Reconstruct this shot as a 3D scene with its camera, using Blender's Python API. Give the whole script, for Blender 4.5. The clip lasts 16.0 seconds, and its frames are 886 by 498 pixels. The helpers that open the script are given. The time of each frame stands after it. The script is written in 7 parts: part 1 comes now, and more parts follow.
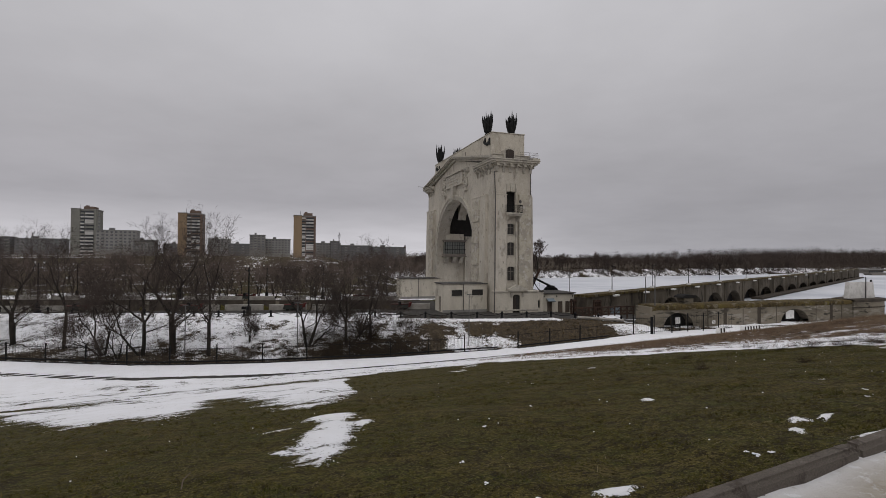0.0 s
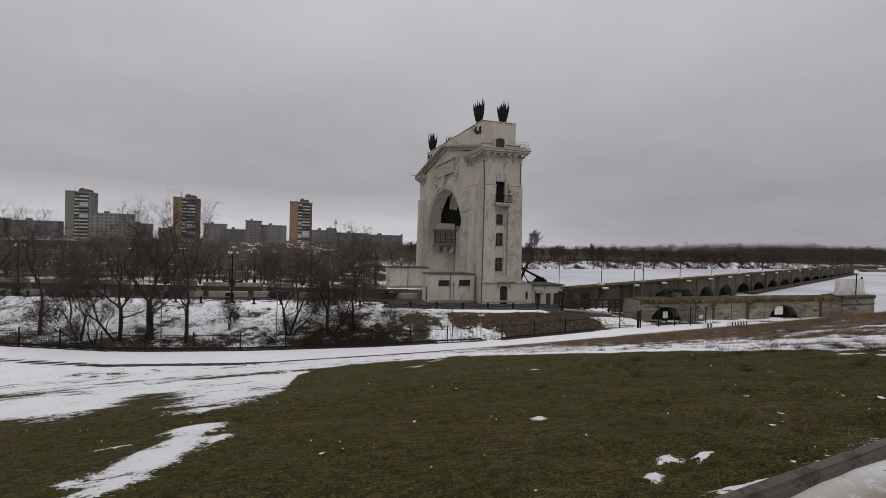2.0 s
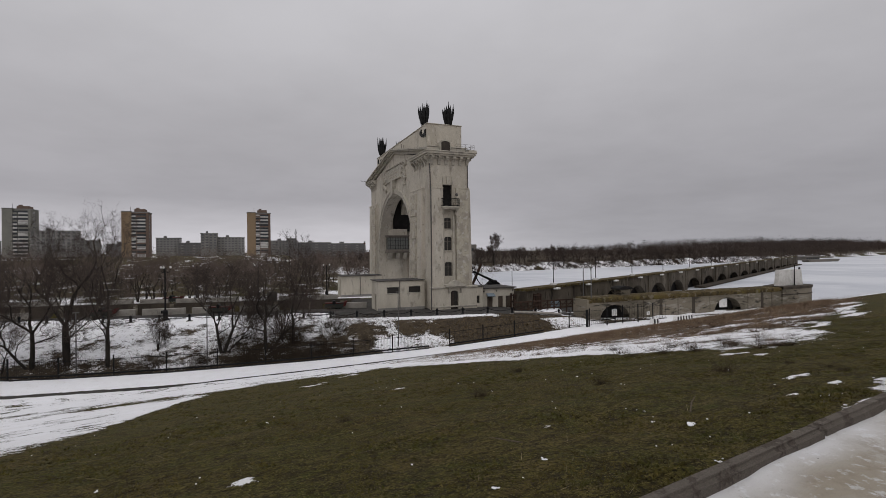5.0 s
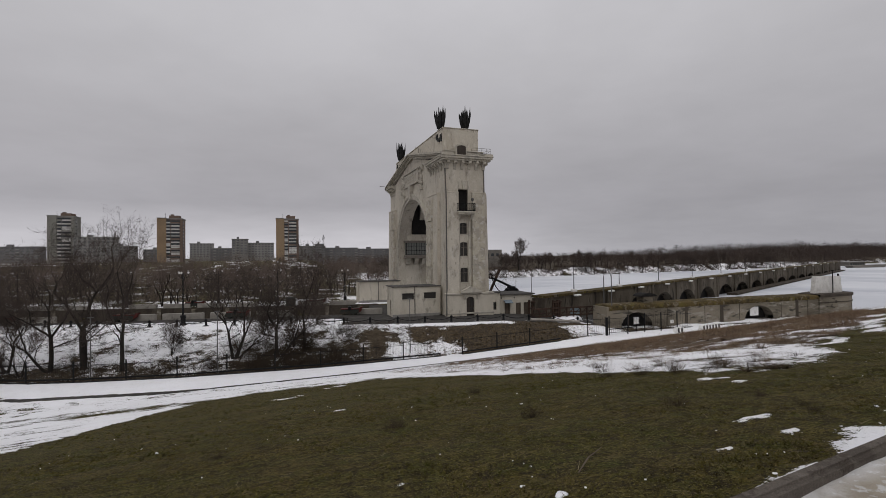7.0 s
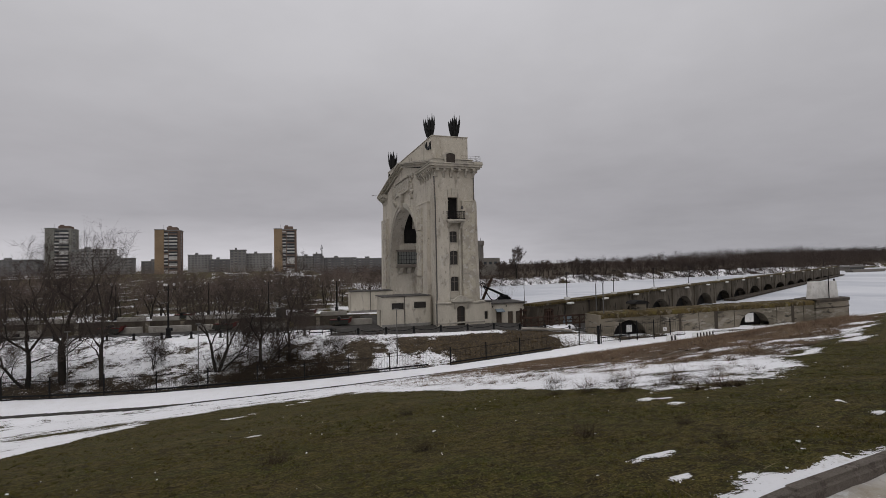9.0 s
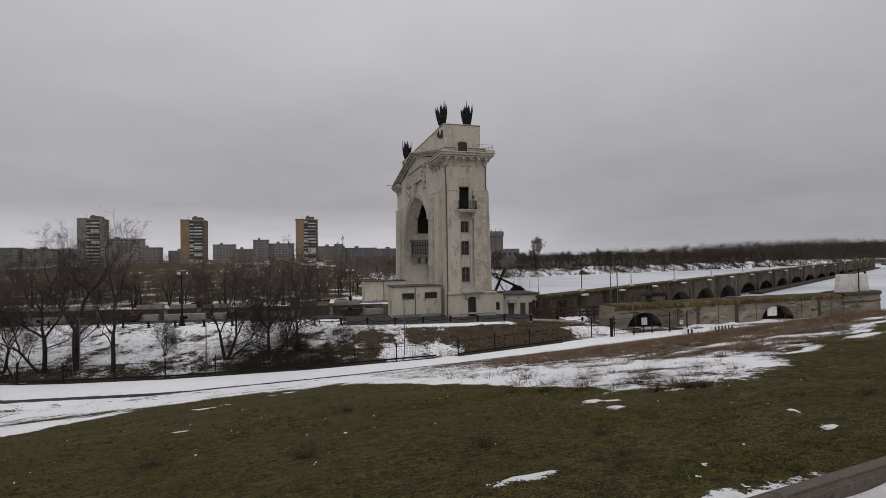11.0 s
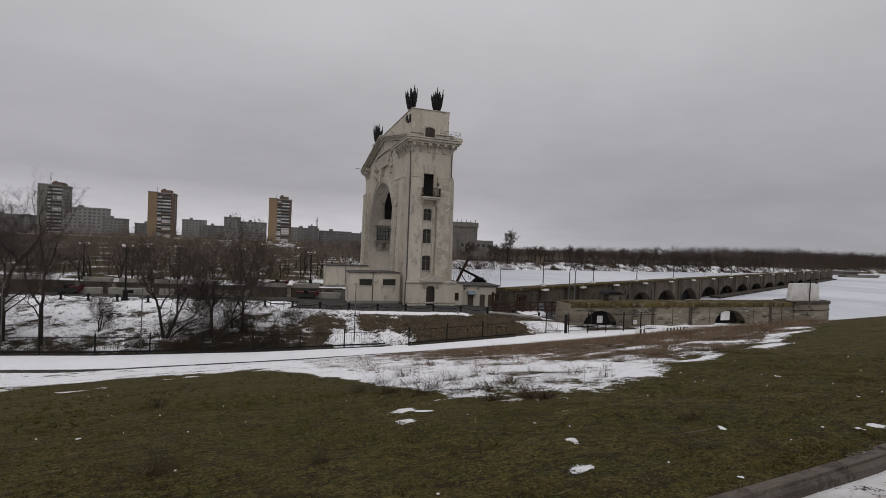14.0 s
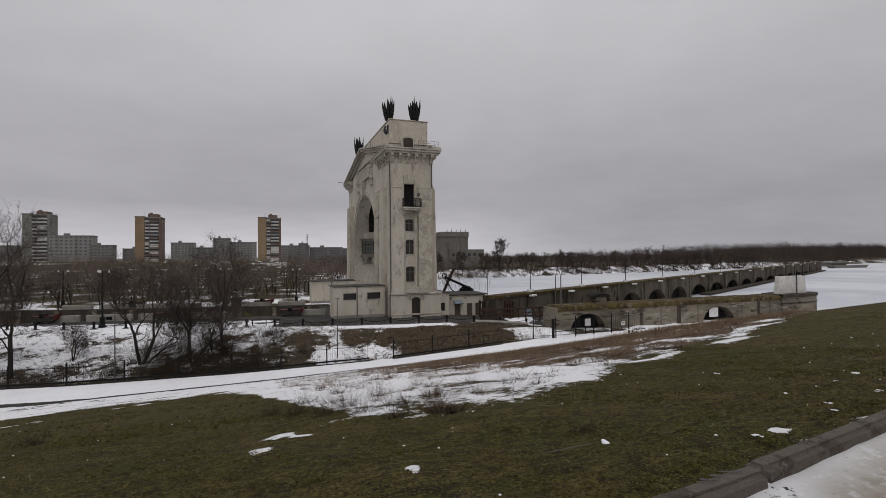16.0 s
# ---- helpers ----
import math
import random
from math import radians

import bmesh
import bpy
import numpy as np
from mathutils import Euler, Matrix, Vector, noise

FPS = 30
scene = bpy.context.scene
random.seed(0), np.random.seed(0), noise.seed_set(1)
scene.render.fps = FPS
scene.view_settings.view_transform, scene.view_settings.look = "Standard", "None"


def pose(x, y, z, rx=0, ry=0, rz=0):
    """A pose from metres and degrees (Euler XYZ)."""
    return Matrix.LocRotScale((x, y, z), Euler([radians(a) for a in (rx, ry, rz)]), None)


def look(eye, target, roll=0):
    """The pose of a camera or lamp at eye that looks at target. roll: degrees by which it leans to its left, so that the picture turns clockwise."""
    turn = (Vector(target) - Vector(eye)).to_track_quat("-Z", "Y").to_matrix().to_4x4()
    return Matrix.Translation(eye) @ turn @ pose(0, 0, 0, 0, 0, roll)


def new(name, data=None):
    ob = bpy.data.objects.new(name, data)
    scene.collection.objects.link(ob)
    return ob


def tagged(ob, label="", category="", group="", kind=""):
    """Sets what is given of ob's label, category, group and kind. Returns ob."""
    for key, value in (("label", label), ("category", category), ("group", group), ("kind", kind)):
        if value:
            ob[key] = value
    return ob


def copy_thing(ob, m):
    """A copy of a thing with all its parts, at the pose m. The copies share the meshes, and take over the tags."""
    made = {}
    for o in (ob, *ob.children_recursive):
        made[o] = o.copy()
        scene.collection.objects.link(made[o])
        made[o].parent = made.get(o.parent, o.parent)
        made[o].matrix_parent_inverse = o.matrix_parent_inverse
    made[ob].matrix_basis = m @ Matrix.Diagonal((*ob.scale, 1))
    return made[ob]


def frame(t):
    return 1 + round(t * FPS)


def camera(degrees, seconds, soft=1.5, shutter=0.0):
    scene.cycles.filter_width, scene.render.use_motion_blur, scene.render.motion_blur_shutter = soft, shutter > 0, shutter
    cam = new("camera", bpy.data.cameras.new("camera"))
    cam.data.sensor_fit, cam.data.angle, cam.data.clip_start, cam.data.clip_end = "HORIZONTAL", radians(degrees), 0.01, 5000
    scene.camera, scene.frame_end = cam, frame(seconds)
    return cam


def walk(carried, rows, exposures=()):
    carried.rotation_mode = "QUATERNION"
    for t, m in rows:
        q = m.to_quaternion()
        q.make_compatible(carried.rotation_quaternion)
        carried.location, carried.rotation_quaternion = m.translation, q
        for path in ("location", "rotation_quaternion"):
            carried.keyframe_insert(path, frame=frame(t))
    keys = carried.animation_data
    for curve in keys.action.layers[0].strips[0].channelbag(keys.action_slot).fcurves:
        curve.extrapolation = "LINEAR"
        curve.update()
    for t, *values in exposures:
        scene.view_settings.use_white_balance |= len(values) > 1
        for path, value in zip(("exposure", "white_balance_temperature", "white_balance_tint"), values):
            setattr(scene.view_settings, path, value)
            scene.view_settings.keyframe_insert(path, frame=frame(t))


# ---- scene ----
cam = camera(85.0, 16.0, soft=0.3)
PATH = [
    (0, (2.117, -3.133, 1.693), (2.732, -1.23, 1.719), 0.5),
    (0.5, (2.663, -3.035, 1.723), (3.305, -1.141, 1.744), -0.6),
    (1, (3.175, -2.937, 1.761), (3.82, -1.043, 1.75), -0.5),
    (1.5, (3.673, -2.839, 1.8), (4.302, -0.941, 1.769), 1.4),
    (2, (4.194, -2.746, 1.821), (4.817, -0.846, 1.802), 1.5),
    (2.5, (4.746, -2.649, 1.839), (5.33, -0.736, 1.809), 2.8),
    (3, (5.325, -2.556, 1.825), (5.942, -0.653, 1.824), 1.2),
    (3.5, (5.905, -2.464, 1.8), (6.524, -0.562, 1.787), 1.1),
    (4, (6.488, -2.375, 1.764), (7.205, -0.507, 1.771), 0.2),
    (6.5, (9.482, -1.869, 1.833), (10.246, -0.021, 1.836), -0.8),
    (7, (10.029, -1.777, 1.84), (10.676, 0.115, 1.868), -0.6),
    (7.5, (10.523, -1.694, 1.846), (11.169, 0.198, 1.903), -1.1),
    (8, (10.99, -1.614, 1.848), (11.585, 0.294, 1.908), 0.2),
    (8.5, (11.474, -1.535, 1.847), (12.109, 0.36, 1.928), -1.1),
    (9, (11.964, -1.454, 1.839), (12.611, 0.437, 1.903), -1.2),
    (11.5, (14.391, -1.046, 1.687), (14.944, 0.876, 1.707), -0.9),
    (12, (14.907, -0.964, 1.67), (15.513, 0.942, 1.678), -1.1),
    (12.5, (15.41, -0.88, 1.657), (16.021, 1.024, 1.641), -1.2),
    (13, (15.916, -0.797, 1.652), (16.634, 1.069, 1.611), 0.2),
    (13.5, (16.391, -0.721, 1.633), (17.07, 1.16, 1.606), -0.4),
    (14, (16.851, -0.648, 1.614), (17.503, 1.243, 1.597), 2.3),
    (14.5, (17.296, -0.58, 1.579), (17.895, 1.328, 1.608), 0.7),
    (15, (17.754, -0.508, 1.557), (18.25, 1.429, 1.567), -1.3),
    (15.5, (18.19, -0.444, 1.509), (18.738, 1.479, 1.532), -1.3),
    (16, (18.585, -0.386, 1.459), (19.263, 1.495, 1.487), -0.5),
]
walk(cam, [(t, look(eye, target, roll)) for t, eye, target, roll in PATH])

# ---- world, sun, exposure ----
world = bpy.data.worlds.new("overcast_sky")
scene.world = world
world.use_nodes = True
wn, wl = world.node_tree.nodes, world.node_tree.links
wn.clear()


def sky_nodes():
    out, bg = wn.new("ShaderNodeOutputWorld"), wn.new("ShaderNodeBackground")
    tc, sep = wn.new("ShaderNodeTexCoord"), wn.new("ShaderNodeSeparateXYZ")
    wl.new(tc.outputs["Generated"], sep.inputs[0])
    # cloud deck: project the direction on a plane high above, so that clouds flatten toward the horizon
    add = wn.new("ShaderNodeMath"); add.operation = "ADD"; add.inputs[1].default_value = 0.16
    absz = wn.new("ShaderNodeMath"); absz.operation = "ABSOLUTE"
    wl.new(sep.outputs[2], absz.inputs[0]); wl.new(absz.outputs[0], add.inputs[0])
    div = wn.new("ShaderNodeVectorMath"); div.operation = "DIVIDE"
    comb = wn.new("ShaderNodeCombineXYZ")
    for n in range(3):
        wl.new(add.outputs[0], comb.inputs[n])
    wl.new(tc.outputs["Generated"], div.inputs[0]); wl.new(comb.outputs[0], div.inputs[1])
    n1, n2 = wn.new("ShaderNodeTexNoise"), wn.new("ShaderNodeTexNoise")
    for nn, s, d in ((n1, 0.9, 5), (n2, 2.6, 6)):
        nn.inputs["Scale"].default_value, nn.inputs["Detail"].default_value = s, d
        nn.inputs["Roughness"].default_value = 0.55
        wl.new(div.outputs[0], nn.inputs["Vector"])
    mixn = wn.new("ShaderNodeMath"); mixn.operation = "MULTIPLY_ADD"; mixn.inputs[1].default_value = 0.45
    wl.new(n2.outputs["Fac"], mixn.inputs[0]); wl.new(n1.outputs["Fac"], mixn.inputs[2])
    cloud = wn.new("ShaderNodeMapRange")
    cloud.inputs["From Min"].default_value, cloud.inputs["From Max"].default_value = 0.5, 0.95
    cloud.inputs["To Min"].default_value, cloud.inputs["To Max"].default_value = 0.93, 1.07
    wl.new(mixn.outputs[0], cloud.inputs["Value"])
    ramp = wn.new("ShaderNodeValToRGB")
    wl.new(sep.outputs[2], ramp.inputs[0])
    e = ramp.color_ramp.elements
    e[0].position, e[0].color = 0.0, (0.602, 0.587, 0.622, 1)
    e[1].position, e[1].color = 1.0, (0.657, 0.650, 0.686, 1)
    for p, c in ((0.035, (0.557, 0.544, 0.577, 1)), (0.10, (0.376, 0.367, 0.393, 1)), (0.20, (0.401, 0.392, 0.415, 1)), (0.40, (0.498, 0.491, 0.514, 1)), (0.62, (0.599, 0.592, 0.622, 1))):
        s = ramp.color_ramp.elements.new(p)
        s.color = c
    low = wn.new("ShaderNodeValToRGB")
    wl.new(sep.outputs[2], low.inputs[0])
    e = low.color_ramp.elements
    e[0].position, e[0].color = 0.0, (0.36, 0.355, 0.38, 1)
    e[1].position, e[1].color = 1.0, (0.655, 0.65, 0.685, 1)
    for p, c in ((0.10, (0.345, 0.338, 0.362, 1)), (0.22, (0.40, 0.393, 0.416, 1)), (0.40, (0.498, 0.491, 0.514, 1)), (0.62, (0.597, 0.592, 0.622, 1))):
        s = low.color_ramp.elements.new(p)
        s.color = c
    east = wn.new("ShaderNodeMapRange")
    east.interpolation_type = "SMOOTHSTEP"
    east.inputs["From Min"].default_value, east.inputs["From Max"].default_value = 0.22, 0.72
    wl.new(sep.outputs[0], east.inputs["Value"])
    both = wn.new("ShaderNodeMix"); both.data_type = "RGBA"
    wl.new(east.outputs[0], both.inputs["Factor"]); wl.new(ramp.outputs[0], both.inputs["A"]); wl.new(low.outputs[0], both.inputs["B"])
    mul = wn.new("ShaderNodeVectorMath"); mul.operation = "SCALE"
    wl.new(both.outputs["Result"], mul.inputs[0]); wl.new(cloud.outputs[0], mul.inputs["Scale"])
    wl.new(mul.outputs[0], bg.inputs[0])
    bg.inputs[1].default_value = 1.0
    wl.new(bg.outputs[0], out.inputs[0])


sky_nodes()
sun = new("sun", bpy.data.lights.new("sun", "SUN"))
sun.data.energy, sun.data.angle, sun.data.color = 0.75, radians(60), (1.0, 0.985, 0.96)
sun.matrix_world = look((-40, -60, 120), (0, 0, 0))


# ---- materials ----
def material(name, base, rough=0.85, spots=(), grain=0.0, scale=6.0, bump=0.0, bump_scale=40.0, metal=0.0, stretch=(1, 1, 1), vary=0.0, spec=0.12):
    """base colour, broken up by spots: (colour, scale, from, to, amount) of noise, with grain and bump; stretch lengthens the spots; vary: per object."""
    m = bpy.data.materials.new(name)
    m.use_nodes = True
    nt = m.node_tree
    n, l = nt.nodes, nt.links
    b = n["Principled BSDF"]
    b.inputs["Roughness"].default_value, b.inputs["Metallic"].default_value = rough, metal
    b.inputs["Specular IOR Level"].default_value = spec
    tc, mp = n.new("ShaderNodeTexCoord"), n.new("ShaderNodeMapping")
    mp.inputs["Scale"].default_value = stretch
    geo = n.new("ShaderNodeNewGeometry")
    l.new(geo.outputs["Position"], mp.inputs[0])
    rgb = n.new("ShaderNodeRGB")
    rgb.outputs[0].default_value = (*base, 1)
    col = rgb.outputs[0]

    def noise_at(s, detail=6, rough_=0.6):
        t = n.new("ShaderNodeTexNoise")
        t.inputs["Scale"].default_value, t.inputs["Detail"].default_value, t.inputs["Roughness"].default_value = s, detail, rough_
        l.new(mp.outputs[0], t.inputs["Vector"])
        return t.outputs["Fac"]

    for colour, s, lo, hi, amount in spots:
        r = n.new("ShaderNodeMapRange")
        r.inputs["From Min"].default_value, r.inputs["From Max"].default_value, r.inputs["To Max"].default_value = lo, hi, amount
        l.new(noise_at(s), r.inputs["Value"])
        mx = n.new("ShaderNodeMix"); mx.data_type = "RGBA"
        l.new(r.outputs[0], mx.inputs["Factor"]); l.new(col, mx.inputs["A"])
        mx.inputs["B"].default_value = (*colour, 1)
        col = mx.outputs["Result"]
    if grain or vary:
        hsv = n.new("ShaderNodeHueSaturation")
        r = n.new("ShaderNodeMapRange")
        r.inputs["From Min"].default_value, r.inputs["From Max"].default_value = 0.3, 0.7
        r.inputs["To Min"].default_value, r.inputs["To Max"].default_value = 1 - grain, 1 + grain
        l.new(noise_at(scale * 6, 8, 0.7), r.inputs["Value"])
        value = r.outputs[0]
        if vary:
            oi = n.new("ShaderNodeObjectInfo")
            v = n.new("ShaderNodeMapRange")
            v.inputs["To Min"].default_value, v.inputs["To Max"].default_value = 1 - vary, 1 + vary
            l.new(oi.outputs["Random"], v.inputs["Value"])
            mm = n.new("ShaderNodeMath"); mm.operation = "MULTIPLY"
            l.new(value, mm.inputs[0]); l.new(v.outputs[0], mm.inputs[1])
            value = mm.outputs[0]
        l.new(value, hsv.inputs["Value"]); l.new(col, hsv.inputs["Color"])
        col = hsv.outputs["Color"]
    l.new(col, b.inputs["Base Color"])
    if bump:
        bp = n.new("ShaderNodeBump")
        bp.inputs["Strength"].default_value, bp.inputs["Distance"].default_value = min(1.0, bump), 0.05
        l.new(noise_at(bump_scale, 8, 0.65), bp.inputs["Height"])
        l.new(bp.outputs[0], b.inputs["Normal"])
    return m


PLASTER = material("pale_plaster", (0.51, 0.468, 0.395), 0.9, [((0.385, 0.345, 0.285), 0.22, 0.46, 0.64, 0.75), ((0.21, 0.185, 0.155), 0.6, 0.56, 0.70, 0.75), ((0.60, 0.565, 0.505), 1.6, 0.54, 0.68, 0.6), ((0.12, 0.105, 0.088), 2.6, 0.60, 0.70, 0.65)], 0.18, 2.0, 0.4, 9.0, stretch=(1, 1, 0.4))
WORN = material("worn_plaster", (0.45, 0.408, 0.33), 0.92, [((0.33, 0.298, 0.25), 0.7, 0.46, 0.56, 0.85), ((0.54, 0.51, 0.46), 1.3, 0.54, 0.62, 0.7), ((0.19, 0.175, 0.16), 2.4, 0.58, 0.68, 0.7)], 0.14, 3.0, 0.4, 12.0)
MOULDING = material("moulding_plaster", (0.455, 0.42, 0.355), 0.9, [((0.26, 0.245, 0.22), 0.9, 0.48, 0.66, 0.7), ((0.16, 0.15, 0.14), 2.2, 0.6, 0.72, 0.6)], 0.12, 3.0, 0.35, 14.0)
BRONZE = material("black_bronze", (0.018, 0.018, 0.018), 0.55, [((0.04, 0.042, 0.04), 1.5, 0.5, 0.7, 0.8)], 0.2, 2.0, 0.4, 8.0, metal=0.3)
IRON = material("black_iron", (0.0108, 0.0108, 0.0114), 0.6, [((0.0300, 0.0180, 0.0120), 3.0, 0.6, 0.75, 0.5)], 0.15, 4.0)
PIPE = material("grey_pipe", (0.10, 0.095, 0.09), 0.6, [((0.16, 0.12, 0.09), 1.0, 0.5, 0.7, 0.7)], 0.1, 4.0)
# near-black: painted shade inside openings, and the cable cabin's dark roof
DARK = material("painted_shade_and_dark_roof", (0.0180, 0.0168, 0.0162), 0.95, [((0.0300, 0.0276, 0.0252), 1.0, 0.45, 0.7, 0.8)], 0.1, 2.0)
TAR = material("tar_roofing", (0.07, 0.066, 0.062), 0.9, [((0.13, 0.12, 0.11), 0.8, 0.5, 0.7, 0.7)], 0.15, 3.0, 0.3, 10.0)
DOORWOOD = material("dark_door_paint", (0.055, 0.045, 0.038), 0.6, [((0.09, 0.075, 0.06), 2.0, 0.5, 0.7, 0.7)], 0.15, 5.0, stretch=(1, 1, 0.3))
WINFRAME = material("window_frame_paint", (0.20, 0.175, 0.15), 0.7, [((0.08, 0.07, 0.06), 3.0, 0.5, 0.7, 0.6)], 0.1, 5.0)
CONCRETE = material("grey_concrete", (0.25, 0.24, 0.225), 0.92, [((0.16, 0.152, 0.14), 0.5, 0.45, 0.65, 0.8), ((0.33, 0.32, 0.30), 1.5, 0.52, 0.7, 0.6)], 0.14, 3.0, 0.4, 14.0)
KERBSTONE = material("kerb_concrete", (0.1665, 0.1436, 0.1221), 0.9, [((0.0888, 0.0725, 0.0592), 4.5, 0.54, 0.58, 0.8), ((0.2294, 0.1998, 0.1739), 9.0, 0.56, 0.66, 0.7), ((0.0814, 0.0666, 0.0555), 1.2, 0.57, 0.62, 0.6)], 0.3, 14.0, 1.0, 40.0, vary=0.06)
OLDWALL = material("stained_lock_concrete", (0.205, 0.178, 0.138), 0.93, [((0.115, 0.100, 0.076), 0.22, 0.42, 0.58, 0.85), ((0.30, 0.275, 0.235), 0.8, 0.55, 0.66, 0.8), ((0.040, 0.036, 0.030), 1.0, 0.56, 0.64, 0.85)], 0.22, 3.0, 0.5, 8.0, stretch=(0.4, 0.4, 1.5))
LOCKWALL = material("brown_lock_concrete", (0.0723, 0.0595, 0.0467), 0.93, [((0.0357, 0.0306, 0.0255), 0.4, 0.43, 0.63, 0.85), ((0.1105, 0.0952, 0.0765), 0.9, 0.54, 0.7, 0.6)], 0.18, 3.0, stretch=(1, 1, 0.5))
PIERWALL = material("dark_stained_pier_concrete", (0.118, 0.100, 0.078), 0.93, [((0.058, 0.048, 0.036), 0.16, 0.42, 0.6, 0.9), ((0.16, 0.140, 0.112), 0.5, 0.56, 0.68, 0.8), ((0.024, 0.021, 0.018), 0.7, 0.55, 0.63, 0.85)], 0.22, 3.0, 0.5, 8.0, stretch=(1, 1, 0.35))
PALEPLASTER = material("pale_house_plaster", (0.56, 0.515, 0.435), 0.9, [((0.42, 0.38, 0.31), 0.4, 0.46, 0.64, 0.7), ((0.25, 0.225, 0.19), 1.2, 0.58, 0.70, 0.7)], 0.12, 2.0, 0.4, 9.0, stretch=(1, 1, 0.4))
LEAFLITTER = material("dead_leaf_litter", (0.125, 0.090, 0.050), 1.0, [((0.055, 0.042, 0.026), 1.0, 0.45, 0.6, 0.8), ((0.22, 0.17, 0.105), 2.5, 0.54, 0.66, 0.8)], 0.3, 3.0)
PARAPET = material("pale_parapet_concrete", (0.30, 0.28, 0.25), 0.92, [((0.19, 0.175, 0.155), 0.6, 0.46, 0.66, 0.8)], 0.14, 3.0, 0.3, 10.0, vary=0.08)
MOSS = material("moss_grass", (0.088, 0.064, 0.026), 0.95, [((0.045, 0.034, 0.017), 0.35, 0.42, 0.56, 0.85), ((0.11, 0.088, 0.026), 0.7, 0.53, 0.64, 0.8), ((0.15, 0.128, 0.095), 0.9, 0.55, 0.62, 0.85), ((0.026, 0.021, 0.013), 1.6, 0.55, 0.63, 0.85)], 0.35, 3.0, 0.9, 9.0)
SNOW = material("snow", (0.80, 0.80, 0.83), 0.75, [((0.68, 0.67, 0.68), 0.9, 0.5, 0.7, 0.6)], 0.03, 8.0, 0.3, 9.0)
BARK = material("tree_bark", (0.0338, 0.0288, 0.0245), 0.95, [((0.0180, 0.0151, 0.0137), 2.0, 0.45, 0.65, 0.8), ((0.0590, 0.0518, 0.0446), 4.0, 0.58, 0.72, 0.5)], 0.2, 6.0, 0.6, 20.0, stretch=(1, 1, 0.3), vary=0.15)
TWIG = material("bare_twigs", (0.0723, 0.0570, 0.0485), 0.95, [((0.0425, 0.0340, 0.0289), 0.6, 0.45, 0.65, 0.8)], 0.2, 3.0, vary=0.18)
PARKTWIG = material("park_twigs", (0.150, 0.117, 0.098), 0.95, [((0.092, 0.072, 0.061), 0.5, 0.45, 0.65, 0.8)], 0.2, 3.0, vary=0.25)
TOWNWOODS = material("bare_park_wood", (0.155, 0.120, 0.102), 1.0, [((0.10, 0.078, 0.067), 0.04, 0.42, 0.62, 0.9), ((0.195, 0.15, 0.122), 0.1, 0.52, 0.68, 0.7)], 0.25, 0.5)
WOODS = material("far_bare_woods", (0.080, 0.0615, 0.052), 1.0, [((0.044, 0.035, 0.031), 0.03, 0.42, 0.62, 0.9), ((0.0892, 0.0672, 0.0544), 0.08, 0.5, 0.68, 0.7)], 0.25, 0.5)
BRUSH = material("bank_brush", (0.0504, 0.0374, 0.0259), 1.0, [((0.0230, 0.0180, 0.0144), 0.5, 0.45, 0.62, 0.8), ((0.0828, 0.0612, 0.0374), 1.2, 0.56, 0.7, 0.7)], 0.25, 3.0)
DRYGRASS = material("dry_reed_grass", (0.185, 0.128, 0.086), 1.0, [((0.085, 0.056, 0.042), 0.5, 0.42, 0.62, 0.8), ((0.31, 0.235, 0.155), 0.9, 0.50, 0.66, 0.8)], 0.25, 3.0)
BLADE = material("grass_blades", (0.0684, 0.0598, 0.0142), 0.95, [((0.1848, 0.1408, 0.0517), 14.0, 0.55, 0.63, 0.85), ((0.0314, 0.0370, 0.0071), 3.5, 0.48, 0.60, 0.85), ((0.0878, 0.0634, 0.0245), 0.5, 0.5, 0.66, 0.6), ((0.0166, 0.0123, 0.0051), 8.0, 0.54, 0.60, 0.8)], 0.4, 8.0)
STRAW = material("pale_straw", (0.30, 0.25, 0.15), 0.9, [((0.19, 0.15, 0.09), 3.0, 0.45, 0.6, 0.8)], 0.2, 6.0)
RED = material("red_paint", (0.085, 0.020, 0.017), 0.6, [((0.05, 0.018, 0.016), 1.5, 0.5, 0.7, 0.7)], 0.15, 3.0)
DARKGREEN = material("dark_machine_paint", (0.035, 0.038, 0.034), 0.6, [((0.07, 0.05, 0.035), 1.4, 0.52, 0.7, 0.7)], 0.15, 3.0)
RUST = material("rusty_steel", (0.062, 0.040, 0.030), 0.9, [((0.028, 0.021, 0.018), 1.2, 0.46, 0.64, 0.8), ((0.11, 0.055, 0.033), 2.5, 0.56, 0.7, 0.6)], 0.2, 4.0)
LAMPWHITE = material("milky_globe", (0.62, 0.60, 0.58), 0.35)
POLE = material("weathered_pole", (0.11, 0.107, 0.104), 0.7, [((0.11, 0.10, 0.095), 1.5, 0.5, 0.7, 0.6)], 0.1, 4.0)
WHITEBLOCK = material("pale_shotcrete", (0.62, 0.60, 0.57), 0.92, [((0.42, 0.40, 0.37), 0.7, 0.48, 0.66, 0.7), ((0.30, 0.28, 0.26), 2.2, 0.58, 0.7, 0.6)], 0.12, 3.0, 0.5, 8.0)
BLUEGREY = material("blue_grey_sheet", (0.18, 0.22, 0.25), 0.6, [((0.11, 0.13, 0.15), 1.0, 0.5, 0.7, 0.7)], 0.1, 3.0)
WHITEPAINT = material("white_paint", (0.72, 0.71, 0.69), 0.7, [((0.5, 0.48, 0.45), 1.6, 0.52, 0.7, 0.7)], 0.06, 3.0)
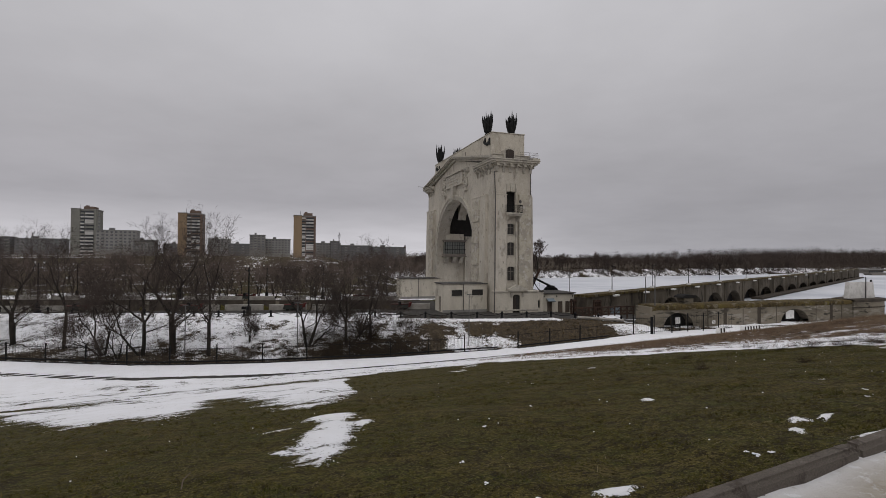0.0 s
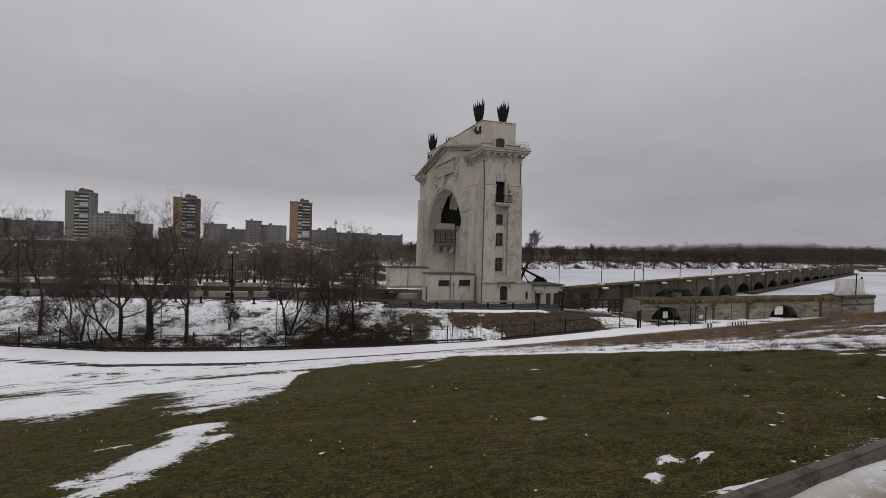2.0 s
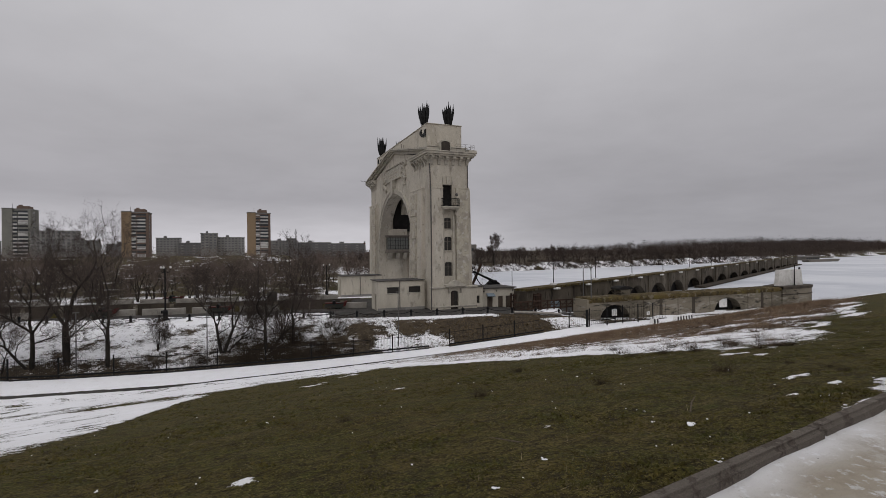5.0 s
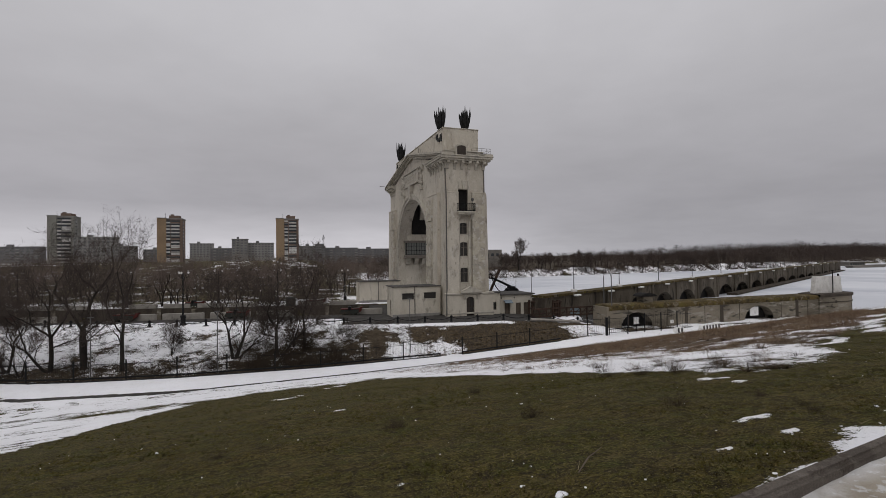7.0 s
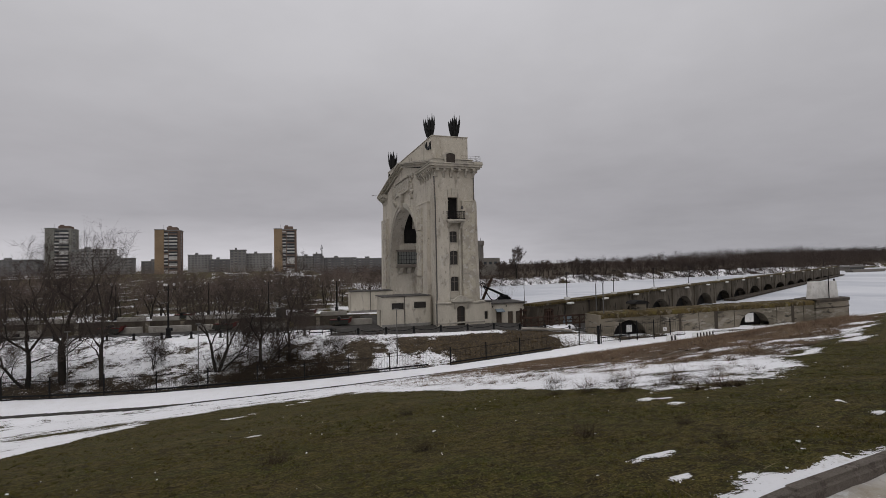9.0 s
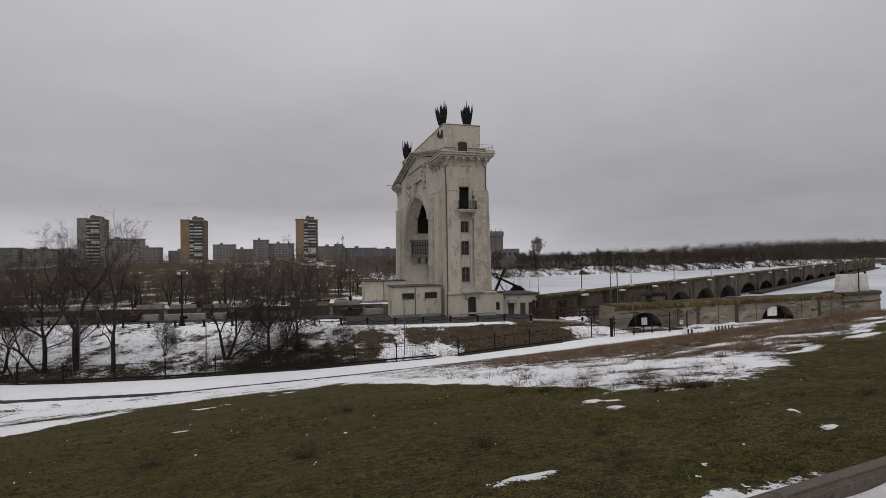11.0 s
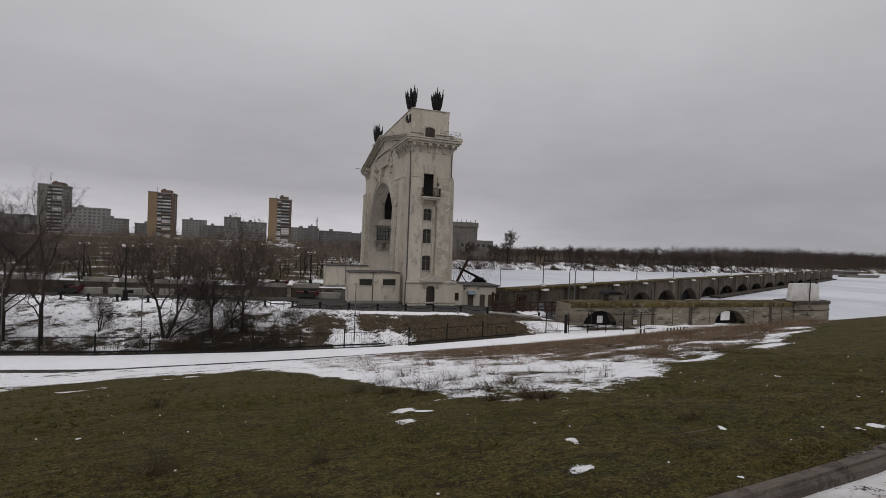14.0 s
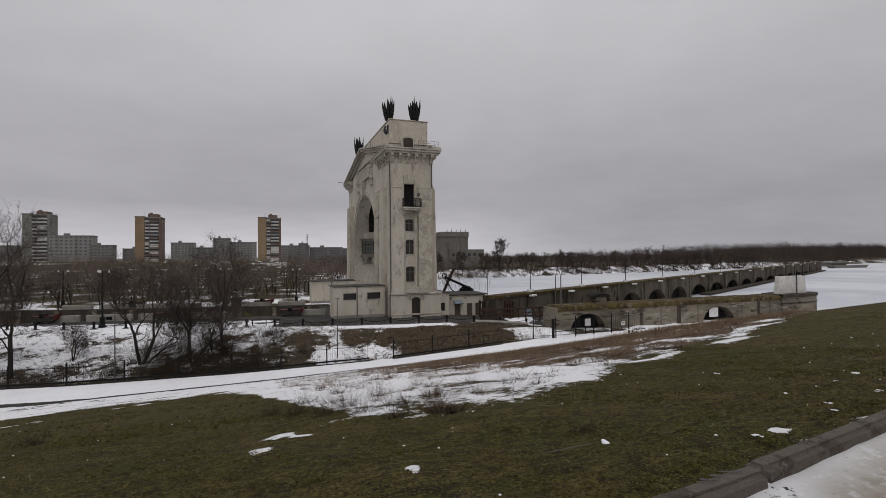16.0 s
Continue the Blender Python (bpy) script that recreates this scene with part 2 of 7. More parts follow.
STICK = material("weathered_timber", (0.12, 0.095, 0.075), 0.9, [((0.07, 0.055, 0.045), 3.0, 0.5, 0.7, 0.8)], 0.2, 8.0)
CITY = {
    "grey": material("grey_panel_wall", (0.246, 0.238, 0.226), 0.9, [((0.180, 0.176, 0.172), 0.08, 0.45, 0.65, 0.7)], 0.08, 0.3),
    "green": material("grey_green_brick_wall", (0.23, 0.225, 0.20), 0.9, [((0.18, 0.175, 0.16), 0.08, 0.45, 0.65, 0.7)], 0.08, 0.3),
    "ochre": material("ochre_brick_wall", (0.29, 0.21, 0.135), 0.9, [((0.225, 0.16, 0.105), 0.08, 0.45, 0.65, 0.7)], 0.1, 0.3),
    "brick": material("red_brown_brick_wall", (0.175, 0.125, 0.10), 0.9, [((0.13, 0.095, 0.08), 0.08, 0.45, 0.65, 0.7)], 0.1, 0.3),
    "balcony": material("pale_balcony_front", (0.56, 0.54, 0.52), 0.9, [((0.42, 0.40, 0.385), 0.1, 0.45, 0.65, 0.7)], 0.1, 0.3),
    "pale": material("pale_panel_wall", (0.295, 0.287, 0.275), 0.9, [((0.262, 0.254, 0.246), 0.06, 0.45, 0.65, 0.7)], 0.08, 0.3),
    "silo": material("brown_grey_concrete_wall", (0.19, 0.175, 0.155), 0.95, [((0.14, 0.128, 0.115), 0.15, 0.45, 0.65, 0.8)], 0.1, 0.5),
    "far": material("hazy_far_wall", (0.197, 0.193, 0.193), 0.95, [((0.148, 0.143, 0.143), 0.05, 0.45, 0.65, 0.7)], 0.1, 0.3),
}


def glass_material(name, base, rough):
    m = bpy.data.materials.new(name)
    m.use_nodes = True
    b = m.node_tree.nodes["Principled BSDF"]
    b.inputs["Base Color"].default_value = (*base, 1)
    b.inputs["Roughness"].default_value, b.inputs["Specular IOR Level"].default_value = rough, 0.5
    return m


PANE = glass_material("dark_window_glass", (0.022, 0.019, 0.016), 0.5)
CITYPANE = glass_material("city_window_glass", (0.05, 0.055, 0.06), 0.2)
BLOCKPANE = glass_material("hazy_window_glass", (0.12, 0.12, 0.125), 0.4)
# base colour lightened to hold the sky's reflection in the bay
BAYPANE = glass_material("bay_glass_with_painted_reflection", (0.15, 0.155, 0.14), 0.12)


def ground_material():
    """Grass, mud and snow by the ground's own fields, with ragged edges."""
    m = bpy.data.materials.new("grass_mud_and_snow")
    m.use_nodes = True
    nt = m.node_tree
    n, l = nt.nodes, nt.links
    b = n["Principled BSDF"]
    b.inputs["Roughness"].default_value, b.inputs["Specular IOR Level"].default_value = 0.95, 0.15
    geo = n.new("ShaderNodeNewGeometry")

    def nz(s, detail=8, rough=0.65):
        t = n.new("ShaderNodeTexNoise")
        t.inputs["Scale"].default_value, t.inputs["Detail"].default_value, t.inputs["Roughness"].default_value = s, detail, rough
        l.new(geo.outputs["Position"], t.inputs["Vector"])
        return t.outputs["Fac"]

    def streaks(s, stretch_, turn):
        mp = n.new("ShaderNodeMapping")
        mp.inputs["Scale"].default_value, mp.inputs["Rotation"].default_value = stretch_, (0, 0, radians(turn))
        l.new(geo.outputs["Position"], mp.inputs[0])
        t = n.new("ShaderNodeTexNoise")
        t.inputs["Scale"].default_value, t.inputs["Detail"].default_value, t.inputs["Roughness"].default_value = s, 6, 0.6
        l.new(mp.outputs[0], t.inputs["Vector"])
        return t.outputs["Fac"]

    def field(name):
        a = n.new("ShaderNodeAttribute")
        a.attribute_name = name
        return a.outputs["Fac"]

    def span(v, lo, hi, a=0.0, c=1.0):
        r = n.new("ShaderNodeMapRange")
        for k, x in (("From Min", lo), ("From Max", hi), ("To Min", a), ("To Max", c)):
            r.inputs[k].default_value = x
        l.new(v, r.inputs["Value"])
        return r.outputs[0]

    def mix(f, a, c):
        mx = n.new("ShaderNodeMix"); mx.data_type = "RGBA"
        l.new(f, mx.inputs["Factor"])
        for k, v in (("A", a), ("B", c)):
            if isinstance(v, tuple):
                mx.inputs[k].default_value = (*v, 1)
            else:
                l.new(v, mx.inputs[k])
        return mx.outputs["Result"]

    def add(a, c, k=1.0):
        s = n.new("ShaderNodeMath"); s.operation = "MULTIPLY_ADD"; s.inputs[1].default_value = k
        l.new(c, s.inputs[0]); l.new(a, s.inputs[2])
        return s.outputs[0]

    grass = mix(span(nz(0.35), 0.42, 0.62), (0.0504, 0.0458, 0.0097), (0.0727, 0.0510, 0.0168))
    grass = mix(span(nz(1.6), 0.46, 0.64), grass, (0.0373, 0.0422, 0.0071))
    grass = mix(span(nz(4.0), 0.50, 0.60, 0, 0.9), grass, (0.0224, 0.0167, 0.0065))
    grass = mix(span(streaks(2.2, (0.5, 1.3, 1.0), -14), 0.56, 0.64, 0, 0.7), grass, (0.0979, 0.0757, 0.0272))
    # highlights on the turf and dark gaps between blades, put into the colour
    grass = mix(span(nz(11.0), 0.53, 0.62, 0, 0.85), grass, (0.0979, 0.0810, 0.0194))
    grass = mix(span(nz(26.0, 4), 0.5, 0.58, 0, 0.9), grass, (0.0121, 0.0097, 0.0039))
    grass = mix(span(streaks(7.0, (0.6, 1.2, 1.0), -10), 0.55, 0.61, 0, 0.85), grass, (0.0149, 0.0106, 0.0046))
    grass = mix(span(nz(40.0, 3), 0.57, 0.64, 0, 0.9), grass, (0.1399, 0.1188, 0.0355))
    grass = mix(span(nz(75.0, 3), 0.61, 0.68, 0, 0.8), grass, (0.2519, 0.1980, 0.0840))
    mud = mix(span(nz(1.2), 0.4, 0.62), (0.078, 0.058, 0.040), (0.130, 0.096, 0.064))
    mud = mix(span(nz(7.0), 0.5, 0.62, 0, 0.85), mud, (0.028, 0.021, 0.017))
    mud = mix(span(nz(24.0), 0.54, 0.66, 0, 0.7), mud, (0.17, 0.125, 0.085))
    asphalt = mix(span(nz(0.8), 0.42, 0.65), (0.042, 0.039, 0.036), (0.072, 0.067, 0.062))
    brush = mix(span(nz(0.7), 0.42, 0.62), (0.055, 0.042, 0.028), (0.030, 0.024, 0.018))
    brush = mix(span(nz(3.5), 0.5, 0.64, 0, 0.8), brush, (0.13, 0.095, 0.055))
    brush = mix(span(nz(9.0), 0.52, 0.64, 0, 0.8), brush, (0.018, 0.015, 0.012))
    brush = mix(span(nz(16.0), 0.55, 0.65, 0, 0.75), brush, (0.20, 0.155, 0.10))
    ragged = add(field("mud"), nz(2.2), 0.9)
    col = mix(span(ragged, 0.9, 1.05), grass, mud)
    col = mix(span(add(field("brush"), nz(1.3), 0.8), 0.85, 1.0), col, brush)
    col = mix(span(add(field("asphalt"), nz(1.5), 0.4), 0.65, 0.75), col, asphalt)
    snow = mix(span(nz(0.5), 0.4, 0.7), (0.87, 0.87, 0.895), (0.80, 0.795, 0.805))
    snow = mix(span(nz(5.0), 0.60, 0.70, 0, 0.6), snow, (0.50, 0.48, 0.45))
    snow = mix(span(nz(13.0), 0.63, 0.69, 0, 0.75), snow, (0.30, 0.26, 0.21))
    dirty = mix(span(nz(0.9), 0.44, 0.60), (0.33, 0.285, 0.218), (0.45, 0.42, 0.38))
    dirty = mix(span(nz(3.2), 0.52, 0.62, 0, 0.75), dirty, (0.27, 0.225, 0.165))
    dirty = mix(span(nz(9.0), 0.55, 0.64, 0, 0.85), dirty, (0.60, 0.595, 0.585))
    dirty = mix(span(nz(22.0), 0.56, 0.66, 0, 0.7), dirty, (0.30, 0.26, 0.205))
    snow = mix(field("dirt"), snow, dirty)
    edge = add(add(add(field("snow"), nz(1.1), 0.5), nz(5.0), 0.55), nz(18.0), 0.4)
    edge = add(edge, streaks(1.0, (0.5, 1.6, 1.0), -12), 0.4)
    edge = add(edge, nz(48.0, 4), 0.35)
    mask = span(edge, 1.605, 1.63)
    col = mix(mask, col, snow)
    l.new(col, b.inputs["Base Color"])
    l.new(span(mask, 0, 1, 0.95, 0.62), b.inputs["Roughness"])
    bp = n.new("ShaderNodeBump")
    bp.inputs["Strength"].default_value, bp.inputs["Distance"].default_value = 0.8, 0.05
    h = add(nz(11.0), nz(38.0), 0.6)
    h = add(h, mask, 0.7)
    l.new(h, bp.inputs["Height"]); l.new(bp.outputs[0], b.inputs["Normal"])
    return m


GROUND = ground_material()
ICE = material("snowy_river_ice", (0.60, 0.61, 0.64), 0.6, [((0.42, 0.44, 0.485), 0.012, 0.42, 0.62, 0.8), ((0.64, 0.645, 0.67), 0.05, 0.52, 0.68, 0.7)], 0.05, 0.4, 0.2, 1.0)


# ---- mesh building ----
class Shape:
    """Vertices and faces that are put together and then become one mesh."""

    def __init__(self):
        self.v, self.f = [], []

    def add(self, vs, fs):
        k = len(self.v)
        self.v += [tuple(p) for p in vs]
        self.f += [tuple(i + k for i in q) for q in fs]
        return self

    def box(self, x0, x1, y0, y1, z0, z1, c=0.0, m=None):
        """A box, with edges cut off by c."""
        if c <= 0:
            vs = [(x, y, z) for x in (x0, x1) for y in (y0, y1) for z in (z0, z1)]
            fs = [(0, 1, 3, 2), (4, 6, 7, 5), (0, 4, 5, 1), (2, 3, 7, 6), (0, 2, 6, 4), (1, 5, 7, 3)]
        else:
            bm = bmesh.new()
            bmesh.ops.create_cube(bm, size=1)
            for q in bm.verts:
                q.co = ((x0 + x1) / 2 + q.co.x * (x1 - x0), (y0 + y1) / 2 + q.co.y * (y1 - y0), (z0 + z1) / 2 + q.co.z * (z1 - z0))
            bmesh.ops.bevel(bm, geom=bm.edges[:], offset=c, segments=1, affect="EDGES")
            bm.verts.index_update()
            vs, fs = [tuple(q.co) for q in bm.verts], [tuple(q.index for q in p.verts) for p in bm.faces]
            bm.free()
        if m is not None:
            vs = [tuple(m @ Vector(p)) for p in vs]
        return self.add(vs, fs)

    def tube(self, points, radii, n=6, cap=True):
        """A round bar along points."""
        rings, pts = [], [Vector(p) for p in points]
        for i, p in enumerate(pts):
            way = (pts[min(i + 1, len(pts) - 1)] - pts[max(i - 1, 0)]).normalized()
            side = way.cross(Vector((0, 0, 1)) if abs(way.z) < 0.9 else Vector((1, 0, 0))).normalized()
            up, r = side.cross(way), radii[i] if isinstance(radii, (list, tuple)) else radii
            rings.append([p + r * (math.cos(a) * side + math.sin(a) * up) for a in [2 * math.pi * k / n for k in range(n)]])
        fs = [(i * n + k, i * n + (k + 1) % n, (i + 1) * n + (k + 1) % n, (i + 1) * n + k) for i in range(len(pts) - 1) for k in range(n)]
        if cap:
            fs += [tuple(range(n))[::-1], tuple((len(pts) - 1) * n + k for k in range(n))]
        return self.add([q for ring in rings for q in ring], fs)

    def lathe(self, profile, at=(0, 0, 0), n=10):
        """A turned form: profile of (radius, height)."""
        vs = [(at[0] + r * math.cos(2 * math.pi * k / n), at[1] + r * math.sin(2 * math.pi * k / n), at[2] + z) for r, z in profile for k in range(n)]
        fs = [(i * n + k, i * n + (k + 1) % n, (i + 1) * n + (k + 1) % n, (i + 1) * n + k) for i in range(len(profile) - 1) for k in range(n)]
        fs += [tuple(range(n))[::-1], tuple((len(profile) - 1) * n + k for k in range(n))]
        return self.add(vs, fs)

    def prism(self, outline, axis, a, b):
        """A flat outline pushed along an axis from a to b: outline in the two other axes, in order."""
        put = {"x": lambda p, t: (t, p[0], p[1]), "y": lambda p, t: (p[0], t, p[1]), "z": lambda p, t: (p[0], p[1], t)}[axis]
        n = len(outline)
        fs = [tuple(range(n)), tuple(range(2 * n - 1, n - 1, -1))] + [(k, (k + 1) % n, n + (k + 1) % n, n + k) for k in range(n)]
        return self.add([put(p, a) for p in outline] + [put(p, b) for p in outline], fs)

    def mesh(self, name, mat, smooth=False, weld=False):
        me = bpy.data.meshes.new(name)
        me.from_pydata(self.v, [], self.f)
        me.materials.append(mat)
        bm = bmesh.new()
        bm.from_mesh(me)
        if weld:
            bmesh.ops.remove_doubles(bm, verts=bm.verts[:], dist=0.0005)
        if len(self.f) < 60000:
            bmesh.ops.recalc_face_normals(bm, faces=bm.faces[:])
        for q in bm.faces:
            q.smooth = smooth
        bm.to_mesh(me)
        bm.free()
        return me


def part(name, shape, mat, parent=None, label="", smooth=False, weld=False):
    ob = new(name, shape.mesh(name, mat, smooth, weld))
    if parent is not None:
        ob.parent = parent
    if label:
        tagged(ob, label)
    return ob


def thing(name, label, category, at=(0, 0, 0), group="", kind=""):
    ob = new(name)
    ob.location = at
    return tagged(ob, label, category, group, kind)


# ---- the lie of the land ----
KERB_X, KERB_Y, KERB_SLOPE = 5.1, -0.53, 0.165
TERRACE, ICE_Z, BENCH = -8.3, -12.0, -11.25


def kerb_y(x):
    t = np.clip((np.asarray(x, float) - 14.5) / 7, 0, 1)
    return KERB_Y + KERB_SLOPE * (x - KERB_X) - 0.32 * t * t * (3 - 2 * t)


def smooth(t):
    t = np.clip(t, 0, 1)
    return t * t * (3 - 2 * t)


def fence_y(x):
    return np.interp(x, [-120, -60, -30, -13, 0, 15, 29, 42, 52, 70], [112, 82, 67.4, 60, 57.9, 57.2, 58.0, 58.3, 58.6, 58])


def bank_y(x):
    return np.interp(x, [-120, -60, -38, -24, -7, 10, 20, 31, 40, 47, 56], [125, 99, 91, 85.4, 78.2, 74.5, 70, 67, 65.5, 64.3, 63])


def quay_y(x):
    """South edge of the lock chamber."""
    return 83.2 + 0.17 * np.maximum(0, 26.4 - x)


def far_quay_y(x):
    return 99 + 0.24 * np.maximum(0, 26.4 - x)


def arcade_y(x):
    return 75.2 + 0.4828 * (x - 59.5)


def treeline_y(x):
    return np.interp(x, [45, 134, 189, 246, 328, 533, 722, 1000, 2000], [255, 262, 270, 278, 290, 335, 385, 450, 660])


def ripples(x, y, s, seed):
    """A cheap, soft, uneven field between -1 and 1."""
    r = np.random.RandomState(seed)
    out, amp, total = np.zeros(np.broadcast(x, y).shape), 1.0, 0.0
    for octave in range(4):
        for k in range(5):
            a, p = r.uniform(0, 2 * np.pi, 2)
            w = s * 1.9 ** octave * r.uniform(0.7, 1.4)
            out = out + amp * np.sin(w * (x * np.cos(a) + y * np.sin(a)) + p + 1.3 * np.sin(0.6 * w * (x * np.sin(a) - y * np.cos(a)) + 2 * p))
        total += amp * 2.2
        amp *= 0.55
    return out / total


def ground_z(x, y):
    x, y = np.asarray(x, float), np.asarray(y, float)
    d = y - kerb_y(x)
    z = np.interp(d, [-40, -9, -8, -0.05, 0.0, 4, 10, 20, 28, 40, 49, 53, 60], [-6, -0.6, 0, 0, 0.02, -0.72, -1.95, -4.25, -6.05, -8.75, -10.75, -11.25, -11.3])
    bench = np.interp(x, [33, 62], [BENCH, -9.95])
    z = np.where(d > 20, np.maximum(z, bench), z)
    # bank up to the terrace of the lock
    deck = np.interp(x, [44, 50, 60, 66], [TERRACE, -8.7, -9.6, -9.95])
    fy, by = fence_y(x) + 0.6, bank_y(x)
    up = smooth((y - fy) / np.maximum(by - fy, 0.5))
    z = np.where(y > fy, z + (deck - z) * up, z)
    # lumps on the bank
    z = z + np.where((y > fy) & (y < by), 0.16 * ripples(x, y, 0.9, 3) * np.sin(np.pi * np.clip(up, 0, 1)), 0)
    # lock chamber west of the arch
    z = np.where((x < 28) & (y > quay_y(x) + 0.5) & (y < far_quay_y(x)), -13.0, z)
    # river and basin east of the arch
    basin = (((y > arcade_y(x) - 0.3) & (x > 60)) | ((x > 45.5) & (y > 88)) | ((x > 114) & (y > 60) & (d > 44))) & (y < treeline_y(x))
    z = np.where(basin, ICE_Z - 0.6, z)
    t = smooth((y - treeline_y(x)) / 16)
    z = np.where((y >= treeline_y(x)) & (x > 45), ICE_Z - 0.2 + 5.2 * t, z)
    # behind the lock the land rises a little toward the town
    z = np.where((x <= 45) & (y > far_quay_y(x)), TERRACE - 0.1 + 7 * smooth((y - 150) / 420), z)
    z = z + 0.55 * smooth((x - 26) / 16) * smooth((d - 2) / 4) * (1 - smooth((d - 16) / 16)) * (x < 90)
    near = np.exp(-np.abs(d) / 25) * (d > 0.3)
    return z + 0.05 * near * ripples(x, y, 1.5, 5)


def blob(x, y, cx, cy, rx, ry, turn=0.0):
    """1 in the middle of an ellipse, 0.5 on its edge, 0 outside."""
    c, s = math.cos(radians(turn)), math.sin(radians(turn))
    u, v = (x - cx) * c + (y - cy) * s, -(x - cx) * s + (y - cy) * c
    return np.clip(0.82 - 0.32 * np.hypot(u / rx, v / ry), 0, 1)


def band(v, a, b, soft):
    """1 between a and b, falling off over soft."""
    return np.clip(0.5 + np.minimum(v - a, b - v) / soft, 0, 1)


SNOW_SPOTS = [
    # cx, cy, rx, ry, turn
    (2.7, 4.1, 0.36, 1.35, -8), (2.95, 5.8, 0.42, 0.55, 5), (2.1, 3.2, 0.16, 0.2, 20), (2.1, 5.0, 0.25, 0.13, 5), (3.35, 4.9, 0.14, 0.2, 0), (7.65, 3.25, 0.14, 0.10, 0), (27.4, 9.2, 0.8, 0.35, 14), (28.6, 9.9, 0.5, 0.2, 12), (31.4, 10.2, 1.0, 0.4, 16), (32.9, 11.2, 0.9, 0.3, 18), (36.2, 12.6, 1.1, 0.3, 20), (11.5, 10.2, 0.26, 0.14, 5), (11.15, 3.0, 0.10, 0.07, 0),
    (18.5, 5.3, 0.11, 0.17, 20), (18.75, 6.3, 0.26, 0.15, 25), (18.95, 6.0, 0.14, 0.08, 0), (19.7, 3.4, 0.10, 0.06, 0), (15.75, 2.8, 0.26, 0.10, 12), (19.3, 6.9, 0.4, 0.12, 8), (15.45, 2.1, 0.12, 0.08, 0), (14.95, 2.55, 0.10, 0.07, 0),
    (7.6, 0.85, 0.17, 0.07, 10), (8.0, 0.78, 0.18, 0.05, 15), (19.35, 2.75, 0.2, 0.09, 8), (20.6, 4.9, 0.18, 0.08, 5), (21.2, 5.5, 0.12, 0.06, 0), (14.35, 2.0, 0.15, 0.08, 20), (6.15, 0.5, 0.06, 0.05, 0), (7.2, 0.55, 0.12, 0.08, 20), (4.5, -0.05, 0.22, 0.09, 10),
    (22.6, 2.5, 0.13, 0.05, 10), (25.5, 3.8, 0.12, 0.06, 0), (10.2, 19.5, 0.5, 0.35, 5), (10.9, 20.3, 0.3, 0.25, 5), (13.2, 25.0, 0.4, 0.4, 5), (12.4, 24.0, 0.25, 0.25, 0),
]


def snow_edge_y(x):
    """Where the lying snow begins, down the slope."""
    return np.interp(x, [-60, -20, -10, -6, -4.5, -3, -1, 0.2, 1.0, 1.8, 2.6, 3.3, 4.2, 4.6, 5.0, 6, 8, 10, 12, 14, 16, 17, 18, 18.6, 19.2, 19.6, 20, 20.6, 21.3, 22.5, 23.5, 25, 26.5, 28, 30, 32, 35, 42, 48, 60, 90],
                     [44, 36, 24, 16, 14.2, 11.2, 10.7, 10, 9.2, 7.7, 7.3, 8.5, 10.2, 17, 22, 27, 30, 31, 29, 27, 25.5, 24, 20.5, 15, 10.5, 8.2, 6.8, 6.1, 5.9, 6.2, 6.6, 7.7, 9.0, 9.9, 10.6, 11.2, 12.2, 15.0, 18.5, 27, 48])


def snow_width(x):
    """How far the lying snow of the eastern slope reaches down, before the dry grass."""
    return np.interp(x, [17, 19, 20.5, 23, 25, 27, 29, 36, 60], [40, 20, 10, 6.0, 4.2, 2.4, 1.0, 0.7, 0.7])


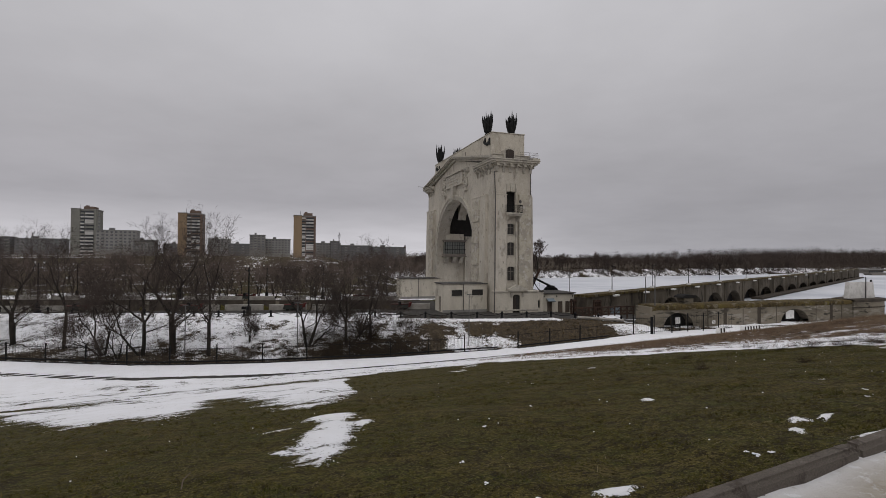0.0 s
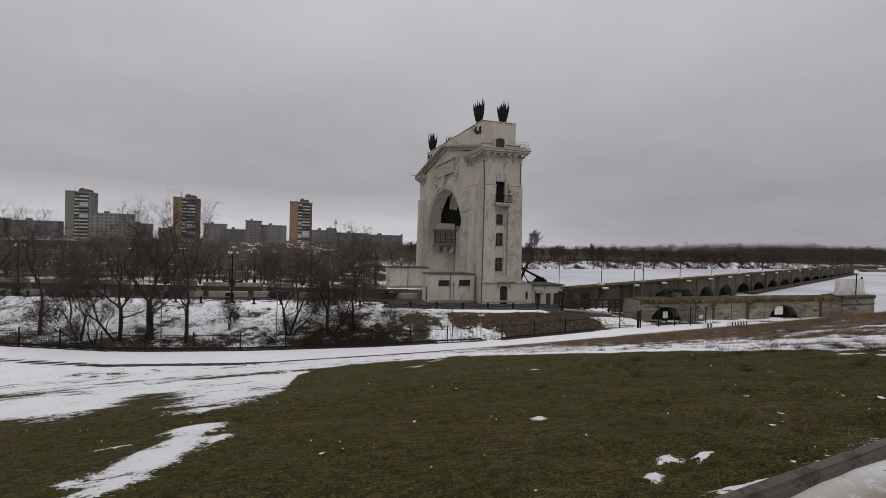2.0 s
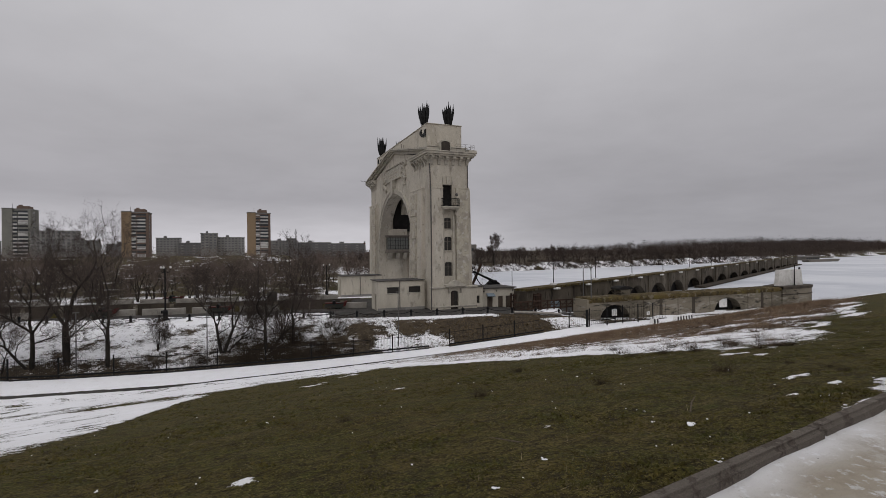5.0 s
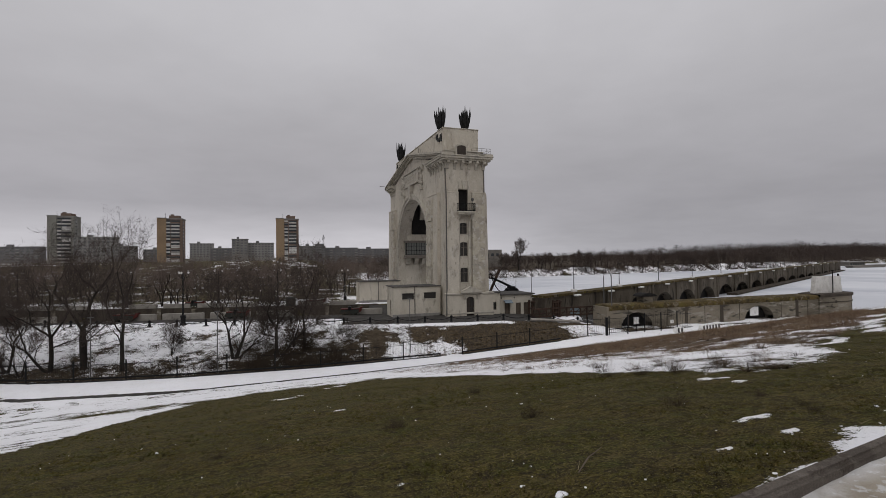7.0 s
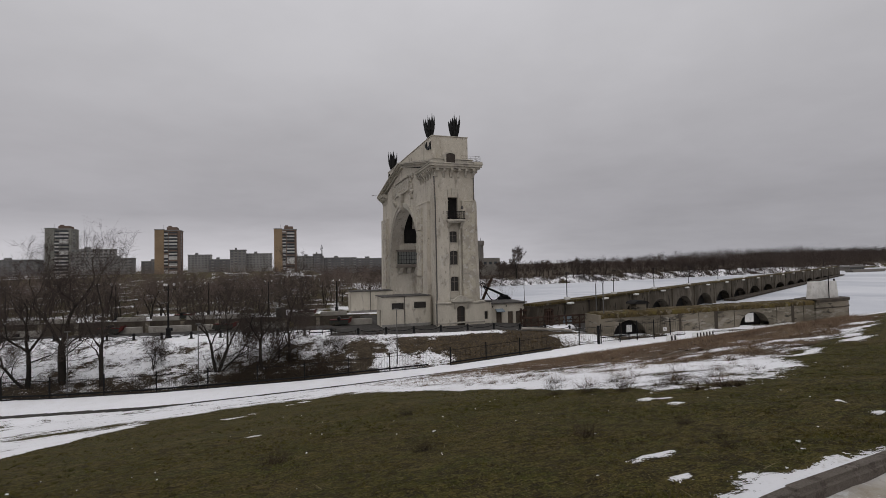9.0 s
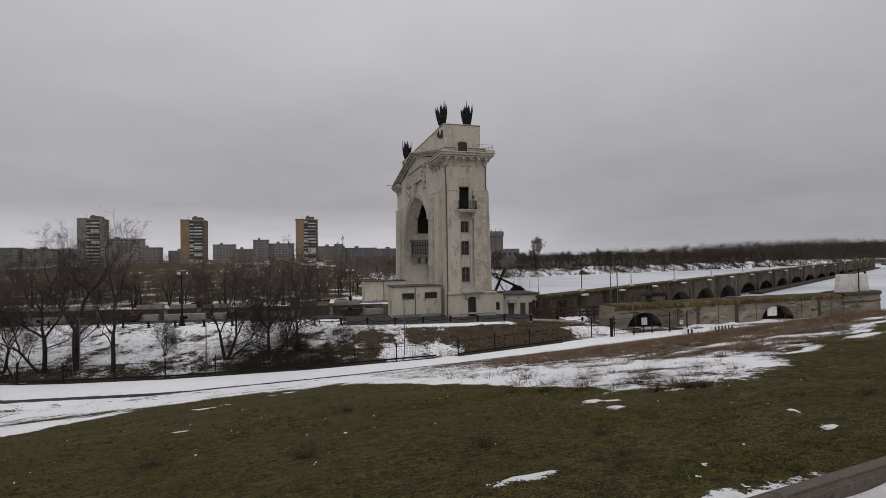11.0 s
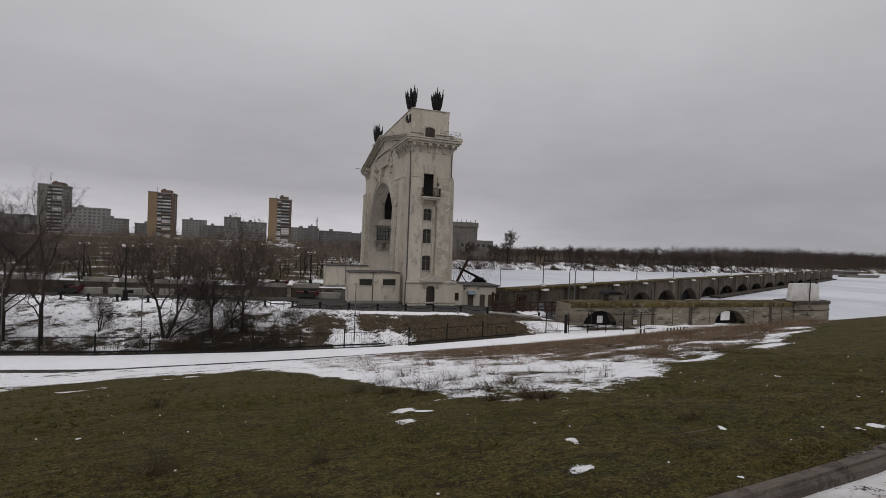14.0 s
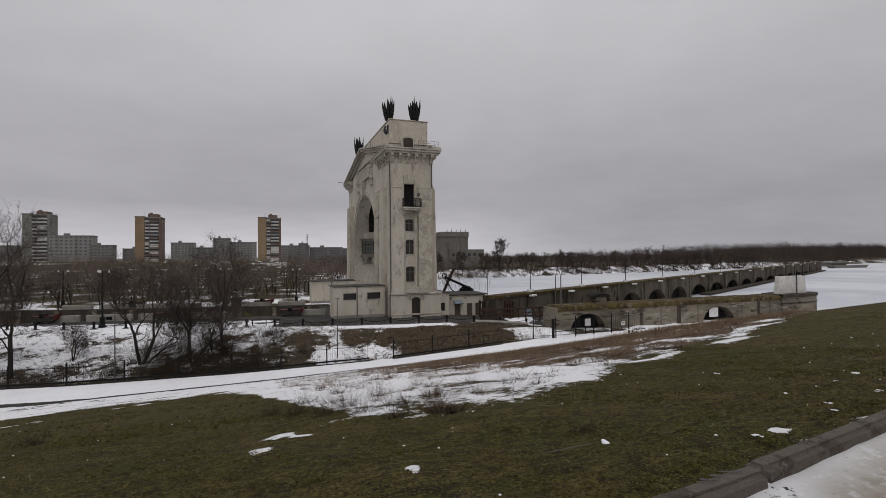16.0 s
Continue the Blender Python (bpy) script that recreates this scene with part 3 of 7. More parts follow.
def fields(x, y):
    d = y - kerb_y(x)
    wob = ripples(x, y, 0.35, 11)
    fine = ripples(x, y, 1.6, 12)
    fy, by = fence_y(x), bank_y(x)
    snow = np.zeros(np.shape(x))
    past = y - snow_edge_y(x)
    slope_side = (d > 1.2) & (y < fy - 0.4)
    east = np.clip((x - 17) / 3, 0, 1)
    lying = np.clip(0.5 + (0.26 + 0.14 * east) * past / (1.0 + 0.04 * np.maximum(y, 0)), 0.1, 0.68 - 0.045 * east) + 0.13 * wob + 0.10 * fine + 0.07 * ripples(x, 1.6 * y, 2.6, 14)
    # bare islands west, dry grass past the near edge east
    lying = lying - 0.9 * np.maximum(0, blob(x, y, 0.55, 12.6, 0.85, 4.2, 9) - 0.3) - 0.09 * band(x, 5.5, 17, 3) * np.clip(1 - (past - 3) / 9, 0, 1)
    lying = lying - 0.5 * np.maximum(0, blob(x, y, -6.5, 24.0, 3.5, 2.0, -20) - 0.3) - 0.5 * np.maximum(0, blob(x, y, -11.0, 30.0, 5, 2.0, -25) - 0.3)
    lying = lying - 0.5 * np.maximum(0, blob(x, y, 1.0, 29.0, 4.5, 3.2, -15) - 0.3) - 0.4 * np.maximum(0, blob(x, y, -7.0, 37.0, 5.0, 2.5, -20) - 0.3)
    dry = band(past, snow_width(x) * (1 + 0.35 * wob), 90, 2.2) * np.clip((x - 23) / 5, 0, 1)
    lying = lying - (0.12 + 0.10 * np.clip((x - 27) / 6, 0, 1)) * dry - 0.07 * np.clip((x - 26) / 4, 0, 1) - 0.10 * np.clip((x - 39.5) / 9, 0, 1) + 0.10 * fine * dry
    snow = np.where(slope_side, np.maximum(snow, lying), snow)
    for k in SNOW_SPOTS:
        snow = np.maximum(snow, blob(x, y, *k) + 0.06 * fine + 0.10 * ripples(x, y, 4.5, 13))
    # remains along the kerb
    snow = np.maximum(snow, np.clip(0.54 + 0.10 * np.clip((x - 18) / 3, 0, 1) + 0.06 * np.clip((12 - x) / 3, 0, 1) + 0.28 * ripples(x, y, 0.55, 21) + 0.14 * fine, 0, 0.74) * np.clip(1.3 - d / np.maximum(0.38 + 0.34 * ripples(x, y, 0.8, 22) + 0.34 * ripples(x, y, 3.0, 23), 0.05), 0, 1) * (d > 0))
    # the trodden path along the fence, its kerb's shade painted as a dark edge
    wide = 4.5 * smooth((x - 40) / 14)
    path = band(y, fy - 5.6 - wide * (1 + 0.3 * wob), fy + 0.5, 0.5)
    snow = snow + (0.85 - snow) * smooth(path)
    edge = band(y, fy - 6.6 - wide + 0.25 * wob, fy - 5.8 - wide, 0.4) * (x < 50)
    snow = snow - 0.8 * edge
    # snow on the bank, broken by brush
    on_bank = (y > fy + 0.25) & (y < by + 1.2)
    rise = np.clip((y - fy) / np.maximum(by - fy, 1), 0, 1)
    west = np.clip((26 - x) / 5, 0, 1)
    bank_snow = 0.30 + 0.08 * wob + 0.10 * fine + west * (0.19 + 0.10 * smooth((rise - 0.15) / 0.4)) - 0.22 * (1 - west) * smooth((x - 33) / 6) - 0.13 * band(x, 10, 24, 6) * (1 - smooth((rise - 0.6) / 0.3)) - 0.25 * (1 - smooth(rise / 0.14))
    bank_snow = bank_snow + 0.30 * band(x, 24.5, 34, 3) * (1 - smooth((rise - 0.3) / 0.3))
    bank_snow = bank_snow + west * (0.10 * ripples(x, y, 1.0, 15) - 0.01 + 0.05 * rise)
    bank_snow = bank_snow + 0.28 * band(x + 1.5 * wob, 23.5, 27.5, 2)
    snow = np.where(on_bank, bank_snow, snow)
    lip = smooth(band(y, by - 1.5 + 0.7 * wob, by + 1.0, 1.2)) * np.clip((46 - x) / 3, 0, 1)
    snow = snow + (0.64 + 0.2 * wob - snow) * lip
    snow = np.where((y >= by + 1.0) & (y < by + 0.62 * (quay_y(x) - by)) & (x < 19 + 2 * wob), 0.64 + 0.2 * wob, snow)
    snow = np.where((x <= 45) & (y > far_quay_y(x) + 2), 0.38 + 0.2 * smooth((far_quay_y(x) + 26 - y) / 14) + 0.3 * wob, snow)
    snow = np.where((x > 45) & (y > treeline_y(x) - 2), 0.60 - 0.45 * smooth((y - treeline_y(x) - 8) / 16) + 0.3 * wob, snow)
    # heaps and drifts round the gate
    gate = (x > 49) & (d > 34) & (y < 62.5) & (y > fy - 9)
    snow = np.where(gate, np.maximum(snow, 0.55 + 0.3 * wob), snow)
    deck = (x > 46) & (x < 66) & (y >= by + 1.0) & (y < arcade_y(x))
    snow = np.where(deck, 0.36 + 0.36 * wob, snow)
    pave = d < 0
    snow = np.where(pave, 0.68 + 0.16 * fine + 0.08 * wob, snow)
    mud = 0.22 * band(d, -0.1, 0.8, 0.6)
    # the path's painted shade line borrows the mud colour
    mud = np.maximum(mud, edge)
    mud = np.maximum(mud, np.where(slope_side & (x > 24), 0.75 * np.clip((past + 0.5) / 1.2, 0, 1) * np.clip((x - 24) / 4, 0, 1), 0))
    mud = np.maximum(mud, np.where((past > 1) & slope_side, 0.35, 0))
    brush = np.where(on_bank | ((x > 45) & (y > treeline_y(x) + 4)), 0.95, 0.0)
    asphalt = np.where((y > by + 0.8) & (y < far_quay_y(x)) & (x < 70), 1.0, 0.0)
    # and the asphalt colour, beside the real paving
    asphalt = np.where(pave, 1.0, np.maximum(asphalt, 1.2 * edge * (y < fy - 3)))
    dirt = np.where(pave, np.clip(0.25 - (d + 0.1) / 0.5 + 0.5 * fine, 0.15, 0.97), 0.0)
    return snow, mud, brush, asphalt, dirt


def axis_steps(stops):
    """Grid lines: stops of (from, step), the last one only an end."""
    out = []
    for (a, step), (b, _) in zip(stops, stops[1:]):
        out += list(np.arange(a, b - step * 0.5, step))
    return np.array(out + [stops[-1][0]])


def build_ground():
    xs = axis_steps([(-2500, 250), (-400, 40), (-80, 2.0), (-14, 0.35), (0, 0.16), (28, 0.4), (40, 0.8), (64, 1.5), (130, 6), (400, 30), (900, 250), (2600, 1)])
    ys = axis_steps([(-1500, 250), (-200, 30), (-14, 2), (-5, 0.35), (-1.6, 0.12), (4.4, 0.2), (8, 0.35), (16, 0.5), (46, 0.3), (72, 0.8), (92, 2.0), (130, 6), (340, 20), (800, 200), (3000, 1)])
    X, Y = np.meshgrid(xs, ys, indexing="ij")
    values_ = fields(X, Y)
    lie = np.clip((values_[0] - 0.44) / 0.12, 0, 1)
    Z = ground_z(X, Y) + 0.03 * lie + np.where((Y < kerb_y(X)) & (Y > kerb_y(X) - 4), 0.022 * ripples(X, Y, 3.5, 41) + 0.03, 0)
    nx, ny = X.shape
    me = bpy.data.meshes.new("ground")
    idx = np.arange(nx * ny).reshape(nx, ny)
    quads = np.stack([idx[:-1, :-1], idx[1:, :-1], idx[1:, 1:], idx[:-1, 1:]], -1).reshape(-1, 4)
    me.from_pydata(np.stack([X, Y, Z], -1).reshape(-1, 3).tolist(), [], quads.tolist())
    for name, values in zip(("snow", "mud", "brush", "asphalt", "dirt"), values_):
        me.attributes.new(name, "FLOAT", "POINT").data.foreach_set("value", np.asarray(values, np.float32).ravel())
    me.materials.append(GROUND)
    me.polygons.foreach_set("use_smooth", np.ones(len(me.polygons), bool))
    return tagged(new("ground", me), "short brown-green grass slope with mud and patches of old snow", "ground", kind="structure")


build_ground()
ice = Shape().add([(46, -1400, ICE_Z), (2600, -1400, ICE_Z), (2600, 2900, ICE_Z), (46, 2900, ICE_Z)], [(0, 1, 2, 3)])
tagged(part("water", ice, ICE), "frozen river covered with thin grey-white snow", "river ice", kind="structure")


def build_kerb():
    """Kerb blocks along the edge of the pavement."""
    u = Vector((1, KERB_SLOPE, 0)).normalized()
    turn = math.degrees(math.atan(KERB_SLOPE))
    row = thing("kerb", "worn grey concrete kerb with chipped edges", "kerb", kind="structure")
    shapes = []
    for k in range(3):
        r = random.Random(k)
        bm = bmesh.new()
        bmesh.ops.create_cube(bm, size=1)
        for q in bm.verts:
            q.co = (q.co.x * 2.99, q.co.y * 0.145, q.co.z * 0.34)
        bmesh.ops.bevel(bm, geom=bm.edges[:], offset=0.035, segments=3, affect="EDGES")
        for q in bm.verts:
            q.co += Vector((0, r.uniform(-0.004, 0.004), r.uniform(-0.005, 0.003)))
        me = bpy.data.meshes.new("kerb_block")
        bm.to_mesh(me)
        bm.free()
        me.materials.append(KERBSTONE)
        shapes.append(me)
    for k in range(-5, 24):
        ob = new("kerb_block", shapes[k % 3])
        x = KERB_X + u.x * 3.0 * k
        r = random.Random(100 + k)
        ways = math.degrees(math.atan((kerb_y(x + 1.2) - kerb_y(x - 1.2)) / 2.4))
        ob.matrix_world = pose(x, kerb_y(x) - 0.06 + r.uniform(-0.004, 0.004), -0.01 + r.uniform(-0.004, 0.004), r.uniform(-0.4, 0.4), r.uniform(-0.05, 0.05), ways + r.uniform(-0.08, 0.08))
        ob.parent = row
    # a chalked scribble on the kerb's top
    scrawl = Shape()
    for k in range(3):
        c0 = 20.9 + 0.11 * k
        scrawl.tube([(c0 + (0.03 + 0.012 * k) * math.cos(1.3 * t + k) + 0.01 * t, kerb_y(c0) - 0.05 + 0.022 * math.sin(t + 0.5 * k), 0.172) for t in [0.5 * q for q in range(13)]], 0.0035, 4)
    part("scribble", scrawl, PIPE, row, "dark painted scribble")


build_kerb()


# ---- arch over the lock ----
AX0, AX1, AY0, AY1 = 36.9, 44.0, 75.0, 117.0
ARCH_Y, ARCH_R, SPRING = 96.5, 12.3, 1.4
EAVES, APEX = 17.9, 22.3


def gable(y):
    return EAVES + (APEX - EAVES) * max(0.0, 1 - abs(y - ARCH_Y + 0.5) / 20.8)


def arch_slab(s, x0, x1, ya, yb, base, top, yc, radius, spring, n=40):
    """A wall across y with a round-arched opening down to base."""
    cuts = [ya + (yc - radius - ya) * k / 4 for k in range(5)]
    cuts += [yc - radius * math.cos(math.pi * k / n) for k in range(1, n)]
    cuts += [yc + radius + (yb - yc - radius) * k / 4 for k in range(5)]
    for a, b in zip(cuts, cuts[1:]):
        za = zb = base
        if a >= yc - radius - 1e-6 and b <= yc + radius + 1e-6:
            za = spring + math.sqrt(max(0, radius ** 2 - (a - yc) ** 2))
            zb = spring + math.sqrt(max(0, radius ** 2 - (b - yc) ** 2))
        vs = [(x, y, z) for x in (x0, x1) for y, z in ((a, za), (b, zb), (b, top(b)), (a, top(a)))]
        s.add(vs, [(0, 1, 2, 3), (7, 6, 5, 4), (0, 4, 5, 1), (3, 2, 6, 7)])
    for y in (yc - radius, yc + radius):
        s.add([(x, y, z) for x in (x0, x1) for z in (base, spring)], [(0, 1, 3, 2)])
    s.add([(x, y, z) for x in (x0, x1) for y, z in ((ya, base), (ya, top(ya)))], [(0, 1, 3, 2)])
    s.add([(x, y, z) for x in (x0, x1) for y, z in ((yb, base), (yb, top(yb)))], [(0, 1, 3, 2)])
    return s


def wall_with_holes(s, x0, x1, y0, y1, z0, z1, holes):
    """A wall in the xz plane between y0 and y1; holes of (xa, xb, za, zb)."""
    xs = sorted({x0, x1, *[v for h in holes for v in h[:2]]})
    zs = sorted({z0, z1, *[v for h in holes for v in h[2:]]})
    for a, b in zip(xs, xs[1:]):
        run = []
        for c, e in zip(zs, zs[1:]):
            if any(h[0] <= (a + b) / 2 <= h[1] and h[2] <= (c + e) / 2 <= h[3] for h in holes):
                continue
            if run and abs(run[-1][1] - c) < 1e-6:
                run[-1][1] = e
            else:
                run.append([c, e])
        for c, e in run:
            s.box(a, b, y0, y1, c, e)
    return s


def build_arch():
    arch = thing("lock_arch", "monumental pale plaster arch over the canal lock, stained and weathered", "arch building")
    # two facades with the great opening, and the piers between them
    for name, a, b, spring in (("west_facade", AX0, AX0 + 2.4, SPRING), ("east_facade", AX1 - 2.0, AX1, SPRING + 3.6)):
        part(name, arch_slab(Shape(), a, b, AY0 + 0.5, AY1, -9.5, gable, ARCH_Y, ARCH_R if spring == SPRING else 13.2, spring), PLASTER, arch, weld=True)
    piers = Shape()
    piers.box(AX0 + 2.39, AX1 - 1.99, AY0 + 1.1, ARCH_Y - ARCH_R - 0.02, -9.5, 16.5)
    part("south_pier", piers, PLASTER, arch)
    part("north_pier", Shape().box(AX0 + 2.39, AX1 - 1.99, ARCH_Y + ARCH_R + 0.02, AY1 - 0.2, -9.5, 16.5), PLASTER, arch)
    # added dark panel: the vault's shade on the north side, put into colour
    part("gate_slot", Shape().box(AX0 + 3.2, 47.6, ARCH_Y + ARCH_R - 0.25, ARCH_Y + ARCH_R - 0.01, 6.4, 13.9), DARK, arch, "dark panel for the shade high in the archway")
    part("north_wing", Shape().box(AX1 + 0.02, 47.8, ARCH_Y + ARCH_R + 0.02, AY1 - 0.4, -9.5, 14.2, 0.04), PLASTER, arch)
    # closes the top between the facades; its dark colour is the vault's shade
    part("gate_loft", Shape().box(AX0 + 2.41, AX1 - 2.01, ARCH_Y - ARCH_R, ARCH_Y + ARCH_R, 14.2, 16.4), DARK, arch, "dark block for the shade under the vault")
    part("archivolt", archivolt(), MOULDING, arch)
    key = Shape().prism([(ARCH_Y - 0.55, 13.4), (ARCH_Y + 0.55, 13.4), (ARCH_Y + 0.95, 16.6), (ARCH_Y - 0.95, 16.6)], "x", AX0 - 0.75, AX0 + 0.1)
    part("keystone", key, MOULDING, arch)
    # end wall with its windows
    wins = [(39.12, 40.92, 9.4, 13.15), (39.3, 40.75, 5.5, 7.45), (39.35, 40.8, 1.75, 4.15), (39.4, 40.85, -2.7, -0.2)]
    end = wall_with_holes(Shape(), AX0, AX1, AY0, AY0 + 0.6, -9.5, EAVES, wins)
    part("end_wall", end, PLASTER, arch)
    # one dark panel paints the shade of the rooms behind all four windows
    part("window_shaft", Shape().box(38.6, 41.6, AY0 + 0.75, AY0 + 1.05, -4, 14), DARK, arch, "dark panel for the unlit rooms behind the windows")
    for k, (a, b, c, e) in enumerate(wins):
        make_window(arch, a, b, c, e, AY0 + 0.32, rows=2 if k else 1, glazed=k > 0)
    # corner pilasters of the end wall
    for name, a, b, m in (("pilaster", AX0 - 0.05, 39.0, PLASTER), ("pilaster", 41.45, 43.75, WORN)):
        s = Shape().box(a, b, AY0 - 0.5, AY0 - 0.002, -4.7, 12.4, 0.03)
        s.box(a - 0.06, b + 0.06, AY0 - 0.56, AY0 - 0.002, 12.4, 12.62, 0.03)
        part(name, s, m, arch, "patched, peeling plaster pilaster" if m is WORN else "")
    part("window_bay", Shape().box(38.99, 39.28, AY0 - 0.2, AY0 - 0.002, -3.9, 9.0).box(40.9, 41.2, AY0 - 0.2, AY0 - 0.002, -3.9, 9.0), MOULDING, arch)
    # plinth with door
    plinth = wall_with_holes(Shape(), AX0 - 0.35, 45.0, AY0 - 0.95, AY0 - 0.01, -9.5, -4.75, [(40.05, 41.5, -8.3, -5.1)])
    part("plinth", plinth, PALEPLASTER, arch)
    part("plinth_moulding", Shape().box(AX0 - 0.5, 45.15, AY0 - 1.12, AY0 - 0.01, -4.75, -4.42, 0.06).box(AX0 - 0.42, 45.07, AY0 - 1.02, AY0 - 0.01, -8.0, -7.2 - 0.55, 0.04), MOULDING, arch)
    hood = [(38.9, -4.4), (42.7, -4.4), (42.7, -4.1), (41.9, -3.85), (41.2, -3.45), (40.8, -3.35), (40.4, -3.45), (39.7, -3.85), (38.9, -4.1)]
    part("door_hood", Shape().prism(hood, "y", AY0 - 1.5, AY0 - 0.6), MOULDING, arch)
    for x in (39.55, 41.75):
        part("hood_bracket", Shape().prism([(AY0 - 1.4, -4.75), (AY0 - 0.95, -4.75), (AY0 - 0.95, -5.6), (AY0 - 1.1, -5.5)], "x", x, x + 0.3), MOULDING, arch)
    door = part("door", Shape().box(40.05, 41.5, AY0 - 0.62, AY0 - 0.5, -8.3, -5.1), DOORWOOD, arch, "dark double entrance door")
    for a in (40.15, 40.83):
        part("door_panel", Shape().box(a, a + 0.57, AY0 - 0.66, AY0 - 0.6, -8.1, -6.9, 0.02).box(a, a + 0.57, AY0 - 0.66, AY0 - 0.6, -6.75, -5.3, 0.02), PANE if a > 40.5 else DOORWOOD, door)
    part("door_head", Shape().prism([(40.05, -5.1), (40.05, -5.55)] + [(40.775 - 0.725 * math.cos(t), -5.55 + 0.42 * math.sin(t)) for t in [math.pi * k / 10 for k in range(1, 10)]] + [(41.5, -5.55), (41.5, -5.1)], "y", AY0 - 0.94, AY0 - 0.67), PALEPLASTER, arch)
    # balcony
    balcony = part("balcony", Shape().box(38.6, 41.7, AY0 - 1.5, AY0 - 0.01, 9.0, 9.28, 0.05).box(38.75, 41.55, AY0 - 1.35, AY0 - 0.01, 8.75, 9.0, 0.04), MOULDING, arch)
    for x in (38.85, 41.05):
        part("corbel", Shape().prism([(AY0 - 1.2, 8.75), (AY0 - 0.01, 8.75), (AY0 - 0.01, 7.75), (AY0 - 0.3, 7.85)], "x", x, x + 0.38), MOULDING, balcony)
    rail = Shape()
    for z in (9.42, 10.62):
        rail.tube([(38.67, AY0 - 0.1, z), (38.67, AY0 - 1.42, z), (41.63, AY0 - 1.42, z), (41.63, AY0 - 0.1, z)], 0.05, 5)
    for k in range(19):
        x = 38.67 + 2.96 * k / 18
        rail.tube([(x, AY0 - 1.42, 9.28), (x, AY0 - 1.42, 10.62)], 0.028 if k % 6 else 0.05, 4)
    for y in (AY0 - 0.4, AY0 - 0.75, AY0 - 1.1):
        for x in (38.67, 41.63):
            rail.tube([(x, y, 9.28), (x, y, 10.62)], 0.028, 4)
    lantern = part("balcony_lamp", Shape().lathe([(0.05, 0), (0.22, 0.1), (0.26, 0.35), (0.14, 0.55), (0.03, 0.6)], (41.2, AY0 - 1.3, 11.0), 8).tube([(41.2, AY0 - 1.3, 10.6), (41.2, AY0 - 1.3, 11.0)], 0.03, 5), PIPE, balcony, "grey lamp on the balcony rail")
    part("railing", rail, IRON, balcony, "thin black iron railing")
    part("window_keystone", Shape().prism([(39.9, 13.15), (40.3, 13.15), (40.45, 14.6), (39.75, 14.6)], "y", AY0 - 0.2, AY0), MOULDING, arch)
    for s in (-1, 1):
        part("window_scroll", Shape().prism([(40.1 + s * 0.75, 13.2), (40.1 + s * 0.95, 13.2), (40.1 + s * 1.05, 14.4), (40.1 + s * 0.75, 14.6)], "y", AY0 - 0.16, AY0), MOULDING, arch)
    # drain pipes
    part("drain_pipe", Shape().tube([(36.72, AY0 - 0.12, 16.6), (36.72, AY0 - 0.62, 12), (36.72, AY0 - 0.62, -3.5), (36.45, AY0 - 1.15, -4.8), (36.45, AY0 - 1.15, -8.2)], 0.11, 7), PIPE, arch, "rusty grey drain pipe")
    part("drain_pipe", Shape().tube([(43.85, AY0 - 0.1, 17.2), (43.85, AY0 - 0.1, 12.7)], 0.09, 7), PIPE, arch)
    # buttresses of both facades
    for name, ya, yb in (("buttress", 78.0, 84.1), ("buttress", 110.2, 116.6)):
        s = Shape()
        for x0, x1, t0 in ((AX0 - 0.55, AX0 - 0.002, 0), (AX1 + 0.002, AX1 + 0.62, 1)):
            y0 = 75.6 if t0 and ya < 90 else ya
            s.prism([(x0 - (0 if t0 else 0.25), -9.4), (x1 + (0.35 if t0 else 0), -9.4), (x1, 12.4), (x1 - 0.5 * t0, 13.3), (x0, 13.3 if t0 else 12.6)] if t0 else [(x0 - 0.25, -9.4), (x1, -9.4), (x1, 12.6), (x0, 12.6)], "y", y0, yb)
            if not t0:
                s.box(x0 - 0.08, x1, ya - 0.08, yb + 0.08, 12.6, 12.85, 0.03)
        butt = part(name, s, PLASTER, arch)
        y0 = ya + 2.6 if ya < 90 else ya + 0.2
        for k in range(4):
            z = -4.2 + 4.1 * k
            part("stone_panel", Shape().prism([(AX0 - 1.05 + 0.012 * (z + 9), z), (AX0 - 0.5, z), (AX0 - 0.5, z + 3.9), (AX0 - 1.0 + 0.012 * (z + 13), z + 3.9)], "y", y0, y0 + 3.3), WORN, butt)
    # cornice: near and far returns with brackets, along the end, and the rakes of the gable
    for z0, z1, o in ((17.55, 17.95, 0.3), (17.95, 18.25, 0.85), (18.25, 18.62, 1.12), (18.62, 18.8, 1.25)):
        for ya, yb in ((AY0 - o, AY0 + 8.6 - o * 0.3), (AY1 - 6.0 + o * 0.3, AY1 + o)):
            part("cornice", Shape().box(AX0 - o, AX1 + o, ya, yb, z0, z1, 0.03), MOULDING, arch, "stained projecting cornice with mouldings")
    for k in range(6):
        x = AX0 + 0.25 + k * 1.32
        part("bracket", bracket((x, AY0, 17.95), 0), MOULDING, arch)
    for y in [AY0 + 0.6 + 1.5 * k for k in range(6)] + [AY1 - 5.0 + 1.05 * k for k in range(5)]:
        part("bracket", bracket((AX0, y, 17.95), 1), MOULDING, arch)
    for y in [AY0 + 0.6 + 1.5 * k for k in range(4)]:
        part("bracket", bracket((AX1, y, 17.95), 2), MOULDING, arch)
    for x0, x1, drop, rise in ((AX0 - 1.2, AX0 + 0.3, 0.14, 0.42), (AX0 - 0.95, AX0 + 0.2, -0.12, 0.135), (AX0 - 0.4, AX0 + 0.1, -0.6, -0.125), (AX1 - 0.3, AX1 + 1.2, 0.0, 0.42)):
        za, zb, ym = 18.75, 22.75, ARCH_Y - 0.5
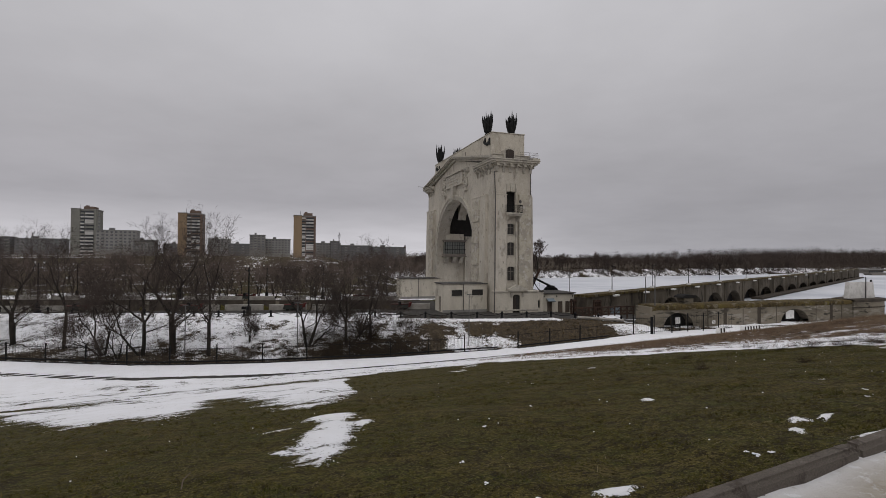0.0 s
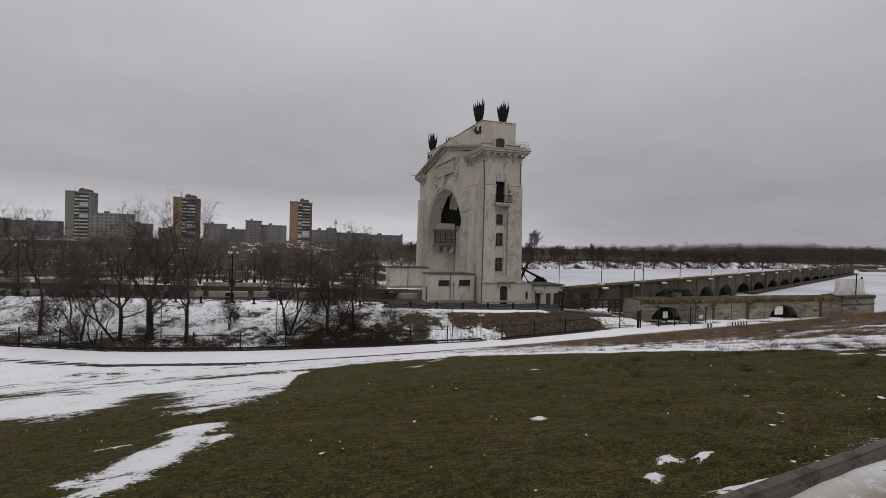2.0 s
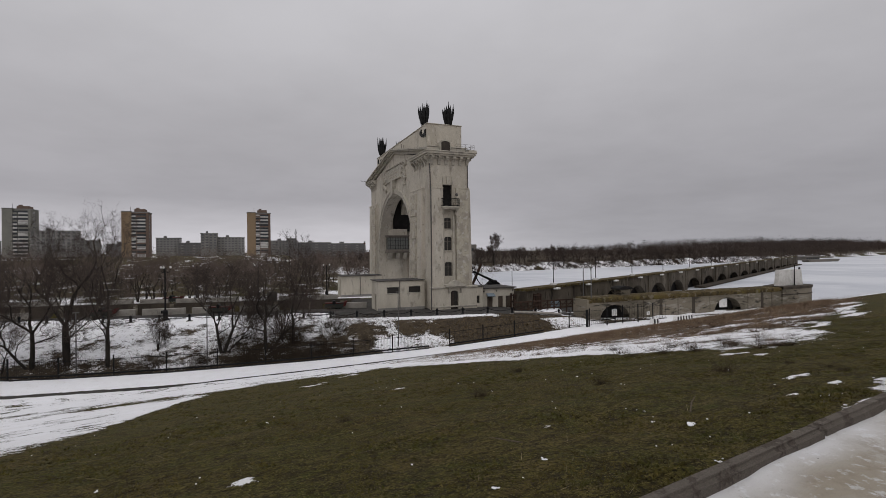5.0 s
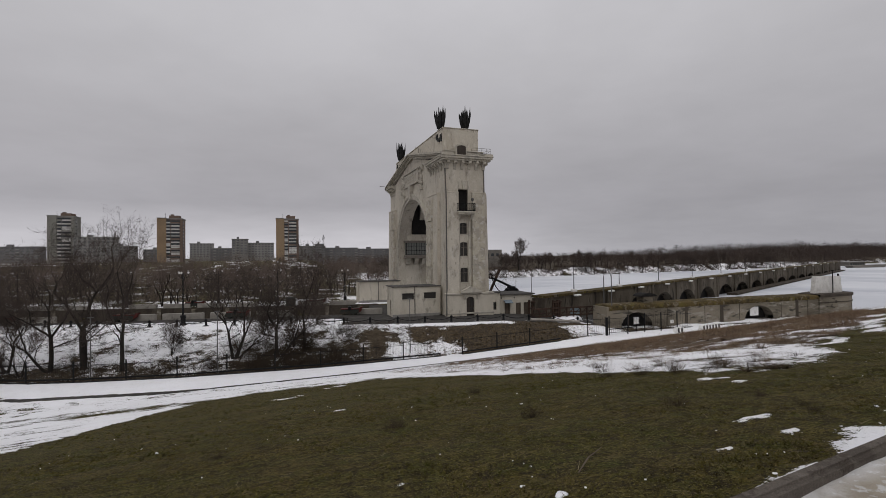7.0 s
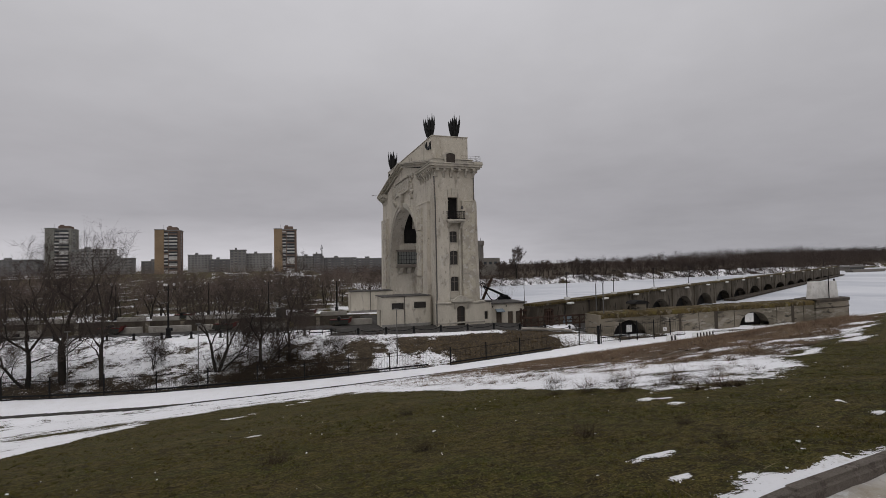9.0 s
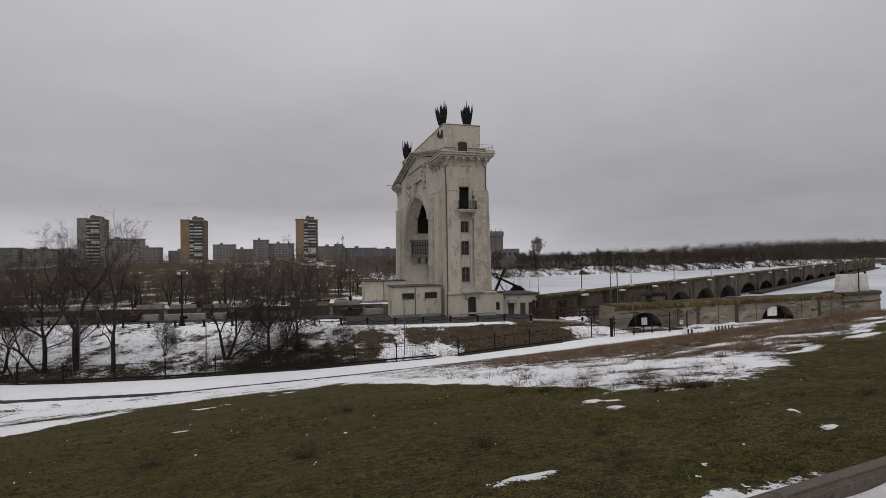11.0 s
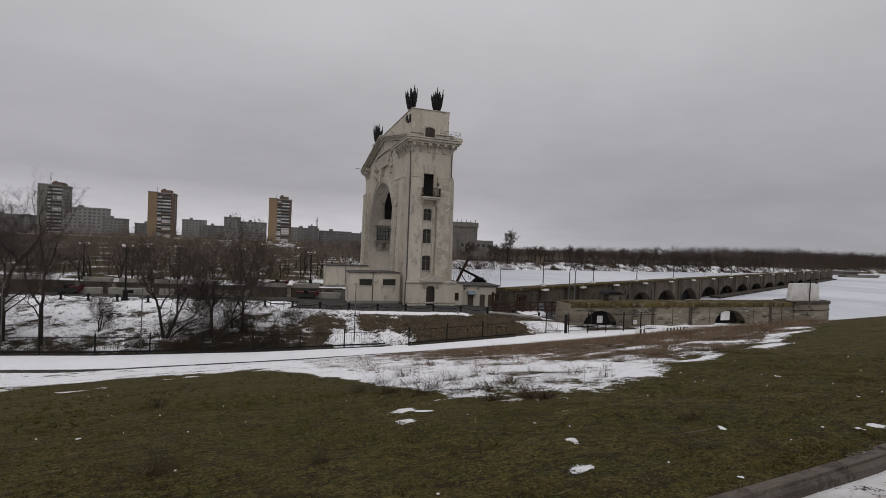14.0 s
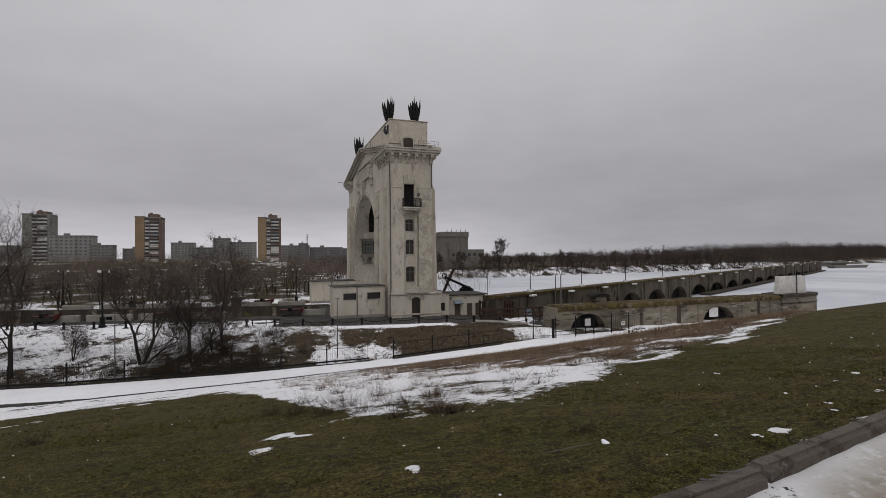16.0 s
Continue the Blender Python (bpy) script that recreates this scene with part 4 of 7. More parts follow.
        for ya, yb, z0, z1 in ((AY0 - 1.1, ym, za, zb), (ym, AY1 + 1.25, zb, za)):
            part("gable_cornice", Shape().prism([(ya, z0 + drop), (yb, z1 + drop), (yb, z1 + rise), (ya, z0 + rise)], "x", x0, x1), MOULDING, arch, "raking cornice of the low gable")
    roof = Shape().prism([(AY0 - 1.0, 18.8), (ARCH_Y - 0.5, 22.7), (AY1 + 1.0, 18.8)], "x", AX0 + 0.35, AX1 - 0.35)
    part("roof", roof, TAR, arch)
    # attic
    part("attic", Shape().box(37.6, 44.3, 78.3, 113.6, 18.9, 24.35, 0.05), PLASTER, arch)
    part("attic_coping", Shape().box(37.5, 44.4, 78.2, 113.7, 24.35, 24.5, 0.03), MOULDING, arch)
    podium = Shape().box(37.3, 44.5, 76.6, 78.32, 18.7, 19.95, 0.05).box(37.2, 44.6, 76.5, 78.33, 19.95, 20.12, 0.03)
    part("attic_podium", podium, MOULDING, arch)
    hatch = [(39.15, 18.85), (41.25, 18.85), (41.25, 20.75)] + [(40.2 + 1.05 * math.cos(a), 20.75 + 0.42 * math.sin(a)) for a in [math.pi * k / 8 for k in range(9)]]
    niche = part("attic_dormer", Shape().prism(hatch, "y", 76.0, 78.35), MOULDING, arch)
    part("opening", Shape().prism([(39.4, 18.9), (41.0, 18.9), (41.0, 20.6)] + [(40.2 + 0.8 * math.cos(a), 20.6 + 0.32 * math.sin(a)) for a in [math.pi * k / 6 for k in range(7)]], "y", 75.95, 76.0), DOORWOOD, niche, "dark brown sheet filling the dormer opening")
    rail = Shape()
    for z in (19.3, 19.75, 20.15):
        rail.tube([(41.4, 74.2, z), (44.9, 74.2, z), (44.9, 77.0, z)], 0.022, 4)
    for x, y in ((41.4, 74.2), (42.3, 74.2), (43.2, 74.2), (44.1, 74.2), (44.9, 74.2), (44.9, 75.7), (44.9, 77.0)):
        rail.tube([(x, y, 18.75), (x, y, 20.15)], 0.022, 4)
    part("roof_railing", rail, PIPE, arch)
    part("spout", Shape().tube([(AX0 - 1.0, AY1 + 1.0, 19.35), (AX0 - 2.4, AY1 + 1.6, 19.5)], 0.06, 5), PIPE, arch, "thin metal spout at the cornice corner")
    for y in (91.0, 92.6):
        part("roof_pole", Shape().tube([(37.3, y, 22.0), (37.3, y, 23.2 + 0.5 * (y > 92))], 0.05, 5), PIPE, arch)
    # inscription panel with bars, and relief banners beside it
    panel = part("inscription_panel", Shape().box(AX0 - 0.35, AX0 + 0.01, 91.0, 101.6, 16.9, 19.3, 0.06).box(AX0 - 0.6, AX0 + 0.01, 90.7, 101.9, 19.3, 19.65, 0.05).box(AX0 - 0.5, AX0 + 0.01, 90.8, 101.8, 16.6, 16.9, 0.04), MOULDING, arch)
    for z, a, b in ((18.6, 92.6, 100.2), (18.0, 92.2, 100.6), (17.4, 93.4, 99.4)):
        part("carved_line", Shape().box(AX0 - 0.40, AX0 - 0.34, a, b, z - 0.14, z + 0.14, 0.03), WORN, panel)
    for s, y0 in ((-1, 89.6), (1, 103.2)):
        r, rel = random.Random(7 + s), Shape()
        for k in range(26):
            y, z = y0 + s * r.uniform(-1.2, 1.6), r.uniform(14.9, 19.6)
            w, h = r.uniform(0.25, 0.6), r.uniform(0.3, 0.9)
            rel.box(-0.5, 0.5, -0.5, 0.5, -0.5, 0.5, 0.16, m=pose(AX0 - 0.1, y, z, r.uniform(-50, 50), 0, 0) @ Matrix.Diagonal((r.uniform(0.3, 0.8), w, h, 1)))
        part("relief", rel, MOULDING, arch, "weathered plaster relief of banners")
    # dark emblems at the attic ends
    for y in (80.3, 111.0):
        e = Shape()
        for k, (a, b, c, d) in enumerate(((-1.5, -0.9, 22.1, 23.5), (-0.95, 0.9, 22.5, 22.95), (0.6, 1.0, 22.5, 23.9), (1.0, 1.5, 22.8, 23.6), (-0.4, 0.2, 22.2, 22.6))):
            e.prism([(y + a, c), (y + b - 0.15, c + 0.1), (y + b, d - 0.2), (y + a + 0.1, d)], "x", 37.40 - 0.004 * k, 37.61)
        part("emblem", e, BRONZE, arch, "dark metal emblem on the attic")
    # bay window in the passage
    bay = part("bay_window", Shape().box(38.1, 43.5, 106.9, 108.6, 1.55, 2.1, 0.08).box(37.9, 43.7, 106.7, 108.6, 1.3, 1.55, 0.06), WINFRAME, arch, "dark glazed bay balcony on heavy corbels")
    part("bay_cornice", Shape().box(37.9, 43.7, 106.7, 108.6, 5.15, 5.45, 0.06).box(38.1, 43.5, 106.9, 108.6, 4.9, 5.15, 0.04), WINFRAME, bay)
    for x in (38.5, 40.4, 42.2):
        part("corbel", Shape().prism([(107.0, 1.3), (108.7, 1.3), (108.7, -0.2), (108.3, -0.1), (107.5, 0.7)], "x", x, x + 0.9), MOULDING, bay)
    part("pane", Shape().box(38.3, 43.3, 107.2, 108.6, 2.1, 4.9), BAYPANE, bay)
    for k in range(9):
        x = 38.25 + 4.95 * k / 8
        part("mullion", Shape().box(x, x + 0.12 if k % 4 == 0 else x + 0.06, 107.08, 107.19, 2.1, 4.9), IRON, bay)
    part("transom", Shape().box(38.25, 43.3, 107.1, 107.17, 4.1, 4.18), IRON, bay)
    part("bay_rail", Shape().box(38.1, 43.5, 106.88, 106.96, 3.05, 3.15).box(38.1, 43.5, 106.88, 106.96, 2.2, 2.28), IRON, bay)
    part("room_wall", Shape().box(38.6, 43.2, 107.6, 108.6, 5.45, 6.9, 0.05), PLASTER, bay)
    # flame-like crowns at the attic corners
    for k, (x, y) in enumerate(((38.3, 81.6), (42.7, 80.6), (38.5, 112.3), (43.0, 112.3))):
        part("crown_sculpture", crown(k), BRONZE, arch, "jagged black metal sheaf of banners").matrix_world = pose(x, y, 24.45) @ Matrix.Diagonal((0.95, 0.95, 1.1, 1))
    return arch


def archivolt():
    s, n = Shape(), 36
    for (r0, r1, x0) in ((ARCH_R + 0.02, ARCH_R + 0.75, AX0 - 0.28), (ARCH_R + 0.75, ARCH_R + 1.05, AX0 - 0.42)):
        for k in range(n):
            a, b = math.pi * k / n, math.pi * (k + 1) / n
            ring = [(ARCH_Y + r * math.cos(t), SPRING + r * math.sin(t)) for r, t in ((r0, a), (r1, a), (r1, b), (r0, b))]
            s.add([(x, *p) for x in (x0, AX0 - 0.001) for p in ring], [(0, 1, 2, 3), (1, 5, 6, 2), (0, 3, 7, 4)])
        for y in (ARCH_Y - r1, ARCH_Y + r0):
            s.box(x0, AX0 - 0.001, y, y + r1 - r0, -9.4, SPRING)
    return s


def bracket(at, way):
    """A cornice bracket that stands out toward -y (way 0), -x (way 1) or +x (way 2)."""
    s = Shape()
    out = [(-0.82, 0.0), (0.0, 0.0), (0.0, -1.45), (-0.16, -1.4), (-0.26, -0.85), (-0.42, -0.55), (-0.82, -0.36)]
    if way == 0:
        s.prism([(at[1] + a, at[2] + b) for a, b in out], "x", at[0] - 0.24, at[0] + 0.24)
    else:
        s.prism([(at[0] + (a if way == 1 else -a), at[2] + b) for a, b in out], "y", at[1] - 0.24, at[1] + 0.24)
    return s


def make_window(owner, a, b, c, e, y, rows=2, glazed=True):
    """A window with its frame, bars and sill in a wall that faces -y."""
    w = 0.09
    win = part("window", Shape().box(a, a + w, y - 0.06, y + 0.06, c, e).box(b - w, b, y - 0.06, y + 0.06, c, e).box(a + w, b - w, y - 0.06, y + 0.06, c, c + w).box(a + w, b - w, y - 0.06, y + 0.06, e - w, e), WINFRAME, owner)
    if glazed:
        mid = (a + b) / 2
        part("glazing_bar", Shape().box(mid - 0.04, mid + 0.04, y - 0.05, y + 0.05, c + w, e - w).box(a + w, mid - 0.041, y - 0.045, y + 0.045, c + (e - c) * 0.62, c + (e - c) * 0.62 + 0.07).box(mid + 0.041, b - w, y - 0.045, y + 0.045, c + (e - c) * 0.62, c + (e - c) * 0.62 + 0.07), WINFRAME, win)
        part("pane", Shape().box(a + w, b - w, y + 0.005, y + 0.02, c + w, e - w), PANE, win)
        mid, half = (a + b) / 2, (b - a) / 2
        head = [(a, e), (a, e - 0.32)] + [(mid - half * math.cos(t), e - 0.32 + 0.30 * math.sin(t)) for t in [math.pi * k / 10 for k in range(1, 10)]] + [(b, e - 0.32), (b, e)]
        part("window_head", Shape().prism(head, "y", y - 0.3, y - 0.062), PLASTER, win)
    part("sill", Shape().box(a - 0.08, b + 0.08, y - 0.45, y - 0.05, c - 0.1, c, 0.02), MOULDING, win)
    return win


def crown(seed):
    """A sheaf of jagged blades round a drum."""
    r, s = random.Random(seed + 20), Shape()
    s.lathe([(0.62, 0), (0.66, 0.25), (0.5, 0.45), (0.55, 0.9), (0.72, 1.6), (0.78, 2.1), (0.4, 2.5)], n=9)
    for k in range(9):
        a = 2 * math.pi * k / 9 + r.uniform(-0.2, 0.2)
        top, lean = r.uniform(3.1, 4.7), r.uniform(0.8, 1.15)
        c, d = math.cos(a), math.sin(a)
        s.tube([Vector((0.5 * c, 0.5 * d, 0.6)), Vector((0.75 * c, 0.75 * d, 1.7)), Vector((0.92 * lean * c, 0.92 * lean * d, 2.7)), Vector((lean * 1.05 * c, lean * 1.05 * d, top))], [0.2, 0.28, 0.2, 0.015], 5)
    for k in range(4):
        a = r.uniform(0, 6.28)
        s.tube([(0, 0, 1.5), (0.35 * math.cos(a), 0.35 * math.sin(a), 2.8), (0.45 * math.cos(a), 0.45 * math.sin(a), r.uniform(3.4, 4.5))], [0.4, 0.3, 0.02], 5)
    return s


build_arch()


# ---- buildings round the arch ----
def holes_wall_x(s, x0, x1, y0, y1, z0, z1, holes):
    """A wall in the yz plane between x0 and x1; holes of (ya, yb, za, zb)."""
    t = wall_with_holes(Shape(), y0, y1, x0, x1, z0, z1, holes)
    return s.add([(p[1], p[0], p[2]) for p in t.v], t.f)


def gate_house(label, x0, x1, y0, y1, base, top, south, west, door_z=2.2):
    """A plain flat-roofed plaster house: slots in the south wall, a door in the west wall."""
    h = thing("gate_house", label, "utility building", group="low houses beside the arch")
    part("wall", wall_with_holes(Shape(), x0, x1, y0, y0 + 0.35, base - 1, top, south), PALEPLASTER, h)
    part("wall", holes_wall_x(Shape(), x0, x0 + 0.35, y0 + 0.36, y1, base - 1, top, west), PALEPLASTER, h)
    part("wall", Shape().box(x0 + 0.36, x1, y1 - 0.35, y1, base - 1, top).box(x1 - 0.35, x1, y0 + 0.36, y1 - 0.36, base - 1, top), PALEPLASTER, h)
    part("roof", Shape().box(x0 - 0.2, x1 + 0.1, y0 - 0.2, y1 + 0.2, top + 0.002, top + 0.14, 0.03), TAR, h)
    # solid dark filling in place of the shade indoors
    part("dark_room", Shape().box(x0 + 0.6, x1 - 0.5, y0 + 0.75, y1 - 0.5, base - 0.5, top - 0.2), DARK, h, "dark block for the unlit inside")
    for a, b, c, e in south:
        w = part("window", Shape().box(a, b, y0 + 0.2, y0 + 0.26, c, e), PANE, h, "dark narrow window")
        part("lintel", Shape().box(a - 0.12, b + 0.12, y0 - 0.06, y0 + 0.02, e, e + 0.14, 0.02), MOULDING, w)
        part("sill", Shape().box(a - 0.1, b + 0.1, y0 - 0.08, y0 + 0.19, c - 0.1, c, 0.02), MOULDING, w)
    for a, b, c, e in west:
        part("door" if e - c > 1.8 else "window", Shape().box(x0 + 0.18, x0 + 0.25, a, b, c, e), DOORWOOD if e - c > 1.8 else PANE, h)
    part("footing", Shape().box(x0 - 0.12, x1, y0 - 0.12, y0 - 0.002, base - 1, base + 0.45, 0.03), CONCRETE, h)
    part("drain_pipe", Shape().tube([((x0 + x1) / 2 - 0.4, y0 - 0.12, top - 0.05), ((x0 + x1) / 2 - 0.4, y0 - 0.12, base + 0.3)], 0.07, 6), PIPE, h)
    return h


gate_house("low pale plaster house with two slit windows beside the arch", 28.1, 36.3, 76.9, 81.6, TERRACE, -3.35, [(29.65, 31.7, -5.42, -4.4), (33.45, 35.6, -5.38, -4.36)], [(78.4, 79.5, TERRACE, -5.6), (80.3, 80.9, -5.9, -4.4)])
gate_house("low weathered plaster house behind the lock arch", 27.0, 36.2, 105.0, 109.4, TERRACE, -3.75, [], [(106.4, 107.4, TERRACE, -6.0)])


def east_annex():
    h = thing("store_house", "low pale plaster store with three wooden doors", "utility building", group="low houses beside the arch")
    x0, x1, y0, y1, base, top = 46.9, 54.0, 76.5, 82.5, -8.9, -5.3
    doors = [(48.3, 49.4, base, -6.75), (50.55, 51.6, base, -6.75), (52.15, 53.2, base, -6.75)]
    part("wall", wall_with_holes(Shape(), x0, x1, y0, y0 + 0.35, base - 1, top, doors), PALEPLASTER, h)
    part("wall", Shape().box(x0, x1, y0 + 0.6, y1, base - 1, top - 0.01), PALEPLASTER, h)
    part("roof", Shape().box(x0 - 0.1, x1 + 0.3, y0 - 0.35, y1 + 0.3, top + 0.002, top + 0.2, 0.04), TAR, h)
    for a, b, c, e in doors:
        d = part("door", Shape().box(a, b, y0 + 0.2, y0 + 0.28, c, e), DOORWOOD, h, "brown plank door")
        for k in range(4):
            part("plank", Shape().box(a + (b - a) * k / 4 + 0.02, a + (b - a) * (k + 1) / 4 - 0.02, y0 + 0.16, y0 + 0.2, c + 0.05, e - 0.05, 0.01), STICK, d)
    part("canopy", Shape().prism([(y0 - 0.9, -6.7), (y0, -6.25), (y0, -6.15), (y0 - 0.95, -6.62)], "x", 48.1, 49.6), BLUEGREY, h, "small sheet-metal canopy")
    for x in (47.6, 50.2, 53.6):
        part("wall_lamp", Shape().lathe([(0.05, 0), (0.12, 0.1), (0.1, 0.25)], (x, y0 - 0.15, top - 0.6), 7), IRON, h)
    link = wall_with_holes(Shape(), 45.02, 46.88, 75.4, 75.8, -9.8, -4.75, [(45.2, 46.2, -7.7, -6.35)])
    part("link_wall", link, PALEPLASTER, h)
    part("link_body", Shape().box(45.02, 46.88, 76.1, 81.0, -9.8, -4.8), PALEPLASTER, h)
    part("window", Shape().box(45.2, 46.2, 75.65, 75.7, -7.7, -6.35), PANE, h)
    part("link_roof", Shape().box(44.9, 46.95, 75.2, 81.2, -4.75, -4.6, 0.03), TAR, h)


east_annex()


def anchor_monument():
    a = thing("anchor_monument", "old black ship anchor leaning on a rusty beam", "anchor", at=(51.3, 85.5, -5.1))
    part("beam", Shape().box(-0.22, 0.22, -0.22, 0.22, -3.6, 4.6, 0.05, m=pose(-1.6, 0, 0, 0, 26, 0)), RUST, a, "leaning rusty steel beam")
    part("shank", Shape().tube([(-1.6, -0.4, 2.6), (3.2, -0.4, 0.4)], [0.2, 0.26], 7), IRON, a)
    arms = [(3.0 + 1.5 * math.sin(t) * 0.5, -0.4 + 1.5 * math.cos(t), 0.35 - 0.5 * math.sin(t)) for t in [math.pi * k / 8 for k in range(9)]]
    part("arms", Shape().tube(arms, [0.12, 0.22, 0.28, 0.3, 0.34, 0.3, 0.28, 0.22, 0.12], 7), IRON, a)
    part("stock", Shape().box(1.6, 4.0, -0.9, 0.2, -0.25, 0.35, 0.12).box(2.2, 3.4, -1.1, 0.4, 0.2, 0.75, 0.12), IRON, a)
    part("ring", Shape().tube([(-1.7 + 0.45 * math.cos(t), -0.4, 2.8 + 0.45 * math.sin(t)) for t in [math.pi * k / 6 for k in range(13)]], 0.09, 6), IRON, a)
    part("chain", Shape().tube([(-1.6 + 3.6 * k / 8, -0.6, 2.4 - 2.6 * math.sin(math.pi * k / 8) * 0.7 - 0.2 * k) for k in range(9)], 0.1, 5), IRON, a)
    part("pedestal", Shape().box(-2.5, 5.0, -1.8, 1.8, -5.5, -0.28, 0.08), CONCRETE, a)


anchor_monument()


# ---- lock walls, parapets and machinery ----
def wall_run(name, label, fy, x0, x1, step, z0, z1, thick, mat):
    """A wall that follows a line y = fy(x)."""
    s, n = Shape(), int((x1 - x0) / step)
    for k in range(n):
        a, b = x0 + (x1 - x0) * k / n, x0 + (x1 - x0) * (k + 1) / n
        s.add([(x, float(fy(x)) + o, z) for x in (a, b) for o in (0, thick) for z in (z0, z1)], [(0, 1, 5, 4), (2, 6, 7, 3), (1, 3, 7, 5), (0, 4, 6, 2)])
    ob = part(name, s, mat)
    return tagged(ob, label, "wall", kind="structure")


wall_run("wall_far_quay", "brown concrete wall on the far side of the lock chamber", lambda x: far_quay_y(x) - 0.2, -140, 30, 6, -13.2, -8.15, 1.6, LOCKWALL)
wall_run("wall_near_quay", "concrete wall of the lock chamber below the parapet", lambda x: quay_y(x) + 0.3, -140, 28, 6, -13.2, TERRACE - 0.02, 0.5, LOCKWALL)
rib_mesh = Shape().box(-0.35, 0.35, -0.25, 0.0, -13.0, -8.3).mesh("rib", OLDWALL)
cap_mesh = Shape().box(-2.6, 2.6, -0.3, 0.5, 0, 0.85, 0.05).mesh("far_parapet", PARAPET)
far_wall = bpy.data.objects["wall_far_quay"]
for k in range(22):
    x = 26 - 6.4 * k
    o = new("rib", rib_mesh)
    o.matrix_world = pose(x, float(far_quay_y(x)) - 0.2, 0, 0, 0, -13)
    o.parent = far_wall
    if k % 5 != 2:
        p = new("parapet_block", cap_mesh)
        p.matrix_world = pose(x - 3.2, float(far_quay_y(x - 3.2)) + 0.5, -8.15, 0, 0, -13)
        tagged(p, "low pale concrete parapet on the far lock wall", "parapet", "far lock parapet")
block = Shape().box(0, 6.4, -0.3, 0.3, 0, 1.05, 0.05).mesh("parapet_block", PARAPET)
plaque = Shape().box(2.8, 3.7, -0.34, -0.3, 0.25, 0.75, 0.01).mesh("plaque", IRON)
for k in range(20):
    x = 27.5 - 7.3 * k
    if k in (1, 6):
        continue
    p = thing("parapet_block", "pale weathered concrete parapet block along the lock edge", "parapet", group="lock parapet")
    p.matrix_world = pose(x - 6.3, float(quay_y(x - 6.3)), TERRACE - 0.02, 0, 0, -9.7)
    o = new("block", block); o.parent = p
    if k % 3 == 1:
        o = new("plaque", plaque); o.parent = p


def lock_winch(x, y, z, turn, flip=1):
    w = thing("mooring_winch", "dark mooring winch with a red-painted end on the lock wall", "winch", at=(x, y, z), group="lock winches")
    w.rotation_euler, w.scale = (0, 0, radians(turn)), (0.72, 0.8, 0.8)
    part("body", Shape().prism([(-2.6, 0.35), (1.9, 0.35), (2.5, 1.25), (2.0, 1.5), (-2.3, 1.2)], "y", -0.7, 0.7), DARKGREEN, w)
    part("nose", Shape().prism([(1.9, 0.5), (2.6, 0.8), (2.9, 1.75), (2.2, 1.6)], "y", -0.72, 0.72), RED, w, "red-painted end")
    part("band", Shape().box(-2.3, 2.2, -0.74, 0.74, 1.22, 1.4, 0.03), RED, w)
    part("foot", Shape().box(-1.9, -1.2, -0.6, 0.6, 0, 0.36, 0.04), DARKGREEN, w)
    part("foot", Shape().box(0.9, 1.6, -0.6, 0.6, 0, 0.36, 0.04), DARKGREEN, w)
    part("drum", Shape().tube([(-0.2, -0.9, 1.5), (-0.2, 0.9, 1.5)], 0.42, 10), IRON, w)
    return w


for x in (22.0, 3.5, -13.5, -31.0):
    lock_winch(x, float(quay_y(x)) - 0.4, TERRACE, -9)
for x, h in ((17.5, -8.15), (-6.0, -8.15)):
    lock_winch(x, float(far_quay_y(x)) + 0.9, h, -13)
tank = thing("buoy_drum", "dark upright steel drum on the lock wall", "drum", at=(12.5, float(far_quay_y(12.5)) + 0.8, -8.15))
part("drum", Shape().lathe([(0.9, 0), (1.0, 0.1), (1.0, 1.7), (0.9, 1.8)], n=12), DARKGREEN, tank)


def iron_bench(x, y, turn):
    b = thing("low_rail_stand", "low dark steel rail stand on the quay", "rail")
    b.matrix_world = pose(x, y, TERRACE, 0, 0, turn)
    for z in (0.35, 0.75):
        part("rail", Shape().box(-2, 2, -0.04, 0.04, z, z + 0.09), IRON, b)
    for a in (-1.9, 0, 1.9):
        part("leg", Shape().box(a - 0.05, a + 0.05, -0.05, 0.05, 0, 0.84), IRON, b)


iron_bench(18.2, 73.5, -14)

# guide wall east of the arch: vertical face with culvert arches, moss on its sloped top
GW_Y = 61.0


